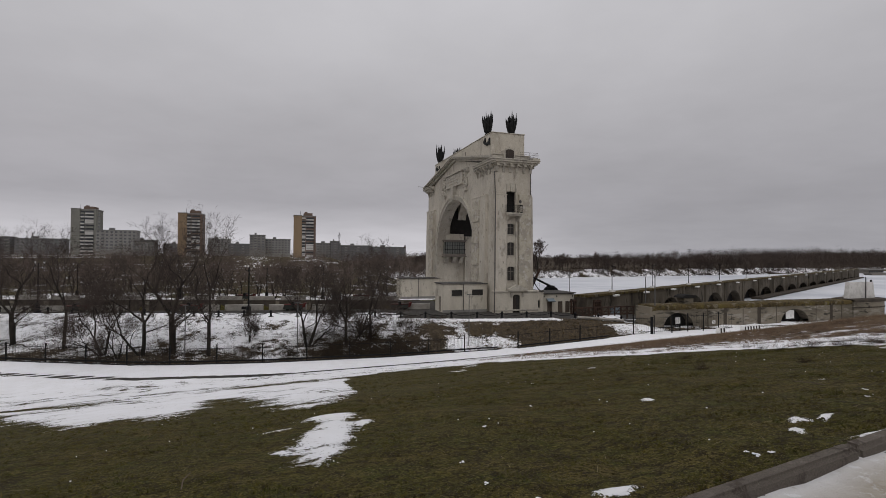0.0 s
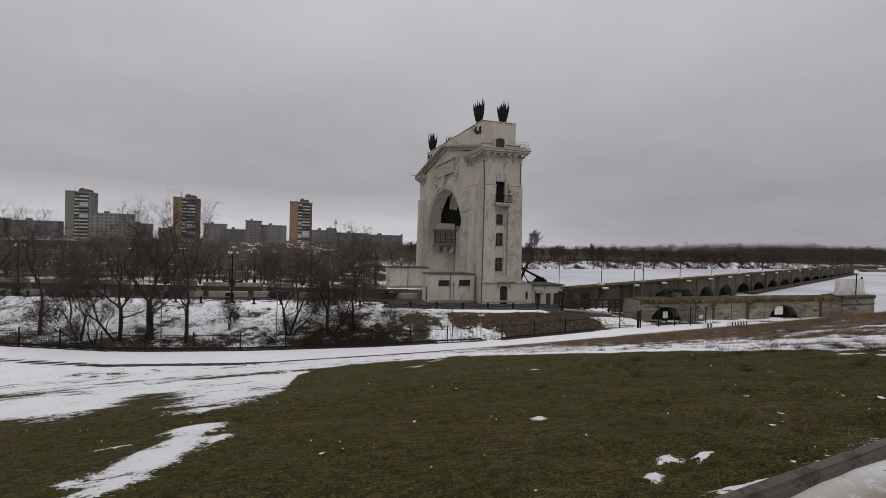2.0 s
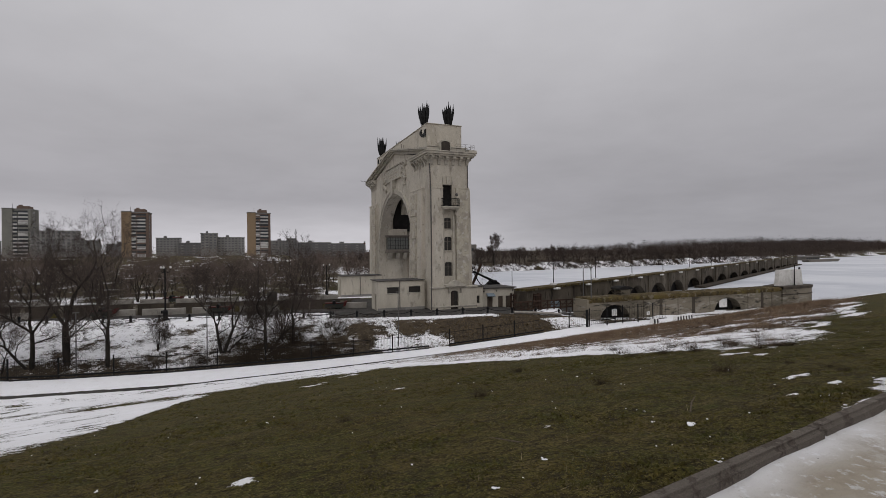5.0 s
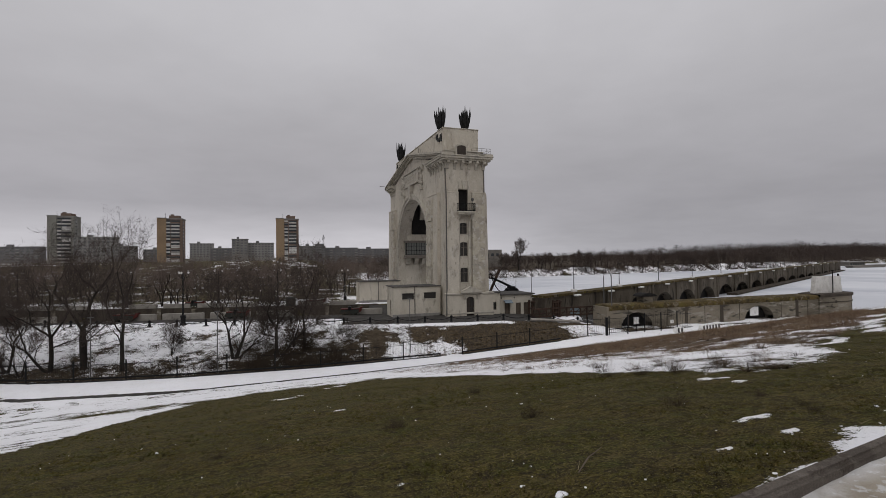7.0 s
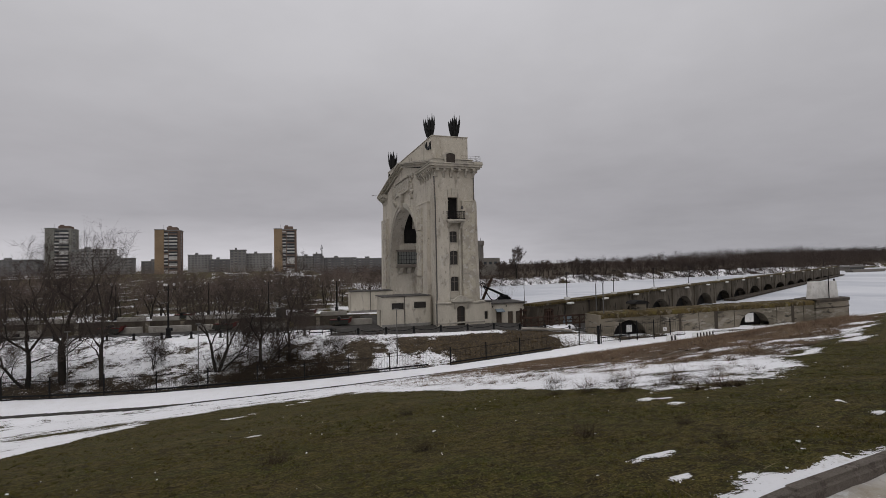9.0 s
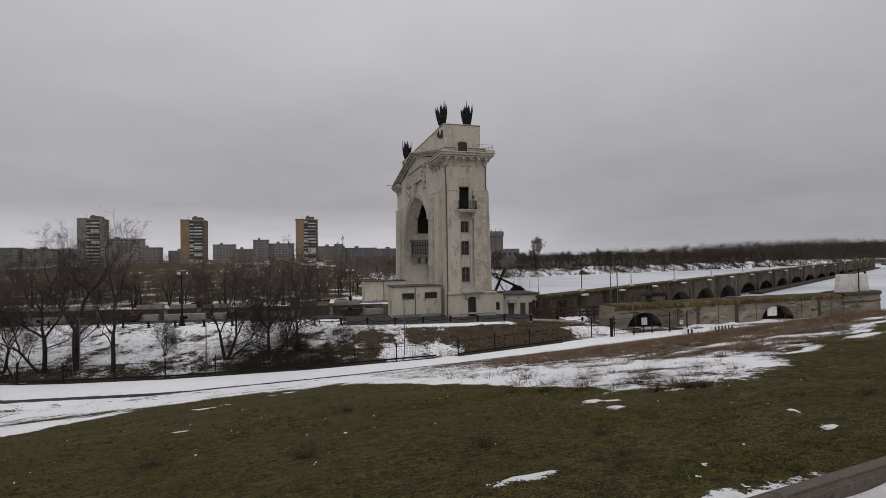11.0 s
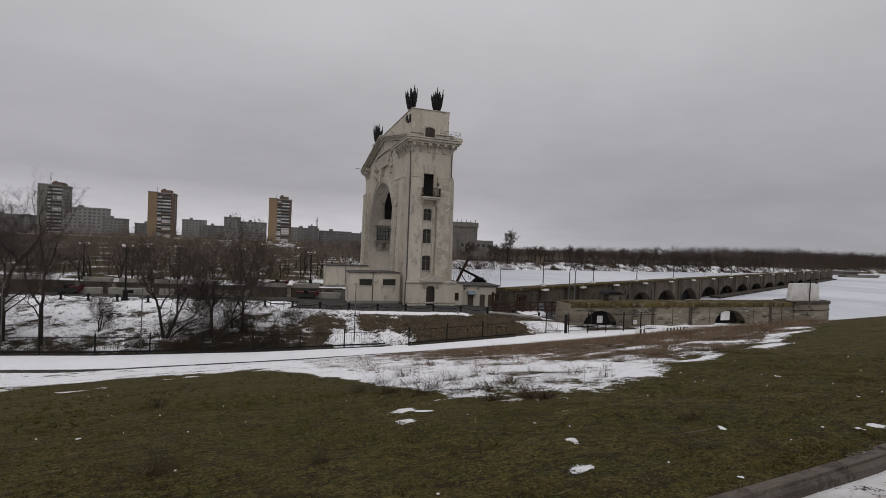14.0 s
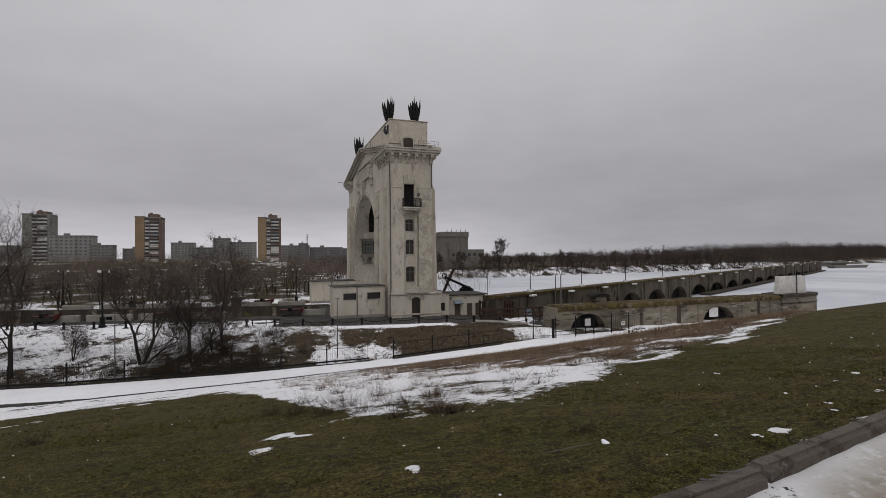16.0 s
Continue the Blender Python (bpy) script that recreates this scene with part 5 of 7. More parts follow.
def guide_wall():
    w = thing("wall_guide", "long stained concrete guide wall with mossy top and culvert arches", "lock wall", kind="structure")
    s, x0, x1, base = Shape(), 58.6, 105.3, -11.5
    holes = [(63.9, 3.1, -9.95, 2.5), (90.3, 3.5, -10.0, 2.5)]
    n = 141
    for k in range(n):
        a, b = x0 + (x1 - x0) * k / n, x0 + (x1 - x0) * (k + 1) / n
        za = zb = base
        for cx, r, zs, hh in holes:
            if abs((a + b) / 2 - cx) < r:
                za, zb = (zs + hh * math.sqrt(max(0, 1 - min(1, abs(v - cx) / r) ** 2)) for v in (a, b))
        s.add([(x, y, z) for y in (GW_Y, GW_Y + 1.6) for x, z in ((a, za), (b, zb), (b, -6.75), (a, -6.75))], [(0, 1, 2, 3), (0, 4, 5, 1), (7, 6, 5, 4)])
    part("wall_face", s, OLDWALL, w)
    # added dark sheet behind the openings, painting the shade in the culverts
    part("culvert_back", Shape().box(x0 + 0.1, x1, GW_Y + 1.61, GW_Y + 1.9, base, -6.9), DARK, w, "dark panel for the shade inside the culverts")
    cope, m, r = Shape(), 88, random.Random(4)
    ring = [(GW_Y - 0.05, -6.98), (GW_Y - 0.07, -6.42), (GW_Y + 0.25, -6.25), (GW_Y + 2.0, -6.15), (GW_Y + 3.4, -6.15), (GW_Y + 3.6, -11.0)]
    rows = []
    for k in range(m + 1):
        x = x0 + (x1 - x0) * k / m
        rows.append([(x, y + r.uniform(-0.04, 0.02), z + (r.uniform(-0.04, 0.03) - (0.12 * r.random() ** 2 if z < -7 else 0) if z > -10 else 0)) for y, z in ring])
    n6 = len(ring)
    cope.add([q for row in rows for q in row], [(k * n6 + j, (k + 1) * n6 + j, (k + 1) * n6 + j + 1, k * n6 + j + 1) for k in range(m) for j in range(n6 - 1)] + [tuple(range(n6))])
    part("mossy_top", cope, MOSS, w, "yellow-brown moss and dead grass", True)
    part("end_wall", Shape().box(x0 - 0.4, x0 - 0.002, GW_Y, GW_Y + 3.5, base, -6.4, 0.03), OLDWALL, w)
    for k, (x, wide) in enumerate(((69.9, 0.10), (73.6, 0.55), (77.8, 0.10), (81.2, 0.75), (85.6, 0.10), (95.6, 0.10), (99.3, 0.7), (102.4, 0.10), (62.2, 0.10))):
        part("joint", Shape().box(x, x + wide, GW_Y - 0.04, GW_Y - 0.002, base, -6.95 + 0.2 * (k % 3)), LOCKWALL, w, "dark stained joint")
    for cx, r_, zs, hh in holes:
        part("culvert_board", Shape().box(cx - r_ * 0.45 + (1.2 if cx < 80 else 0), cx - r_ * 0.45 + (2.2 if cx < 80 else 2.0), GW_Y + 0.5, GW_Y + 0.56, -9.4 if cx < 80 else -9.3, -8.3 if cx < 80 else -7.75), WHITEPAINT, w, "white board in the culvert mouth")
    # rounded pier head with a pale block on it
    head = Shape()
    prof = [(105.3, GW_Y - 0.3)] + [(111.0 + 6.4 * math.sin(t), GW_Y + 2.6 - 2.9 * math.cos(t)) for t in [math.pi * k / 18 for k in range(19)]] + [(105.3, GW_Y + 3.6)]
    head.prism(prof, "z", -13, -6.15)
    part("pier_head", head, OLDWALL, w)
    part("head_band", Shape().prism([(p[0] + (0.08 if p[0] > 105.8 else 0), p[1] - (0.08 if p[1] < 63 else -0.08)) for p in prof], "z", -7.75, -7.55), LOCKWALL, w)
    part("head_rim", Shape().prism([(p[0] + (0.15 if p[0] > 105.8 else 0), p[1] - (0.15 if p[1] < 63 else -0.15)) for p in prof], "z", -6.6, -6.1), LOCKWALL, w)
    b = thing("light_block", "pale rough concrete block with a dark pole on the pier head", "concrete block", at=(110.8, 65.6, -6.1))
    part("block", Shape().prism([(-3.9, 0), (3.9, 0), (3.4, 3.2), (-3.4, 3.2)], "y", -2.9, -2.1), WHITEBLOCK, b)
    part("pole", Shape().tube([(0.9, -3.1, -0.2), (0.9, -3.1, 4.2)], 0.09, 6), IRON, b)
    part("buttress", Shape().prism([(-2.1, 0), (0.5, 0), (-2.1, 2.6)], "x", -0.4, 0.4), WHITEBLOCK, b)
    part("post", Shape().box(3.2, 3.45, -2.7, -2.45, 0, 3.6), IRON, b)


guide_wall()


def arcade():
    """The far guide pier: a long wall on arches, running out into the river."""
    w = thing("wall_arcade", "long weathered concrete pier wall carried on round arches", "lock wall", kind="structure")
    ux = 1 / math.hypot(1, 0.4828)
    uy = 0.4828 * ux
    centres = [32.6 + 14.6 * k + 0.52 * k * k for k in range(16)]
    radius = [5.9 + 0.40 * k for k in range(16)]
    s_end = 375.0

    def at(s, off, z):
        return (59.5 + ux * s - uy * off, 75.2 + uy * s + ux * off, z)

    cuts = sorted({round(v, 3) for v in [-6.0, s_end] + [c + r * math.cos(math.pi * k / 12) for c, r in zip(centres, radius) for k in range(13)] + [10.0 * k for k in range(37)]})
    s = Shape()
    for a, b in zip(cuts, cuts[1:]):
        za = zb = -13.0
        for c, r in zip(centres, radius):
            if abs((a + b) / 2 - c) < r:
                crown_z = -7.5 - 0.009 * c
                za, zb = (-12.6 + (crown_z + 12.6) * math.sqrt(max(0, 1 - ((v - c) / r) ** 2)) for v in (a, b))
        s.add([at(v, o, z) for o in (0, 2.2) for v, z in ((a, za), (b, zb), (b, -5.7), (a, -5.7))], [(0, 1, 2, 3), (7, 6, 5, 4), (0, 4, 5, 1), (3, 2, 6, 7)])
    part("wall_face", s, PIERWALL, w)
    part("coping", Shape().add([at(v, o, z) for v in (-6, s_end) for o in (-0.25, 2.6) for z in (-5.75, -5.35)], [(0, 1, 3, 2), (4, 6, 7, 5), (0, 4, 5, 1), (2, 3, 7, 6), (1, 5, 7, 3), (0, 2, 6, 4)]), MOSS, w, "coping covered with brown moss")
    # dark sheet set close behind the wall so the arches read as shaded
    part("dark_side", Shape().add([at(v, o, z) for v in (10, s_end) for o in (2.25, 2.5) for z in (-12.9, -5.8)], [(0, 1, 3, 2), (4, 6, 7, 5), (0, 4, 5, 1), (2, 3, 7, 6)]), DARK, w, "dark panel for the shade inside the arches")
    part("end_wall", Shape().add([at(v, o, z) for v in (-6.3, -5.98) for o in (-0.1, 2.4) for z in (-12.5, -5.76)], [(0, 1, 3, 2), (4, 6, 7, 5), (0, 4, 5, 1), (2, 3, 7, 6), (1, 5, 7, 3)]), LOCKWALL, w)
    part("ledge", Shape().add([at(v, o, z) for v in (100, s_end) for o in (-3.2, 0.0) for z in (-11.9, -11.3)], [(0, 1, 3, 2), (4, 6, 7, 5), (0, 4, 5, 1), (2, 3, 7, 6), (1, 5, 7, 3)]), LOCKWALL, w)
    for k in range(15):
        sc = (centres[k] + centres[k + 1]) / 2
        part("rib", Shape().add([at(sc + da, o, z) for da in (-0.45, 0.45) for o in (-0.3, 0.0) for z in (-12.5, -5.76)], [(0, 1, 3, 2), (4, 6, 7, 5), (0, 4, 5, 1), (1, 5, 7, 3)]), PIERWALL, w)
    # white snow-capped hatches on the coping, and light poles
    hatch = Shape().box(-0.8, -0.1, -0.35, 0.35, 0, 0.3, 0.05).box(0.1, 0.8, -0.35, 0.35, 0, 0.33, 0.05).mesh("hatch", WHITEPAINT)
    turn = math.degrees(math.atan(0.4828))
    for k in range(17):
        p = at(4 + 13.2 * k + 0.5 * k * k, -0.7, -6.0)
        h = new("snowy_hatch", hatch)
        h.matrix_world = pose(*p, 0, 0, turn)
        tagged(h, "small white snow-capped hatch on the pier wall", "hatch", "pier hatches")
    for k in range(11):
        p = at(6 + 18 * k + 1.3 * k * k, 1.2, -5.4)
        l = thing("light_pole", "slender grey light pole on the pier wall", "street lamp", at=p, group="pier light poles")
        part("pole", Shape().tube([(0, 0, 0), (0, 0, 5.2)], [0.09, 0.05], 6), IRON, l)
        part("lamp_head", Shape().box(-0.25, 0.25, -0.7, 0.1, 5.1, 5.22, 0.03), IRON, l)
        part("foot", Shape().box(-0.5, 0.5, -0.4, 0.4, 0, 0.5, 0.05), WHITEPAINT, l)


arcade()


# ---- bollards with chains along the quay ----
def quay_bollards():
    spots, x = [], -46.0
    while x < 57:
        y = float(bank_y(x)) + 1.3
        spots.append(Vector((x, y, float(ground_z(x, y)))))
        slope = float(bank_y(x + 0.5) - bank_y(x - 0.5))
        x += 4.1 / math.hypot(1, slope)
    body = Shape().lathe([(0.30, 0), (0.30, 0.14), (0.17, 0.2), (0.15, 0.75), (0.21, 0.8), (0.21, 0.9), (0.12, 1.05), (0.04, 1.12)], n=9)
    foot = Shape().box(-0.42, 0.42, -0.42, 0.42, -0.15, 0.1, 0.03)
    bm, fm = body.mesh("post", IRON, True), foot.mesh("foot", CONCRETE)
    for k, p in enumerate(spots):
        b = thing("bollard", "black cast-iron bollard on a concrete foot", "bollard", at=p, group="quay bollards")
        for n_, me in (("post", bm), ("foot", fm)):
            o = new(n_, me)
            o.parent = b
    for a, b in zip(spots, spots[1:]):
        pts = [a.lerp(b, t / 8) + Vector((0, 0, 0.82 - 1.5 * (t / 8) * (1 - t / 8))) for t in range(9)]
        c = part("chain", Shape().tube(pts, 0.045, 4), IRON)
        tagged(c, "sagging dark iron chain between bollards", "chain", "quay chains")


quay_bollards()


# ---- fence along the lower path ----
def picket_panel(length, height, gap):
    s = Shape()
    for z in (0.25, height - 0.25):
        s.box(0, length, -0.02, 0.02, z - 0.025, z + 0.025)
    n = int(length / gap)
    for k in range(1, n):
        x = length * k / n
        s.box(x - 0.008, x + 0.008, -0.008, 0.008, 0.1, height)
    return s


def run_fence(name, label, points, spacing, height, gap, beam=True):
    f = thing(name, label, "fence")
    panel = picket_panel(spacing - 0.1, height - 0.15, gap).mesh("panel", IRON)
    post = Shape().box(-0.065, 0.065, -0.065, 0.065, -0.4, height + 0.2, 0.012).mesh("post", IRON)
    low = Shape().box(-0.05, spacing - 0.02, -0.12, 0.12, -0.3, 0.1, 0.03).box(-0.05, spacing - 0.02, -0.06, 0.06, 0.3, 0.46, 0.02).mesh("base_beam", IRON)
    for a, b in zip(points, points[1:]):
        turn = math.degrees(math.atan2(b[1] - a[1], b[0] - a[0]))
        tip = -math.degrees(math.asin(max(-1, min(1, (b[2] - a[2]) / spacing))))
        o = new("post", post); o.parent = f; o.matrix_world = pose(*a, 0, 0, turn)
        o = tagged(new("panel", panel), kind="stuff"); o.parent = f; o.matrix_world = pose(*a, 0, tip, turn) @ pose(0.05, 0, 0.15)
        if beam:
            o = new("base_beam", low); o.parent = f; o.matrix_world = pose(*a, 0, tip, turn)


def along(fy, x0, x1, spacing):
    pts, x = [], x0
    while x < x1:
        y = float(fy(x))
        pts.append((x, y, float(ground_z(x, y - 0.8))))
        x += spacing / math.hypot(1, float(fy(x + 0.4) - fy(x - 0.4)) / 0.8)
    return pts


run_fence("iron_fence", "thin black iron picket fence along the lower path", along(fence_y, -75, 33, 5.1), 5.1, 2.1, 0.2)
run_fence("wire_fence", "thin black wire fence on a dark rail below the arch", along(fence_y, 33.05, 53, 5.1), 5.1, 2.2, 0.7)
run_fence("gate_fence", "tall black mesh fence beside the gate", along(lambda x: np.interp(x, [53.4, 58, 74], [59.2, 57.5, 57.0]), 53.4, 73, 3.0), 3.0, 2.7, 0.3, False)
gate = thing("gate_pillar", "stout dark gate pillar at the end of the fence", "gate post", at=(56.0, 58.2, float(ground_z(56.0, 57.5))))
part("pillar", Shape().box(-0.15, 0.15, -0.15, 0.15, -0.3, 2.6, 0.02), IRON, gate)
part("cap", Shape().box(-0.19, 0.19, -0.19, 0.19, 2.6, 2.68, 0.02), IRON, gate)
leaf = thing("swing_gate", "low dark barrier pipe across the drive", "barrier", at=(56.3, 58.0, float(ground_z(57, 57.5))))
part("bar", Shape().tube([(0, 0, 0.9), (5.0, 0.2, 0.95)], 0.07, 6), IRON, leaf)
part("post", Shape().tube([(5.1, 0.2, -0.2), (5.1, 0.2, 1.4)], 0.08, 6), IRON, leaf)
sign = thing("fence_sign", "small white notice plate on the mesh fence", "sign", at=(66.9, 57.0, -8.9))
part("plate", Shape().box(-0.3, 0.3, -0.12, -0.08, 0.1, 0.6), WHITEPAINT, sign)
part("writing", Shape().box(-0.2, 0.2, -0.135, -0.12, 0.44, 0.49).box(-0.18, 0.18, -0.135, -0.12, 0.28, 0.32), IRON, sign)
for k, (x, y) in enumerate(((71.8, 54.6), (66.5, 55.2))):
    b = thing("striped_barrier", "black and white striped concrete barrier block", "barrier", at=(x, y, float(ground_z(x, y))), group="striped barriers")
    b.rotation_euler = (0, 0, radians(8))
    w = 4.2 if k == 0 else 1.6
    part("block", Shape().prism([(-0.4, 0), (0.4, 0), (0.22, 0.75), (-0.22, 0.75)], "x", -w / 2, w / 2), WHITEPAINT, b)
    for j in range(int(w / 0.7)):
        x0 = -w / 2 + 0.12 + 0.7 * j
        part("stripe", Shape().add([(x0, -0.412, 0.02), (x0 + 0.35, -0.412, 0.02), (x0 + 0.55, -0.232, 0.73), (x0 + 0.2, -0.232, 0.73)], [(0, 1, 2, 3)]), IRON, b)

# yard beside the store: shed, rusty rail fence, pipe, kiosk
kiosk = thing("kiosk", "small blue-grey sheet-metal cabinet with snow on its roof", "kiosk", at=(60.3, 72.6, -9.4))
part("body", Shape().box(-0.65, 0.65, -0.5, 0.5, 0, 1.6, 0.04), BLUEGREY, kiosk)
part("roof", Shape().box(-0.72, 0.72, -0.57, 0.57, 1.6, 1.68, 0.02), BLUEGREY, kiosk)
part("snow_cap", Shape().box(-0.7, 0.7, -0.55, 0.55, 1.68, 1.8, 0.05), SNOW, kiosk)
cabin = thing("cable_cabin", "little concrete cabin with an arched roof on the wall", "cabin", at=(67.6, 63.4, -6.4))
part("body", Shape().box(-1.0, 1.0, -0.8, 0.8, -0.3, 1.2, 0.04), OLDWALL, cabin)
part("roof", Shape().prism([(-1.6, 1.2), (1.6, 1.2)] + [(1.6 * math.cos(t), 1.2 + 0.55 * math.sin(t)) for t in [math.pi * k / 8 for k in range(1, 8)]], "y", -1.0, 1.0), DARK, cabin)
part("snow_ledge", Shape().box(-1.5, 1.5, -1.5, -0.82, -0.4, -0.1, 0.06), SNOW, cabin)
rails = thing("rusty_railing", "rusty brown steel girder railing round the gate machinery", "railing", at=(50.5, 70.5, -9.1))
for k in range(10):
    part("post", Shape().box(1.35 * k - 0.09, 1.35 * k + 0.09, -0.09, 0.09, -0.5, 1.9), RUST, rails)
for z, wd in ((0.35, 0.22), (0.95, 0.14), (1.6, 0.26)):
    part("girder", Shape().box(-0.2, 12.4, -0.08, 0.08, z, z + wd, 0.01), RUST, rails)
for k in range(9):
    part("brace", Shape().prism([(1.35 * k, 0.45), (1.35 * k + 0.14, 0.45), (1.35 * k + 1.35, 1.6), (1.35 * k + 1.21, 1.6)], "y", -0.05, 0.05), RUST, rails)
stack = thing("gate_gantry", "tall rusty steel gate gantry on the lock edge", "gantry", at=(63.2, 68.8, -9.7), group="rusty gantries")
for k in range(4):
    part("upright", Shape().box(0.62 * k - 0.14, 0.62 * k + 0.14, -0.2, 0.2, -0.4, 2.7 - 0.12 * (k % 2), 0.03), RUST, stack)
part("crossbar", Shape().box(-0.2, 2.1, -0.24, 0.24, 1.1, 1.35, 0.02).box(-0.2, 2.1, -0.24, 0.24, 2.2, 2.4, 0.02), RUST, stack)
copy_thing(stack, pose(56.4, 73.6, -9.0, 0, 0, 18))
copy_thing(stack, pose(52.0, 74.2, -8.8, 0, 0, 5))
pipe = thing("concrete_pipe", "long pale pipe lying along the edge of the yard", "pipe", at=(0, 0, 0))
part("pipe", Shape().tube([(x, float(bank_y(x)) + 0.4, float(ground_z(x, bank_y(x) + 0.4)) + 0.35) for x in (47, 49, 51, 53, 55)], 0.22, 8), PARAPET, pipe)
for x, y, r in ((57.5, 71.0, 2.6), (55.2, 67.0, 1.6), (63.0, 66.0, 2.2)):
    h, rr = Shape(), random.Random(int(x))
    for k in range(14):
        a, q = rr.uniform(0, 6.28), rr.uniform(0, 1) ** 0.6
        h.lathe([(0.9, -0.3), (0.75, 0.15), (0.4, 0.38), (0.05, 0.46)], (r * q * math.cos(a), 0.6 * r * q * math.sin(a), 0.25 * (1 - q)), 8)
    ob = part("snow_heap", h, SNOW, smooth=True)
    ob.location = (x, y, float(ground_z(x, y)))
    tagged(ob, "heap of cleared old snow", "snow heap", "snow heaps")


# ---- lamps ----
def globe_lamp(x, y, z, height, arms=3):
    l = thing("street_lamp", "old black iron lamp post with white globes", "street lamp", at=(x, y, z), group="globe lamps")
    part("base", Shape().lathe([(0.5, 0), (0.5, 0.3), (0.34, 0.4), (0.34, 1.3), (0.42, 1.4), (0.2, 1.6)], n=10), IRON, l)
    part("pole", Shape().lathe([(0.14, 1.5), (0.10, height * 0.6), (0.08, height)], n=8), IRON, l)
    for k in range(arms):
        a = 2 * math.pi * k / arms + 0.4
        c, s = math.cos(a), math.sin(a)
        arm = part("arm", Shape().tube([(0, 0, height - 0.5), (0.4 * c, 0.4 * s, height - 0.75), (0.75 * c, 0.75 * s, height - 0.5), (0.75 * c, 0.75 * s, height - 0.2)], 0.045, 5), IRON, l)
        part("globe", Shape().lathe([(0.05, -0.12), (0.12, -0.06), (0.16, 0.06), (0.12, 0.19), (0.05, 0.24)], (0.75 * c, 0.75 * s, height), 10), LAMPWHITE, arm, "white glass globe", True)
    return l


for x, y, h, arms in ((-3.6, 80.5, 7.9, 3), (-36.5, 92.5, 8.2, 3), (24.0, 106.0, 7.2, 2), (-2.0, 112.0, 7.4, 2), (-20.0, 116.0, 7.4, 2), (10.0, 109.0, 7.4, 2), (-42.0, 124.0, 7.4, 2), (-60.0, 130.0, 7.4, 2), (-64, 104, 8, 3)):
    globe_lamp(x, y, float(ground_z(x, y)), h, arms)


def arm_lamp(x, y, height, arms, turn):
    z = float(ground_z(x, y))
    l = thing("street_lamp", "slender grey steel lamp post with curved arms", "street lamp", at=(x, y, z), group="yard lamps")
    l.rotation_euler = (0, 0, radians(turn))
    part("pole", Shape().tube([(0, 0, 0), (0, 0, height - 1.2)], [0.11, 0.07], 7), POLE, l)
    for s in ((-1, 1) if arms == 2 else (1,)):
        arm = part("arm", Shape().tube([(0, 0, height - 1.25), (0.2 * s, 0, height - 0.6), (0.7 * s, 0, height - 0.15), (1.9 * s, 0, height)], 0.05, 5), POLE, l)
        part("lamp_head", Shape().box(min(1.8 * s, 2.5 * s), max(1.8 * s, 2.5 * s), -0.12, 0.12, height - 0.08, height + 0.06, 0.03), POLE, arm)


arm_lamp(59.5, 61.5, 9.0, 2, 12)
arm_lamp(61.5, 66.0, 9.0, 1, 12)
for x, y, h in ((26.5, 60.2, 7.2), (58.5, 85.0, 8.0), (3.5, 58.6, 7.0), (-9.0, 59.6, 6.8)):
    p = thing("steel_post", "thin grey steel post", "post", at=(x, y, float(ground_z(x, y))), group="thin posts")
    part("pole", Shape().tube([(0, 0, 0), (0, 0, h)], [0.07, 0.05], 6), POLE, p)
    part("cap", Shape().box(-0.3, 0.3, -0.08, 0.08, h, h + 0.1, 0.02), POLE, p)


# ---- the town behind the woods ----
def tower_block(x0, width, y, base, top, depth, side, front, seed, turn=0):
    """A tall brick block: a blank bay, and columns of loggias with uneven balcony fronts."""
    h = thing("tower_block", "tall %s apartment tower with stacked loggias" % ("grey" if side == "green" else "ochre brick"), "apartment tower", at=(x0, y, base), group="town towers")
    h.rotation_euler = (0, 0, radians(turn))
    r, H = random.Random(seed), top - base
    part("wall", Shape().box(0, width * 0.36, 0, depth, 0, H), CITY[side], h)
    part("wall", Shape().box(width * 0.36, width, 1.5, depth, 0, H - 0.8), CITY[front], h)
    part("wall", Shape().box(width * 0.92, width, 0, 1.49, 0, H - 0.8), CITY[front], h)
    part("roof", Shape().box(-0.3, width * 0.36 + 0.2, -0.3, depth + 0.3, H, H + 0.6).box(width * 0.36 + 0.2, width + 0.3, 1.0, depth + 0.3, H - 0.8, H + 0.2), CITY["grey"], h)
    part("lift_house", Shape().box(width * 0.45, width * 0.85, 4, depth - 3, H + 0.2, H + 3.0).box(width * 0.5, width * 0.62, 5, 8, H + 3.0, H + 4.2), CITY["brick"], h)
    part("aerial", Shape().tube([(width * 0.3, 5, H), (width * 0.3, 5, H + 5)], 0.12, 4), IRON, h)
    floors = 14
    fh = (H - 2.5) / floors
    for k in range(floors):
        z = 1.0 + fh * k
        for c, (a, b) in enumerate(((0.37, 0.53), (0.56, 0.90))):
            xa, xb = width * a, width * b
            part("loggia_front", Shape().box(xa, xb, 0, 0.2, z, z + fh * 0.40), CITY[r.choice(("balcony", "balcony", "pale", "balcony", front))], h)
            part("slab", Shape().box(xa, xb, 0, 1.49, z - 0.25, z), CITY["grey"], h)
            if r.random() < (0.62 if c else 0.35):
                part("glazing", Shape().box(xa, xb, 0.1, 0.18, z + fh * 0.40, z + fh - 0.3), CITY["balcony"] if r.random() < 0.35 else CITYPANE, h)
            else:
                part("loggia_back", Shape().box(xa, xb, 1.3, 1.49, z, z + fh - 0.3), CITYPANE, h)
        if k % 1 == 0:
            part("window", Shape().box(width + 0.001, width + 0.1, depth * 0.3, depth * 0.5, z + 0.9, z + 2.3), CITYPANE, h)


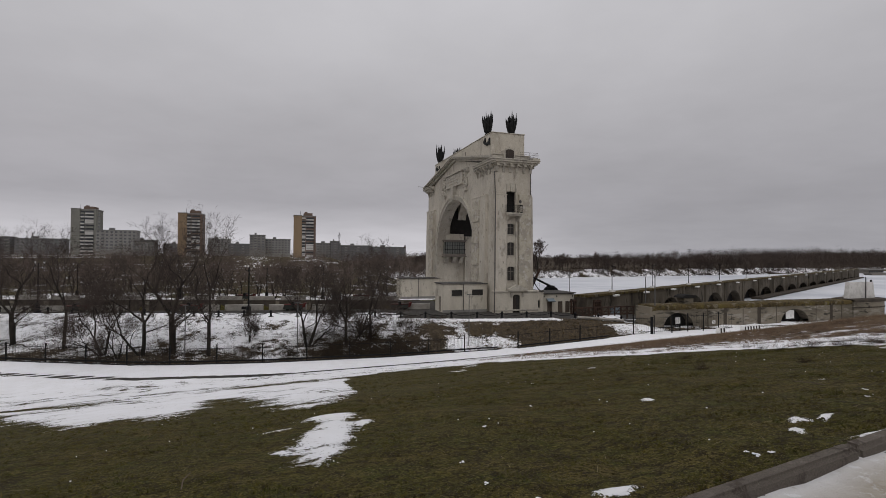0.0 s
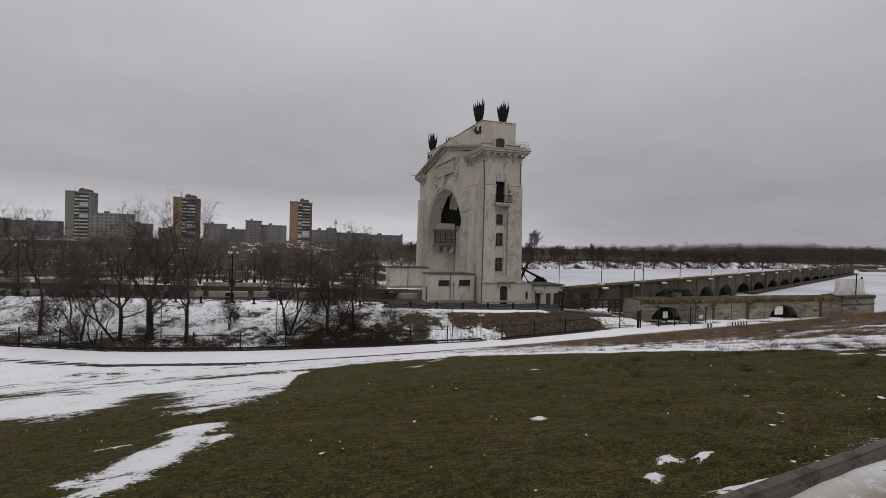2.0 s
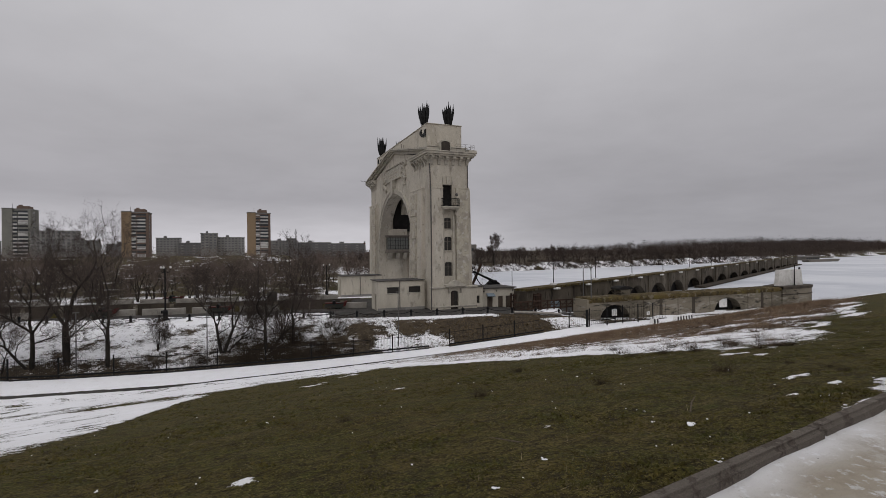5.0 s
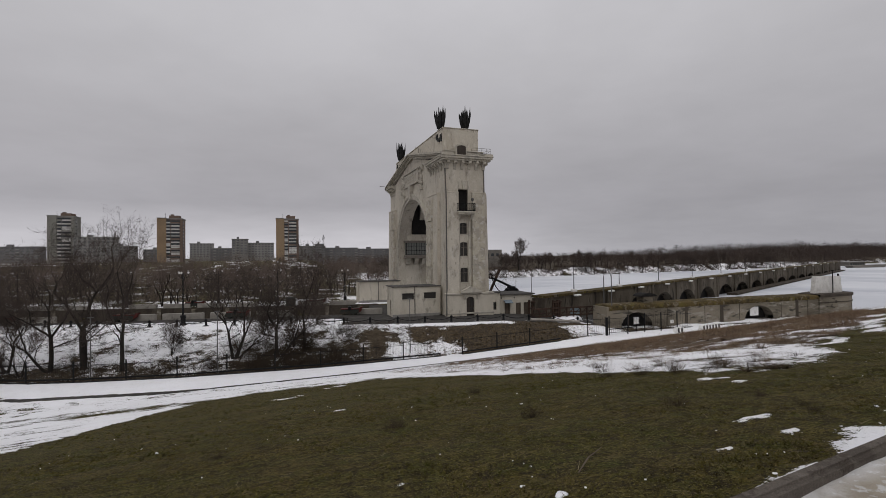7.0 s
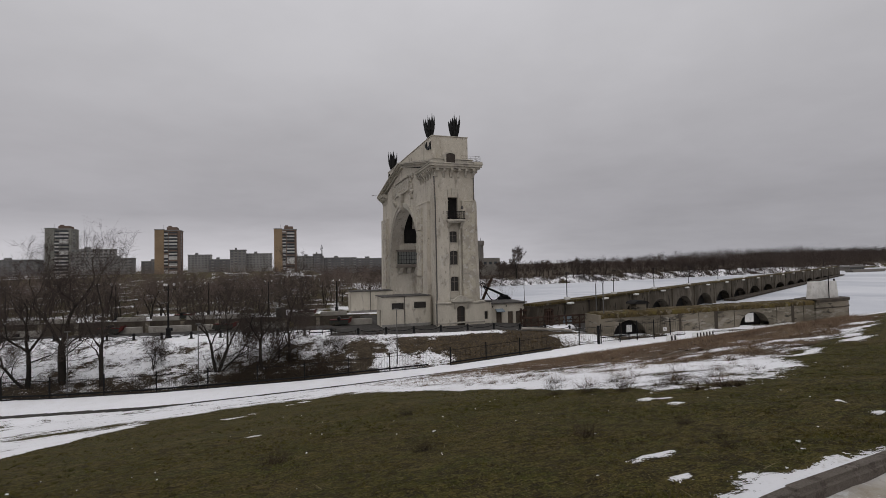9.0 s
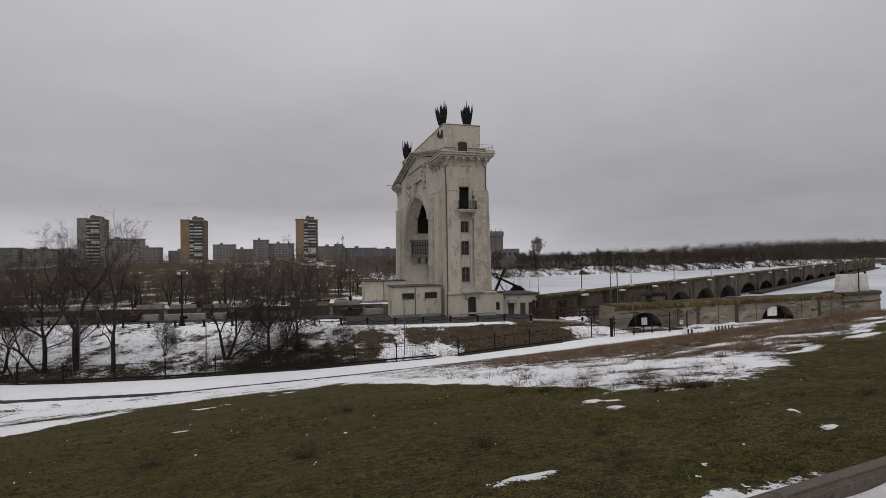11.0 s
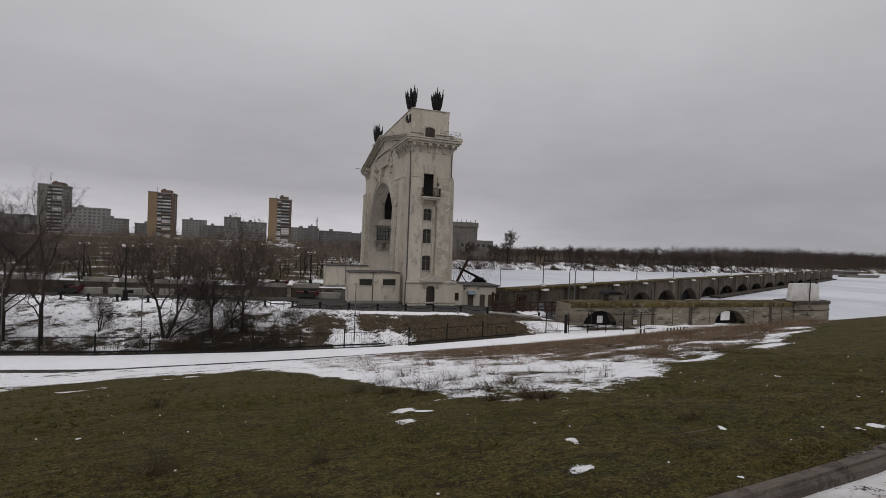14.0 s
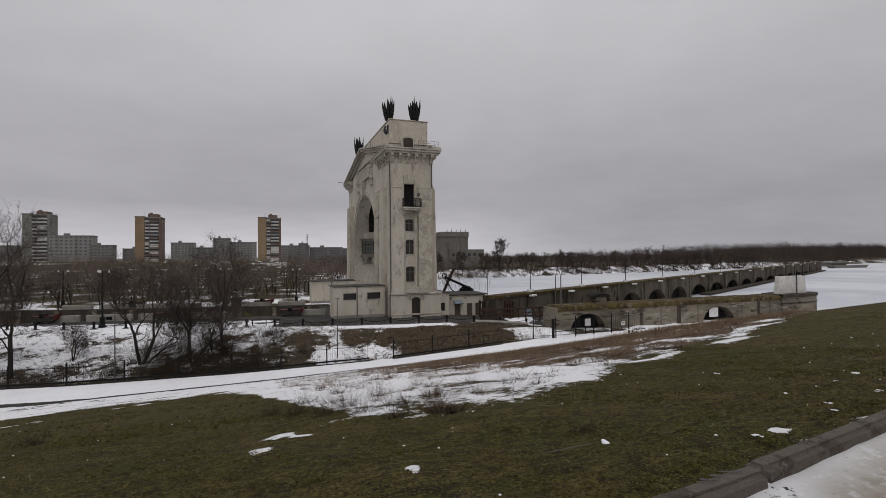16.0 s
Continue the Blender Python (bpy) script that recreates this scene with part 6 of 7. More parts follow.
tower_block(-207.0, 22.0, 580, -6, 45.9, 20, "green", "green", 1)
tower_block(-96.8, 21.0, 512, -6, 39.8, 18, "ochre", "brick", 2)
tower_block(8.6, 21.5, 506, -6, 40.6, 18, "ochre", "brick", 3)


def slab_block(x0, x1, y, base, top, depth, col, bays, floors, kind="slab"):
    """A long apartment block with rows of windows."""
    h = thing("apartment_block", "long %s panel apartment block far behind the trees" % ("pale" if col == "pale" else "grey"), "apartment block", at=(x0, y, base), group="town blocks")
    w, H = x1 - x0, top - base
    part("wall", Shape().box(0, w, 0, depth, 0, H), CITY[col], h)
    part("roof", Shape().box(-0.4, w + 0.4, -0.4, depth + 0.4, H, H + 0.7), CITY["grey"], h)
    part("roof_house", Shape().box(w * 0.3, w * 0.42, 3, 7, H + 0.7, H + 2.8), CITY["far"], h)
    fh, bw = H / floors, w / bays
    me = Shape().box(0, bw * 0.55, -0.05, 0.02, 0, fh * 0.5).mesh("window", BLOCKPANE)
    bal = Shape().box(0, bw * 0.8, -1.0, -0.01, -0.1, fh * 0.36).mesh("balcony", CITY["pale"])
    for k in range(max(1, floors - 6), floors):
        for j in range(bays):
            o = new("window", me); o.parent = h; o.location = (bw * (j + 0.22), 0, fh * (k + 0.32))
            if j % 4 == 1:
                o = new("balcony", bal); o.parent = h; o.location = (bw * (j + 0.1), 0, fh * k + 0.2)


for spec in ((-182, -146, 570, 24.0, "pale", 9, 9), (-190, -172, 590, 15.5, "grey", 5, 8), (-148, -128, 565, 14.5, "grey", 6, 7), (-36, -20.5, 556, 21.5, "grey", 4, 10), (-20.4, 6.0, 562, 17.5, "pale", 8, 9),
             (-86, -62, 620, 18.5, "pale", 7, 9), (-62, -36, 600, 12.5, "far", 9, 6), (32, 64, 590, 14.5, "grey", 9, 7), (66, 104, 600, 12.5, "far", 10, 6), (106, 150, 620, 11.5, "far", 12, 6), (-262, -220, 600, 15.0, "far", 10, 7), (-330, -266, 600, 16.5, "far", 14, 7), (-128, -100, 600, 11.5, "far", 8, 6), (52, 62, 585, 17.0, "far", 3, 8), (-410, -336, 600, 14.0, "far", 14, 7)):
    slab_block(*spec[:3], -6, spec[3], 14, *spec[4:])
mast = thing("radio_mast", "thin lattice radio mast above the roofs", "mast", at=(59, 560, 8))
for k in range(3):
    a = 2 * math.pi * k / 3
    part("leg", Shape().tube([(1.0 * math.cos(a), 1.0 * math.sin(a), 0), (0.35 * math.cos(a), 0.35 * math.sin(a), 19)], 0.16, 4), POLE, mast)
for z in range(1, 19, 2):
    part("ring", Shape().tube([(0.9 * math.cos(t), 0.9 * math.sin(t), z) for t in (0, 2.09, 4.19, 6.28)], 0.1, 4), POLE, mast)
part("aerials", Shape().box(-1.3, -0.9, -0.3, 0.3, 13, 16).box(0.9, 1.3, -0.3, 0.3, 14, 17), POLE, mast)
chim = thing("chimney", "thin far chimney above the trees", "chimney", at=(146, 600, 0))
part("stack", Shape().lathe([(1.4, 0), (1.0, 14)], n=8), CITY["far"], chim)
part("band", Shape().lathe([(1.15, 11), (1.15, 12)], n=8), RED, chim)

pylon = thing("power_pylon", "tiny far power pylon above the woods on the horizon", "pylon", at=(709, 706, -8))
part("mast", Shape().tube([(0, 0, 0), (0, 0, 25)], [0.9, 0.5], 4), POLE, pylon)
for z, w in ((20.0, 9.0), (24.0, 6.0)):
    part("crossarm", Shape().prism([(-w, z), (w, z), (w * 0.3, z + 1.0), (-w * 0.3, z + 1.0)], "y", -0.4, 0.4), POLE, pylon)
silo = thing("grain_silo", "massive bare concrete block building behind the trees", "industrial building", at=(138, 330, -7))
part("hall", Shape().prism([(3, 0), (18, 0), (21, 4), (21, 20), (0, 20), (0, 4)], "z", 0, 22.5), CITY["silo"], silo)
part("upper_band", Shape().prism([(2.7, -0.6), (18.3, -0.6), (21.6, 3.8), (21.6, 20.6), (-0.6, 20.6), (-0.6, 3.8)], "z", 22.5, 26.0), CITY["silo"], silo)
part("low_wing", Shape().box(4, 31, -3, 18, 0, 13.0), CITY["silo"], silo)
for k in range(5):
    part("rib", Shape().box(3.2 + 3.4 * k, 3.6 + 3.4 * k, -0.4, -0.01, 12.5, 22.5), CITY["far"], silo)
for k in range(6):
    part("window", Shape().box(5.5 + 4.2 * k, 7.6 + 4.2 * k, -3.1, -2.99, 8.2, 10.2), CITYPANE, silo)
for k in range(5):
    part("rail_post", Shape().box(3 + 3.6 * k, 3.3 + 3.6 * k, 0.5, 0.8, 26.0, 27.8), IRON, silo)
hut = thing("river_station", "low dark boat station moored at the far river bank", "boat house", at=(474, 278, ICE_Z))
part("hall", Shape().box(0, 20, 0, 8, 1.2, 4.6), CITY["silo"], hut)
part("roof", Shape().box(-1.5, 21.5, -1.5, 9.5, 4.6, 5.2), CITY["pale"], hut)
part("pontoon", Shape().prism([(-6, 0), (34, 0), (38, 2.4), (-8, 2.0)], "y", -7, -1), CITY["silo"], hut)
for k in range(6):
    part("window", Shape().box(1.2 + 3.1 * k, 3.2 + 3.1 * k, -0.1, -0.01, 2.2, 3.6), CITYPANE, hut)


# ---- bare trees ----
def plant(meshes, at, size, turn, label, group):
    t = thing("tree", label, "tree", at=at, group=group)
    t.rotation_euler, t.scale = (0, 0, radians(turn)), (size, size, size)
    for n_, me in zip(("trunk", "crown"), meshes):
        o = new(n_, me)
        o.parent = t
    return t


def spreading_tree(seed, height, girth, stems=((0, 0, 1, 1.0),), twig=TWIG, depth=6, coarse=1.0):
    """An old open-grown tree: limbs that fork again and again into a wide, uneven crown. stems: lean in x and y, and share of length and girth of each."""
    r, trunk, crown_ = random.Random(seed), Shape(), Shape()

    def sliver(p, q, w):
        way = (q - p).normalized()
        side = way.cross(Vector((r.uniform(-1, 1), r.uniform(-1, 1), 0.3))).normalized() * w * coarse
        mid = p.lerp(q, 0.5) + Vector((r.gauss(0, 0.05), r.gauss(0, 0.05), r.gauss(0, 0.05)))
        crown_.add([tuple(p - side), tuple(p + side), tuple(mid + side * 0.7), tuple(mid - side * 0.7), tuple(q)], [(0, 1, 2, 3), (3, 2, 4)])

    def limb(p, way, length, rad, level):
        n = 5 if level < 3 else 3
        pts, rads, q, d = [Vector(p)], [rad], Vector(p), Vector(way).normalized()
        bend = (0.05, 0.13, 0.17, 0.20, 0.24, 0.28, 0.3)[level]
        for k in range(n):
            d = (d + Vector((r.gauss(0, bend), r.gauss(0, bend), r.gauss(0, bend) + 0.035 * level))).normalized()
            q = q + d * (length / n)
            pts.append(q.copy())
            rads.append(max(0.012, rad * (1 - 0.25 * (k + 1) / n)))
        if level < 3:
            trunk.tube(pts, rads, 7 if level < 2 else 5, False)
        elif level < 5:
            crown_.tube(pts, rads, 3, False)
        else:
            sliver(pts[0], pts[-1], max(0.012, rad))
        if level >= 3:
            for k in range((0, 0, 0, 2, 4, 5, 6)[level]):
                t = r.uniform(0.15, 1.0) * n
                i = min(int(t), n - 1)
                a = pts[i].lerp(pts[i + 1], t - i)
                out = (d * 0.7 + Vector((r.gauss(0, 0.7), r.gauss(0, 0.7), r.gauss(0.1, 0.5)))).normalized()
                sliver(a, a + out * r.uniform(0.35, 1.0), r.uniform(0.008, 0.012))
        if level >= depth:
            return
        count = 2 if r.random() < 0.62 else 3
        turn = r.uniform(0, 6.283)
        for k in range(count):
            a = turn + 6.283 * k / count + r.uniform(-0.4, 0.4)
            side = d.cross(Vector((math.cos(a), math.sin(a), 0.2))).normalized()
            open_ = r.uniform(0.22, 0.45) if k == 0 else r.uniform(0.45, 0.95)
            share = 0.80 if k == 0 else r.uniform(0.5, 0.7)
            limb(q, d + side * open_, length * r.uniform(0.70, 0.95) * (1.0 if k == 0 else 0.88), rads[-1] * share, level + 1)
        # lesser boughs along the limb
        for k in range((1, 2, 2, 2, 1, 0, 0)[level]):
            t = r.uniform(0.45, 0.95) * n
            i = min(int(t), n - 1)
            a = r.uniform(0, 6.283)
            side = d.cross(Vector((math.cos(a), math.sin(a), 0.2))).normalized()
            limb(pts[i].lerp(pts[i + 1], t - i), d * 0.5 + side + Vector((0, 0, r.uniform(-0.1, 0.35))), length * r.uniform(0.5, 0.75), rads[i] * r.uniform(0.28, 0.42), min(depth, level + 2))

    for lx, ly, share, thick in stems:
        limb((0.25 * lx, 0.25 * ly, -0.3), (lx, ly, 1), height * 0.245 * share, girth * thick, 0)
    return trunk.mesh("trunk", BARK, True), crown_.mesh("crown", twig)


NEAR_TREES = [spreading_tree(41, 18.5, 0.27, ((0.02, 0, 1, 1.0), (-0.75, 0.1, 0.85, 0.6))), spreading_tree(52, 18.5, 0.26, ((0.03, 0.02, 1.05, 1.0),)),
              spreading_tree(63, 19.5, 0.36, ((-0.03, 0, 1, 1.0), (0.12, 0.1, 0.7, 0.45))), spreading_tree(74, 17.0, 0.25, ((-0.5, 0, 0.9, 1.0), (0.12, 0.1, 1, 0.9), (-1.1, -0.1, 0.7, 0.6)))]
for x, y, kind_, size, turn in ((-14.6, 65.2, 0, 0.96, 0), (-11.2, 64.8, 2, 1.02, 10), (-6.9, 62.9, 1, 0.98, 200), (4.8, 63.4, 3, 0.88, 190), (9.9, 62.8, 0, 0.86, 175), (13.3, 63.4, 1, 0.82, 40), (-19.2, 66.6, 3, 0.70, 350), (-17.0, 64.4, 3, 0.42, 20), (12.0, 65.2, 3, 0.45, 80), (-2.5, 66.0, 3, 0.34, 250),
                                (-25.0, 71.0, 1, 0.9, 300), (-32.0, 75.0, 2, 0.9, 30), (-42.0, 81.0, 0, 0.9, 160), (-52.0, 87, 3, 0.9, 70)):
    plant(NEAR_TREES[kind_], (x, y, float(ground_z(x, y)) - 0.1), size, turn, "large bare deciduous tree on the snowy bank", "bank trees")

WOOD_TREES = [spreading_tree(161 + 7 * k, 13.5, 0.20, ((0.05 * k - 0.1, 0.06, 1, 1.0),) if k % 2 else ((0.1, 0.06, 1, 1.0), (-0.3, -0.1, 0.9, 0.8)), twig=PARKTWIG, depth=5) for k in range(5)]
FAR_TREES = [spreading_tree(211 + 7 * k, 13.5, 0.26, ((0.05, 0.06, 1, 1.0),), twig=WOODS, depth=5, coarse=5.0) for k in range(3)]
r = random.Random(5)
for row in range(8):
    for k in range(30):
        x = -130 + 6.1 * k + r.uniform(-3, 3)
        y = float(far_quay_y(x)) + 5 + 8.5 * row + r.uniform(-4, 4)
        if x > 45 - row * 1.0 or (x > 18 and y < 123):
            continue
        plant(WOOD_TREES[r.randrange(5)], (x, y, float(ground_z(x, y)) - 0.1), r.uniform(0.55, 0.95), r.uniform(0, 360), "bare tree in the park wood behind the lock", "park trees")
# scattered trees on the far bank of the basin
for k in range(105):
    x = 62 + 3.7 * k + r.uniform(-4, 4)
    y = float(treeline_y(x)) + r.uniform(1, 30)
    plant(FAR_TREES[r.randrange(3)], (x, y, float(ground_z(x, y)) - 0.1), r.uniform(0.6, 1.1), r.uniform(0, 360), "bare tree on the far snowy bank", "far bank trees")
plant(FAR_TREES[2], (150.0, 264.0, float(ground_z(150, 278))), 1.75, 40, "tall round-crowned bare tree on the far bank", "far bank trees")


def thicket(name, label, spots, blades, low, high, width, mat, lean=0.25, base_drop=0.2):
    """Uncountable stems: thin upright slivers, a few per spot. spots: array of x, y, scale."""
    rs = np.random.RandomState(len(spots) + blades)
    xy = np.repeat(spots[:, :2], blades, 0)
    sc = np.repeat(spots[:, 2], blades)
    n = len(xy)
    root = np.concatenate([xy + rs.normal(0, 1, (n, 2)) * (0.22 * sc * high)[:, None], np.zeros((n, 1))], 1)
    root[:, 2] = ground_z(root[:, 0], root[:, 1]) - base_drop
    hgt = rs.uniform(low, high, n) * sc
    way = np.stack([rs.normal(0, lean, n), rs.normal(0, lean, n), np.ones(n)], 1)
    start = root + way * (hgt * rs.uniform(0, 0.45, n) * (high > 3))[:, None]
    tip = root + way * hgt[:, None]
    a = rs.uniform(0, np.pi, n)
    w = np.stack([np.cos(a), np.sin(a), np.zeros(n)], 1) * (width * sc * rs.uniform(0.6, 1.4, n))[:, None]
    vs = np.stack([start - w / 2, start + w / 2, tip], 1).reshape(-1, 3)
    me = bpy.data.meshes.new(name)
    me.vertices.add(len(vs)); me.loops.add(len(vs)); me.polygons.add(n)
    me.vertices.foreach_set("co", vs.astype(np.float32).ravel())
    me.loops.foreach_set("vertex_index", np.arange(len(vs), dtype=np.int32))
    me.polygons.foreach_set("loop_start", np.arange(0, len(vs), 3, dtype=np.int32))
    me.update(calc_edges=True)
    me.materials.append(mat)
    return tagged(new(name, me), label, name.replace("_", " "), kind="stuff")


rs = np.random.RandomState(9)


def scatter(n, x0, x1, fy, y0, y1, s0, s1):
    x = rs.uniform(x0, x1, n)
    return np.stack([x, fy(x) + rs.uniform(0, 1, n) ** 1.4 * (y1 - y0) + y0, rs.uniform(s0, s1, n)], 1)


def wood_mass(name, label, spots, blades, height, width, mat):
    """Uncountable far trees: a few stem slivers and a rounded haze of twigs for each spot."""
    rq = np.random.RandomState(len(spots) + blades)
    n = len(spots) * blades
    at = np.repeat(spots[:, :2], blades, 0)
    H = np.repeat(spots[:, 2] * height, blades)
    stem = np.tile(np.arange(blades) < 2, len(spots))
    # twigs fill a rounded crown and point outward
    u = rq.normal(0, 1, (n, 3))
    u /= np.linalg.norm(u, axis=1)[:, None]
    q = rq.uniform(0.15, 1, n) ** 0.5
    wide = np.repeat(rq.uniform(0.26, 0.44, len(spots)), blades)
    mid = np.stack([wide * H * u[:, 0] * q, wide * H * u[:, 1] * q, H * (0.50 + 0.44 * u[:, 2] * q)], 1)
    mid[stem] = 0
    way = 0.7 * u + np.array([0, 0, 0.1]) + rq.normal(0, 0.7, (n, 3))
    way[stem] = np.array([0, 0, 1]) + rq.normal(0, 0.08, (stem.sum(), 3))
    way /= np.linalg.norm(way, axis=1)[:, None]
    ln = H * np.where(stem, rq.uniform(0.5, 0.75, n), rq.uniform(0.03, 0.075, n) * (1.6 - 1.1 * q))
    start = mid
    start[:, :2] += at
    start[:, 2] += ground_z(at[:, 0], at[:, 1]) - 0.3
    tip = start + way * ln[:, None]
    b = rq.uniform(0, np.pi, n)
    w = np.stack([np.cos(b), np.sin(b), rq.uniform(-0.3, 0.3, n)], 1) * (width * H / height * rq.uniform(0.5, 1.4, n) * np.where(stem, 0.6, 1.5 - 1.32 * q))[:, None]
    vs = np.stack([start - w / 2, start + w / 2, tip], 1).reshape(-1, 3)
    me = bpy.data.meshes.new(name)
    me.vertices.add(len(vs)); me.loops.add(len(vs)); me.polygons.add(n)
    me.vertices.foreach_set("co", vs.astype(np.float32).ravel())
    me.loops.foreach_set("vertex_index", np.arange(len(vs), dtype=np.int32))
    me.polygons.foreach_set("loop_start", np.arange(0, len(vs), 3, dtype=np.int32))
    me.update(calc_edges=True)
    me.materials.append(mat)
    return tagged(new(name, me), label, name.replace("_", " "), kind="stuff")


near_wood = scatter(3000, 46, 900, treeline_y, 5, 150, 0.3, 0.72)
near_wood[:, 2] *= (1 + 0.35 * ripples(near_wood[:, 0], near_wood[:, 1], 0.05, 61)) * (1 + 1.1 * np.clip((near_wood[:, 0] - 250) / 350, 0, 1))
wood_mass("far_woods", "dense bare brown woods beyond the frozen basin", near_wood, 230, 13, 0.22, WOODS)
rear_wood = scatter(2400, 60, 2000, lambda x: treeline_y(x) + 60, 0, 260, 0.6, 1.0)
rear_wood[:, 2] *= (1 + 0.2 * ripples(rear_wood[:, 0], rear_wood[:, 1], 0.03, 62)) * (1 + 1.2 * np.clip((rear_wood[:, 0] - 300) / 400, 0, 1))
wood_mass("far_woods", "dense bare grey-brown woods on the horizon", rear_wood, 200, 13, 0.72, WOODS)
wood_mass("town_woods", "dense bare brown woods in front of the town", scatter(2300, -420, 100, lambda x: far_quay_y(np.maximum(x, -150)) + 70, 0, 260, 0.5, 1.05), 140, 14, 0.17, TOWNWOODS)
thicket("park_scrub", "dense brown undergrowth between the park trees", scatter(1500, -150, 44, lambda x: far_quay_y(x) + 18, 0, 70, 0.4, 1.0), 26, 0.5, 3.0, 0.05, TOWNWOODS, 0.7, 0.1)
thicket("bank_brush", "dark dry brush and weeds poking through the snow", scatter(520, -60, 28, lambda x: fence_y(x) + 0.6, 0, 14, 0.25, 0.8), 20, 0.25, 1.5, 0.04, BRUSH, 0.8, 0.05)
bush = np.concatenate([scatter(88, 4.0, 20.0, lambda x: fence_y(x) + 1.0, 0, 9.5, 0.6, 1.25), scatter(26, -13, 4, lambda x: fence_y(x) + 0.8, 0, 5, 0.5, 1.1)])
thicket("bank_tufts", "small dark tufts of weeds poking through the bank snow", scatter(3600, -60, 27, lambda x: fence_y(x) + 0.6, 0, 16, 0.3, 1.0), 9, 0.08, 0.42, 0.06, BRUSH, 0.9, 0.02)
thicket("bank_shrubs", "tangled bare brown shrubs on the bank", bush, 70, 0.4, 2.3, 0.030, BRUSH, 0.75, 0.05)
thicket("fence_litter", "dark leaf litter and weeds along the fence foot", scatter(900, -60, 56, lambda x: fence_y(x) + 0.25, 0, 1.6, 0.4, 1.0), 8, 0.06, 0.35, 0.06, BRUSH, 0.9, 0.02)
thicket("bank_weeds", "low dead weeds on the bank below the arch", scatter(1300, 27, 56, lambda x: fence_y(x) + 0.6, 0, 6, 0.5, 1.0), 16, 0.08, 0.32, 0.045, LEAFLITTER, 0.9, 0.03)
thicket("far_bank_shrubs", "low dark shrubs along the far snowy shore", scatter(1500, 60, 700, lambda x: treeline_y(x) + 1.5, 0, 22, 0.4, 1.4), 24, 0.6, 3.0, 0.16, WOODS, 0.9, 0.1)

# dry reddish grass on the lower slope
N_DRY = 36000
dry_x = 19 + 62 * rs.uniform(0, 1, N_DRY) ** 0.95
low_ = snow_edge_y(dry_x) + snow_width(dry_x) * rs.uniform(0.0, 1.1, N_DRY)
dry_y = low_ + rs.uniform(0, 1, N_DRY) ** 1.1 * np.clip(fence_y(dry_x) - 8 - low_, 3, 32)
keep = np.interp(dry_x, [20, 30, 36], [-0.10, -0.05, 0.05]) + ripples(dry_x, dry_y, 0.5, 31) + 0.5 * ripples(dry_x, dry_y, 2.0, 32) > 0.08 - 0.55 * np.clip((dry_y - snow_edge_y(dry_x) - snow_width(dry_x)) / 4, -0.35, 1)
thicket("dry_grass", "tall reddish-brown dead grass standing in the snow", np.stack([dry_x, dry_y, rs.uniform(0.4, 1.2, N_DRY) * np.interp(dry_x, [20, 34], [0.6, 1.0])], 1)[keep], 11, 0.05, 0.36, 0.015, DRYGRASS, 0.7, 0.03)
bush_x = rs.uniform(19.5, 40, 150)
bush_y = snow_edge_y(bush_x) + 0.4 + rs.uniform(0, 1, 150) ** 1.2 * 20
thicket("dry_bush", "bushy brown dead weeds standing in the snow", np.stack([bush_x, bush_y, rs.uniform(0.35, 1.0, 150)], 1), 60, 0.10, 0.46, 0.009, DRYGRASS, 0.65, 0.03)
thicket("dry_bush", "dark low dead weeds flattened in the snow", np.stack([bush_x, bush_y - 0.15, rs.uniform(0.4, 1.5, 150)], 1), 60, 0.03, 0.16, 0.018, BRUSH, 1.3, 0.03)
clump = np.array([[11.9, 6.3, 1.0], [13.9, 5.2, 0.9], [15.9, 4.2, 1.0], [9.2, 5.9, 0.6], [21.6, 3.8, 0.7], [17.3, 3.9, 0.6], [14.8, 9.8, 1.0], [16.9, 3.0, 0.5], [19.9, 8.4, 1.2], [20.8, 9.8, 1.2], [21.6, 8.6, 1.1], [19.3, 10.6, 1.2], [22.8, 9.6, 1.0], [20.2, 12.0, 1.2], [19.0, 8.6, 1.2], [19.5, 7.9, 1.3], [20.0, 7.3, 1.1], [20.6, 7.6, 1.1], [18.6, 9.4, 1.0], [21.2, 7.2, 0.9], [22.2, 7.9, 1.0], [23.2, 8.6, 1.0], [16.6, 2.6, 0.5]])
thicket("weed_clump", "low dead weed stalks in the grass", clump, 150, 0.06, 0.36, 0.005, BRUSH, 0.8, 0.02)

# short grass near the pavement
N_GRASS = 150000
gx = rs.uniform(-4, 30, N_GRASS)
gd = rs.uniform(0.0, 1, N_GRASS) ** 1.6 * 9 + 0.02
gy = kerb_y(gx) + gd
bare = fields(gx, gy)[0] < 0.44
tall = rs.uniform(0.5, 1.2, N_GRASS) * (0.85 + 0.5 * np.clip(ripples(gx, gy, 2.5, 51), -0.6, 1))
thicket("grass", "short flattened brown-green winter turf", np.stack([gx, gy, tall], 1)[bare], 3, 0.008, 0.034, 0.011, BLADE, 1.1, 0.004)
N_TUFT = 26000
fx = rs.uniform(-16, 34, N_TUFT)
fyy = kerb_y(fx) + 7 + 36 * rs.uniform(0, 1, N_TUFT) ** 1.4
rough_patch = (fields(fx, fyy)[0] < 0.42) & (ripples(fx, fyy, 1.1, 71) > -0.25) & (fyy < fence_y(fx) - 6) & ((fx < 18) | (fyy < snow_edge_y(fx)))
thicket("grass_tufts", "uneven tufts of winter turf down the slope", np.stack([fx, fyy, rs.uniform(0.5, 1.3, N_TUFT)], 1)[rough_patch], 6, 0.015, 0.055, 0.024, BLADE, 1.3, 0.008)
stalk_x = rs.uniform(-2, 30, 1500)
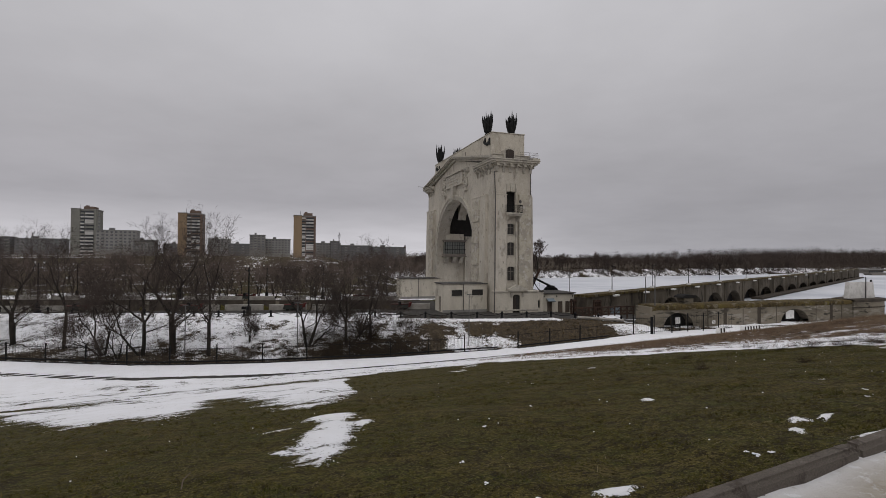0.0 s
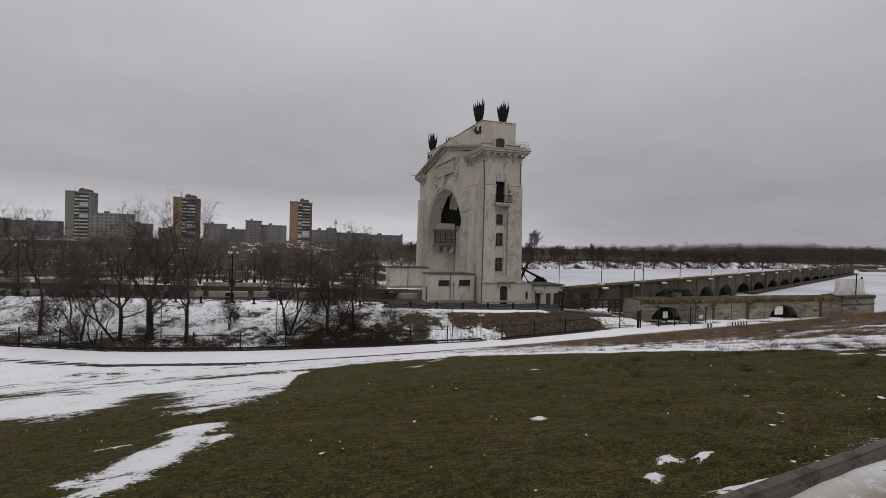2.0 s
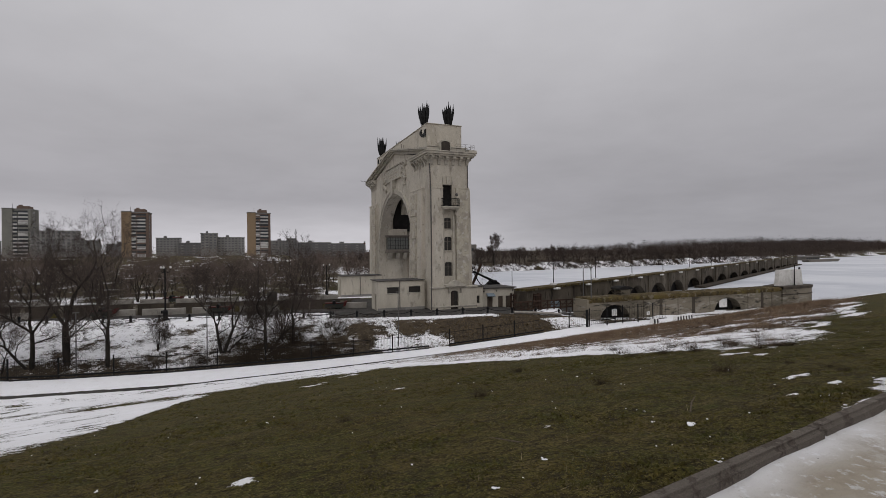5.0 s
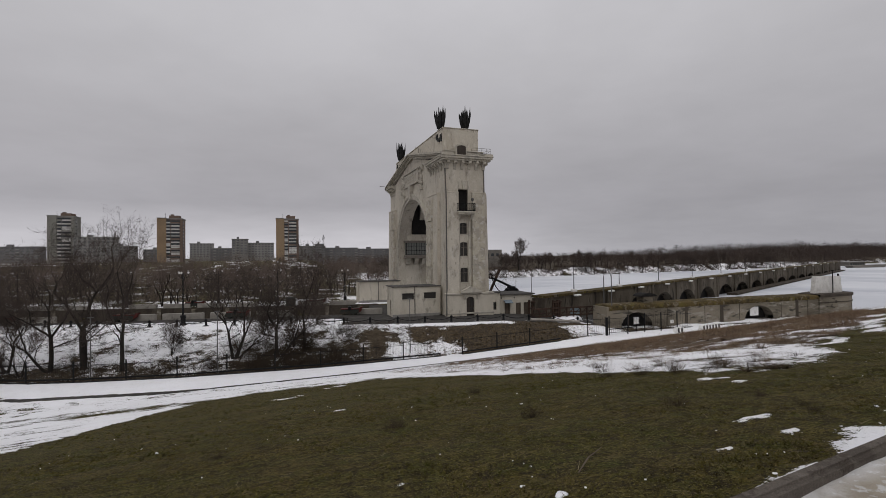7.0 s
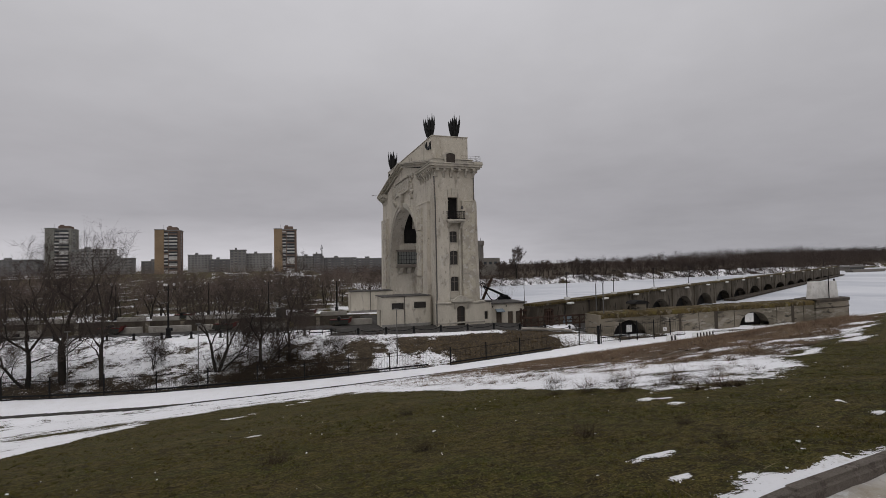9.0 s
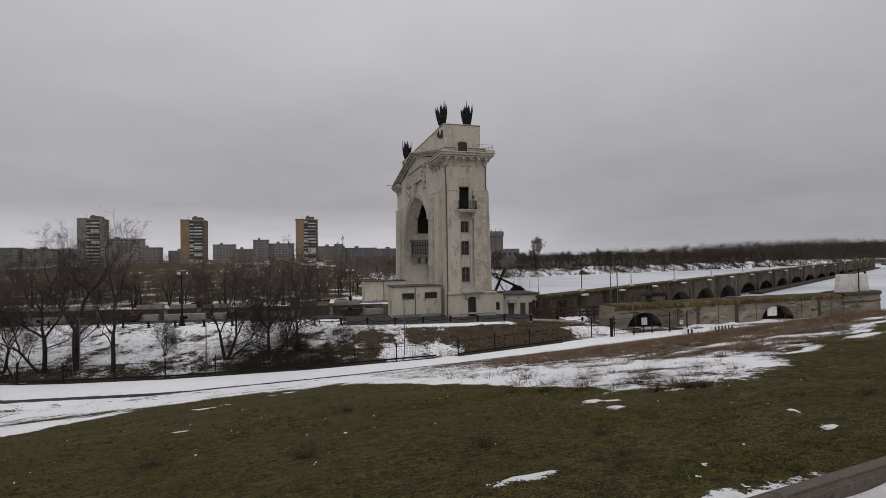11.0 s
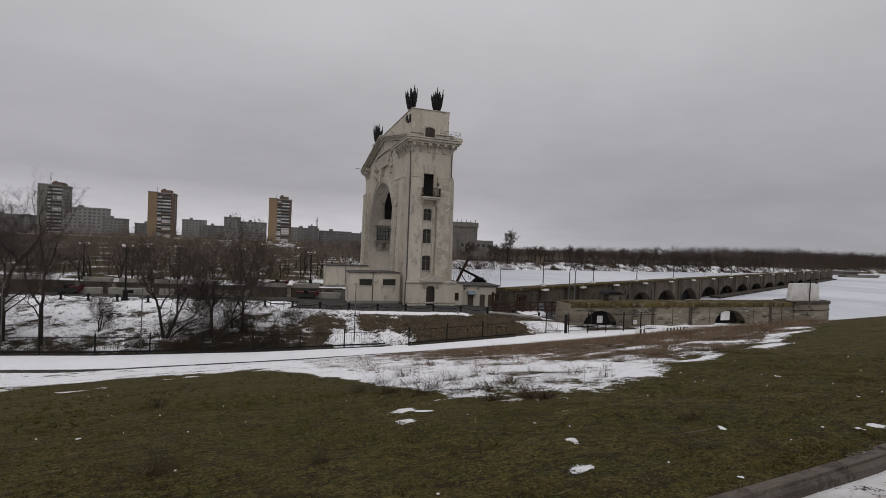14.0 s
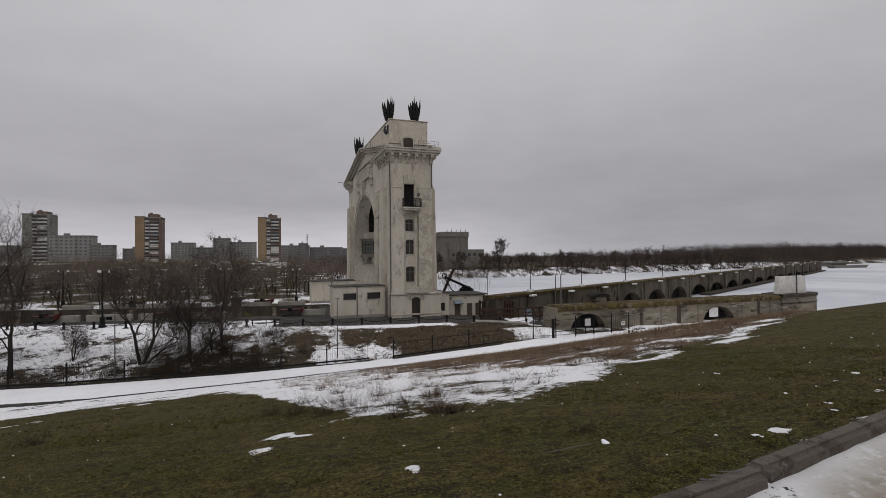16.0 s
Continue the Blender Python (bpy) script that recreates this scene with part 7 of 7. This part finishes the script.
stalk_y = kerb_y(stalk_x) + 0.15 + 11 * rs.uniform(0, 1, 1500) ** 1.5
thicket("straw", "pale dead straw lying loose in the turf", np.stack([stalk_x, stalk_y, rs.uniform(0.5, 1.3, 1500)], 1), 1, 0.02, 0.05, 0.005, STRAW, 2.2, -0.012)
fleck = Shape()
fq = random.Random(88)
for k in range(170):
    x = fq.uniform(-1, 33)
    y = float(kerb_y(x)) + 0.2 + 15 * fq.random() ** 1.7
    w = fq.uniform(0.004, 0.012)
    fleck.lathe([(w, -0.006), (w * fq.uniform(0.9, 1.3), w * 0.12), (w * 0.5, w * 0.3)], (x, y, float(ground_z(x, y)) + 0.016), 5)
tagged(part("snow_flecks", fleck, SNOW), "tiny flecks of snow and pale litter in the grass", "snow", kind="stuff")
# crumbs of old snow and bits of litter in the grass
crumb_mesh = []
for k in range(3):
    q, s = random.Random(k), Shape()
    for j in range(7):
        a, b = q.uniform(0.6, 1.3), q.uniform(0.5, 1.2)
        s.lathe([(0.05 * a, -0.02), (0.055 * a, 0.008 * b), (0.03 * a, 0.022 * b), (0.004, 0.027 * b)], (q.uniform(-0.11, 0.11), q.uniform(-0.06, 0.06), q.uniform(-0.008, 0.004)), 7)
    crumb_mesh.append(s.mesh("snow_crumb", SNOW, True))
q = random.Random(77)
for k in range(64):
    x = q.uniform(0, 32)
    d = abs(q.gauss(0, 1.0)) * 0.9 + 0.15 if k % 3 else q.uniform(0.3, 9)
    y = float(kerb_y(x)) + d
    o = new("snow_crumb", crumb_mesh[k % 3])
    z = q.uniform(0.08, 0.32) if k % 7 else q.uniform(0.35, 0.6)
    o.matrix_world = pose(x, y, float(ground_z(x, y)) + 0.012, 0, 0, q.uniform(0, 360)) @ Matrix.Diagonal((z, z * 0.8, z * 0.5, 1))
    tagged(o, "small lump of leftover snow in the grass", "snow lump", "snow lumps")
for k, (x, d, ln) in enumerate(((13.0, 1.6, 0.7), (1.2, 3.4, 0.35), (10.4, 2.3, 0.4), (21.0, 1.4, 0.5))):
    y = float(kerb_y(x)) + d
    st = part("stick", Shape().tube([(-ln / 2, 0, 0.02), (0, 0.03, 0.035), (ln / 2, 0.01, 0.03)], [0.006, 0.007, 0.004], 5), STICK)
    st.matrix_world = pose(x, y, float(ground_z(x, y)) + 0.01, 0, 0, 35 + 50 * k)
    tagged(st, "broken dry stick lying in the grass", "stick", "sticks")
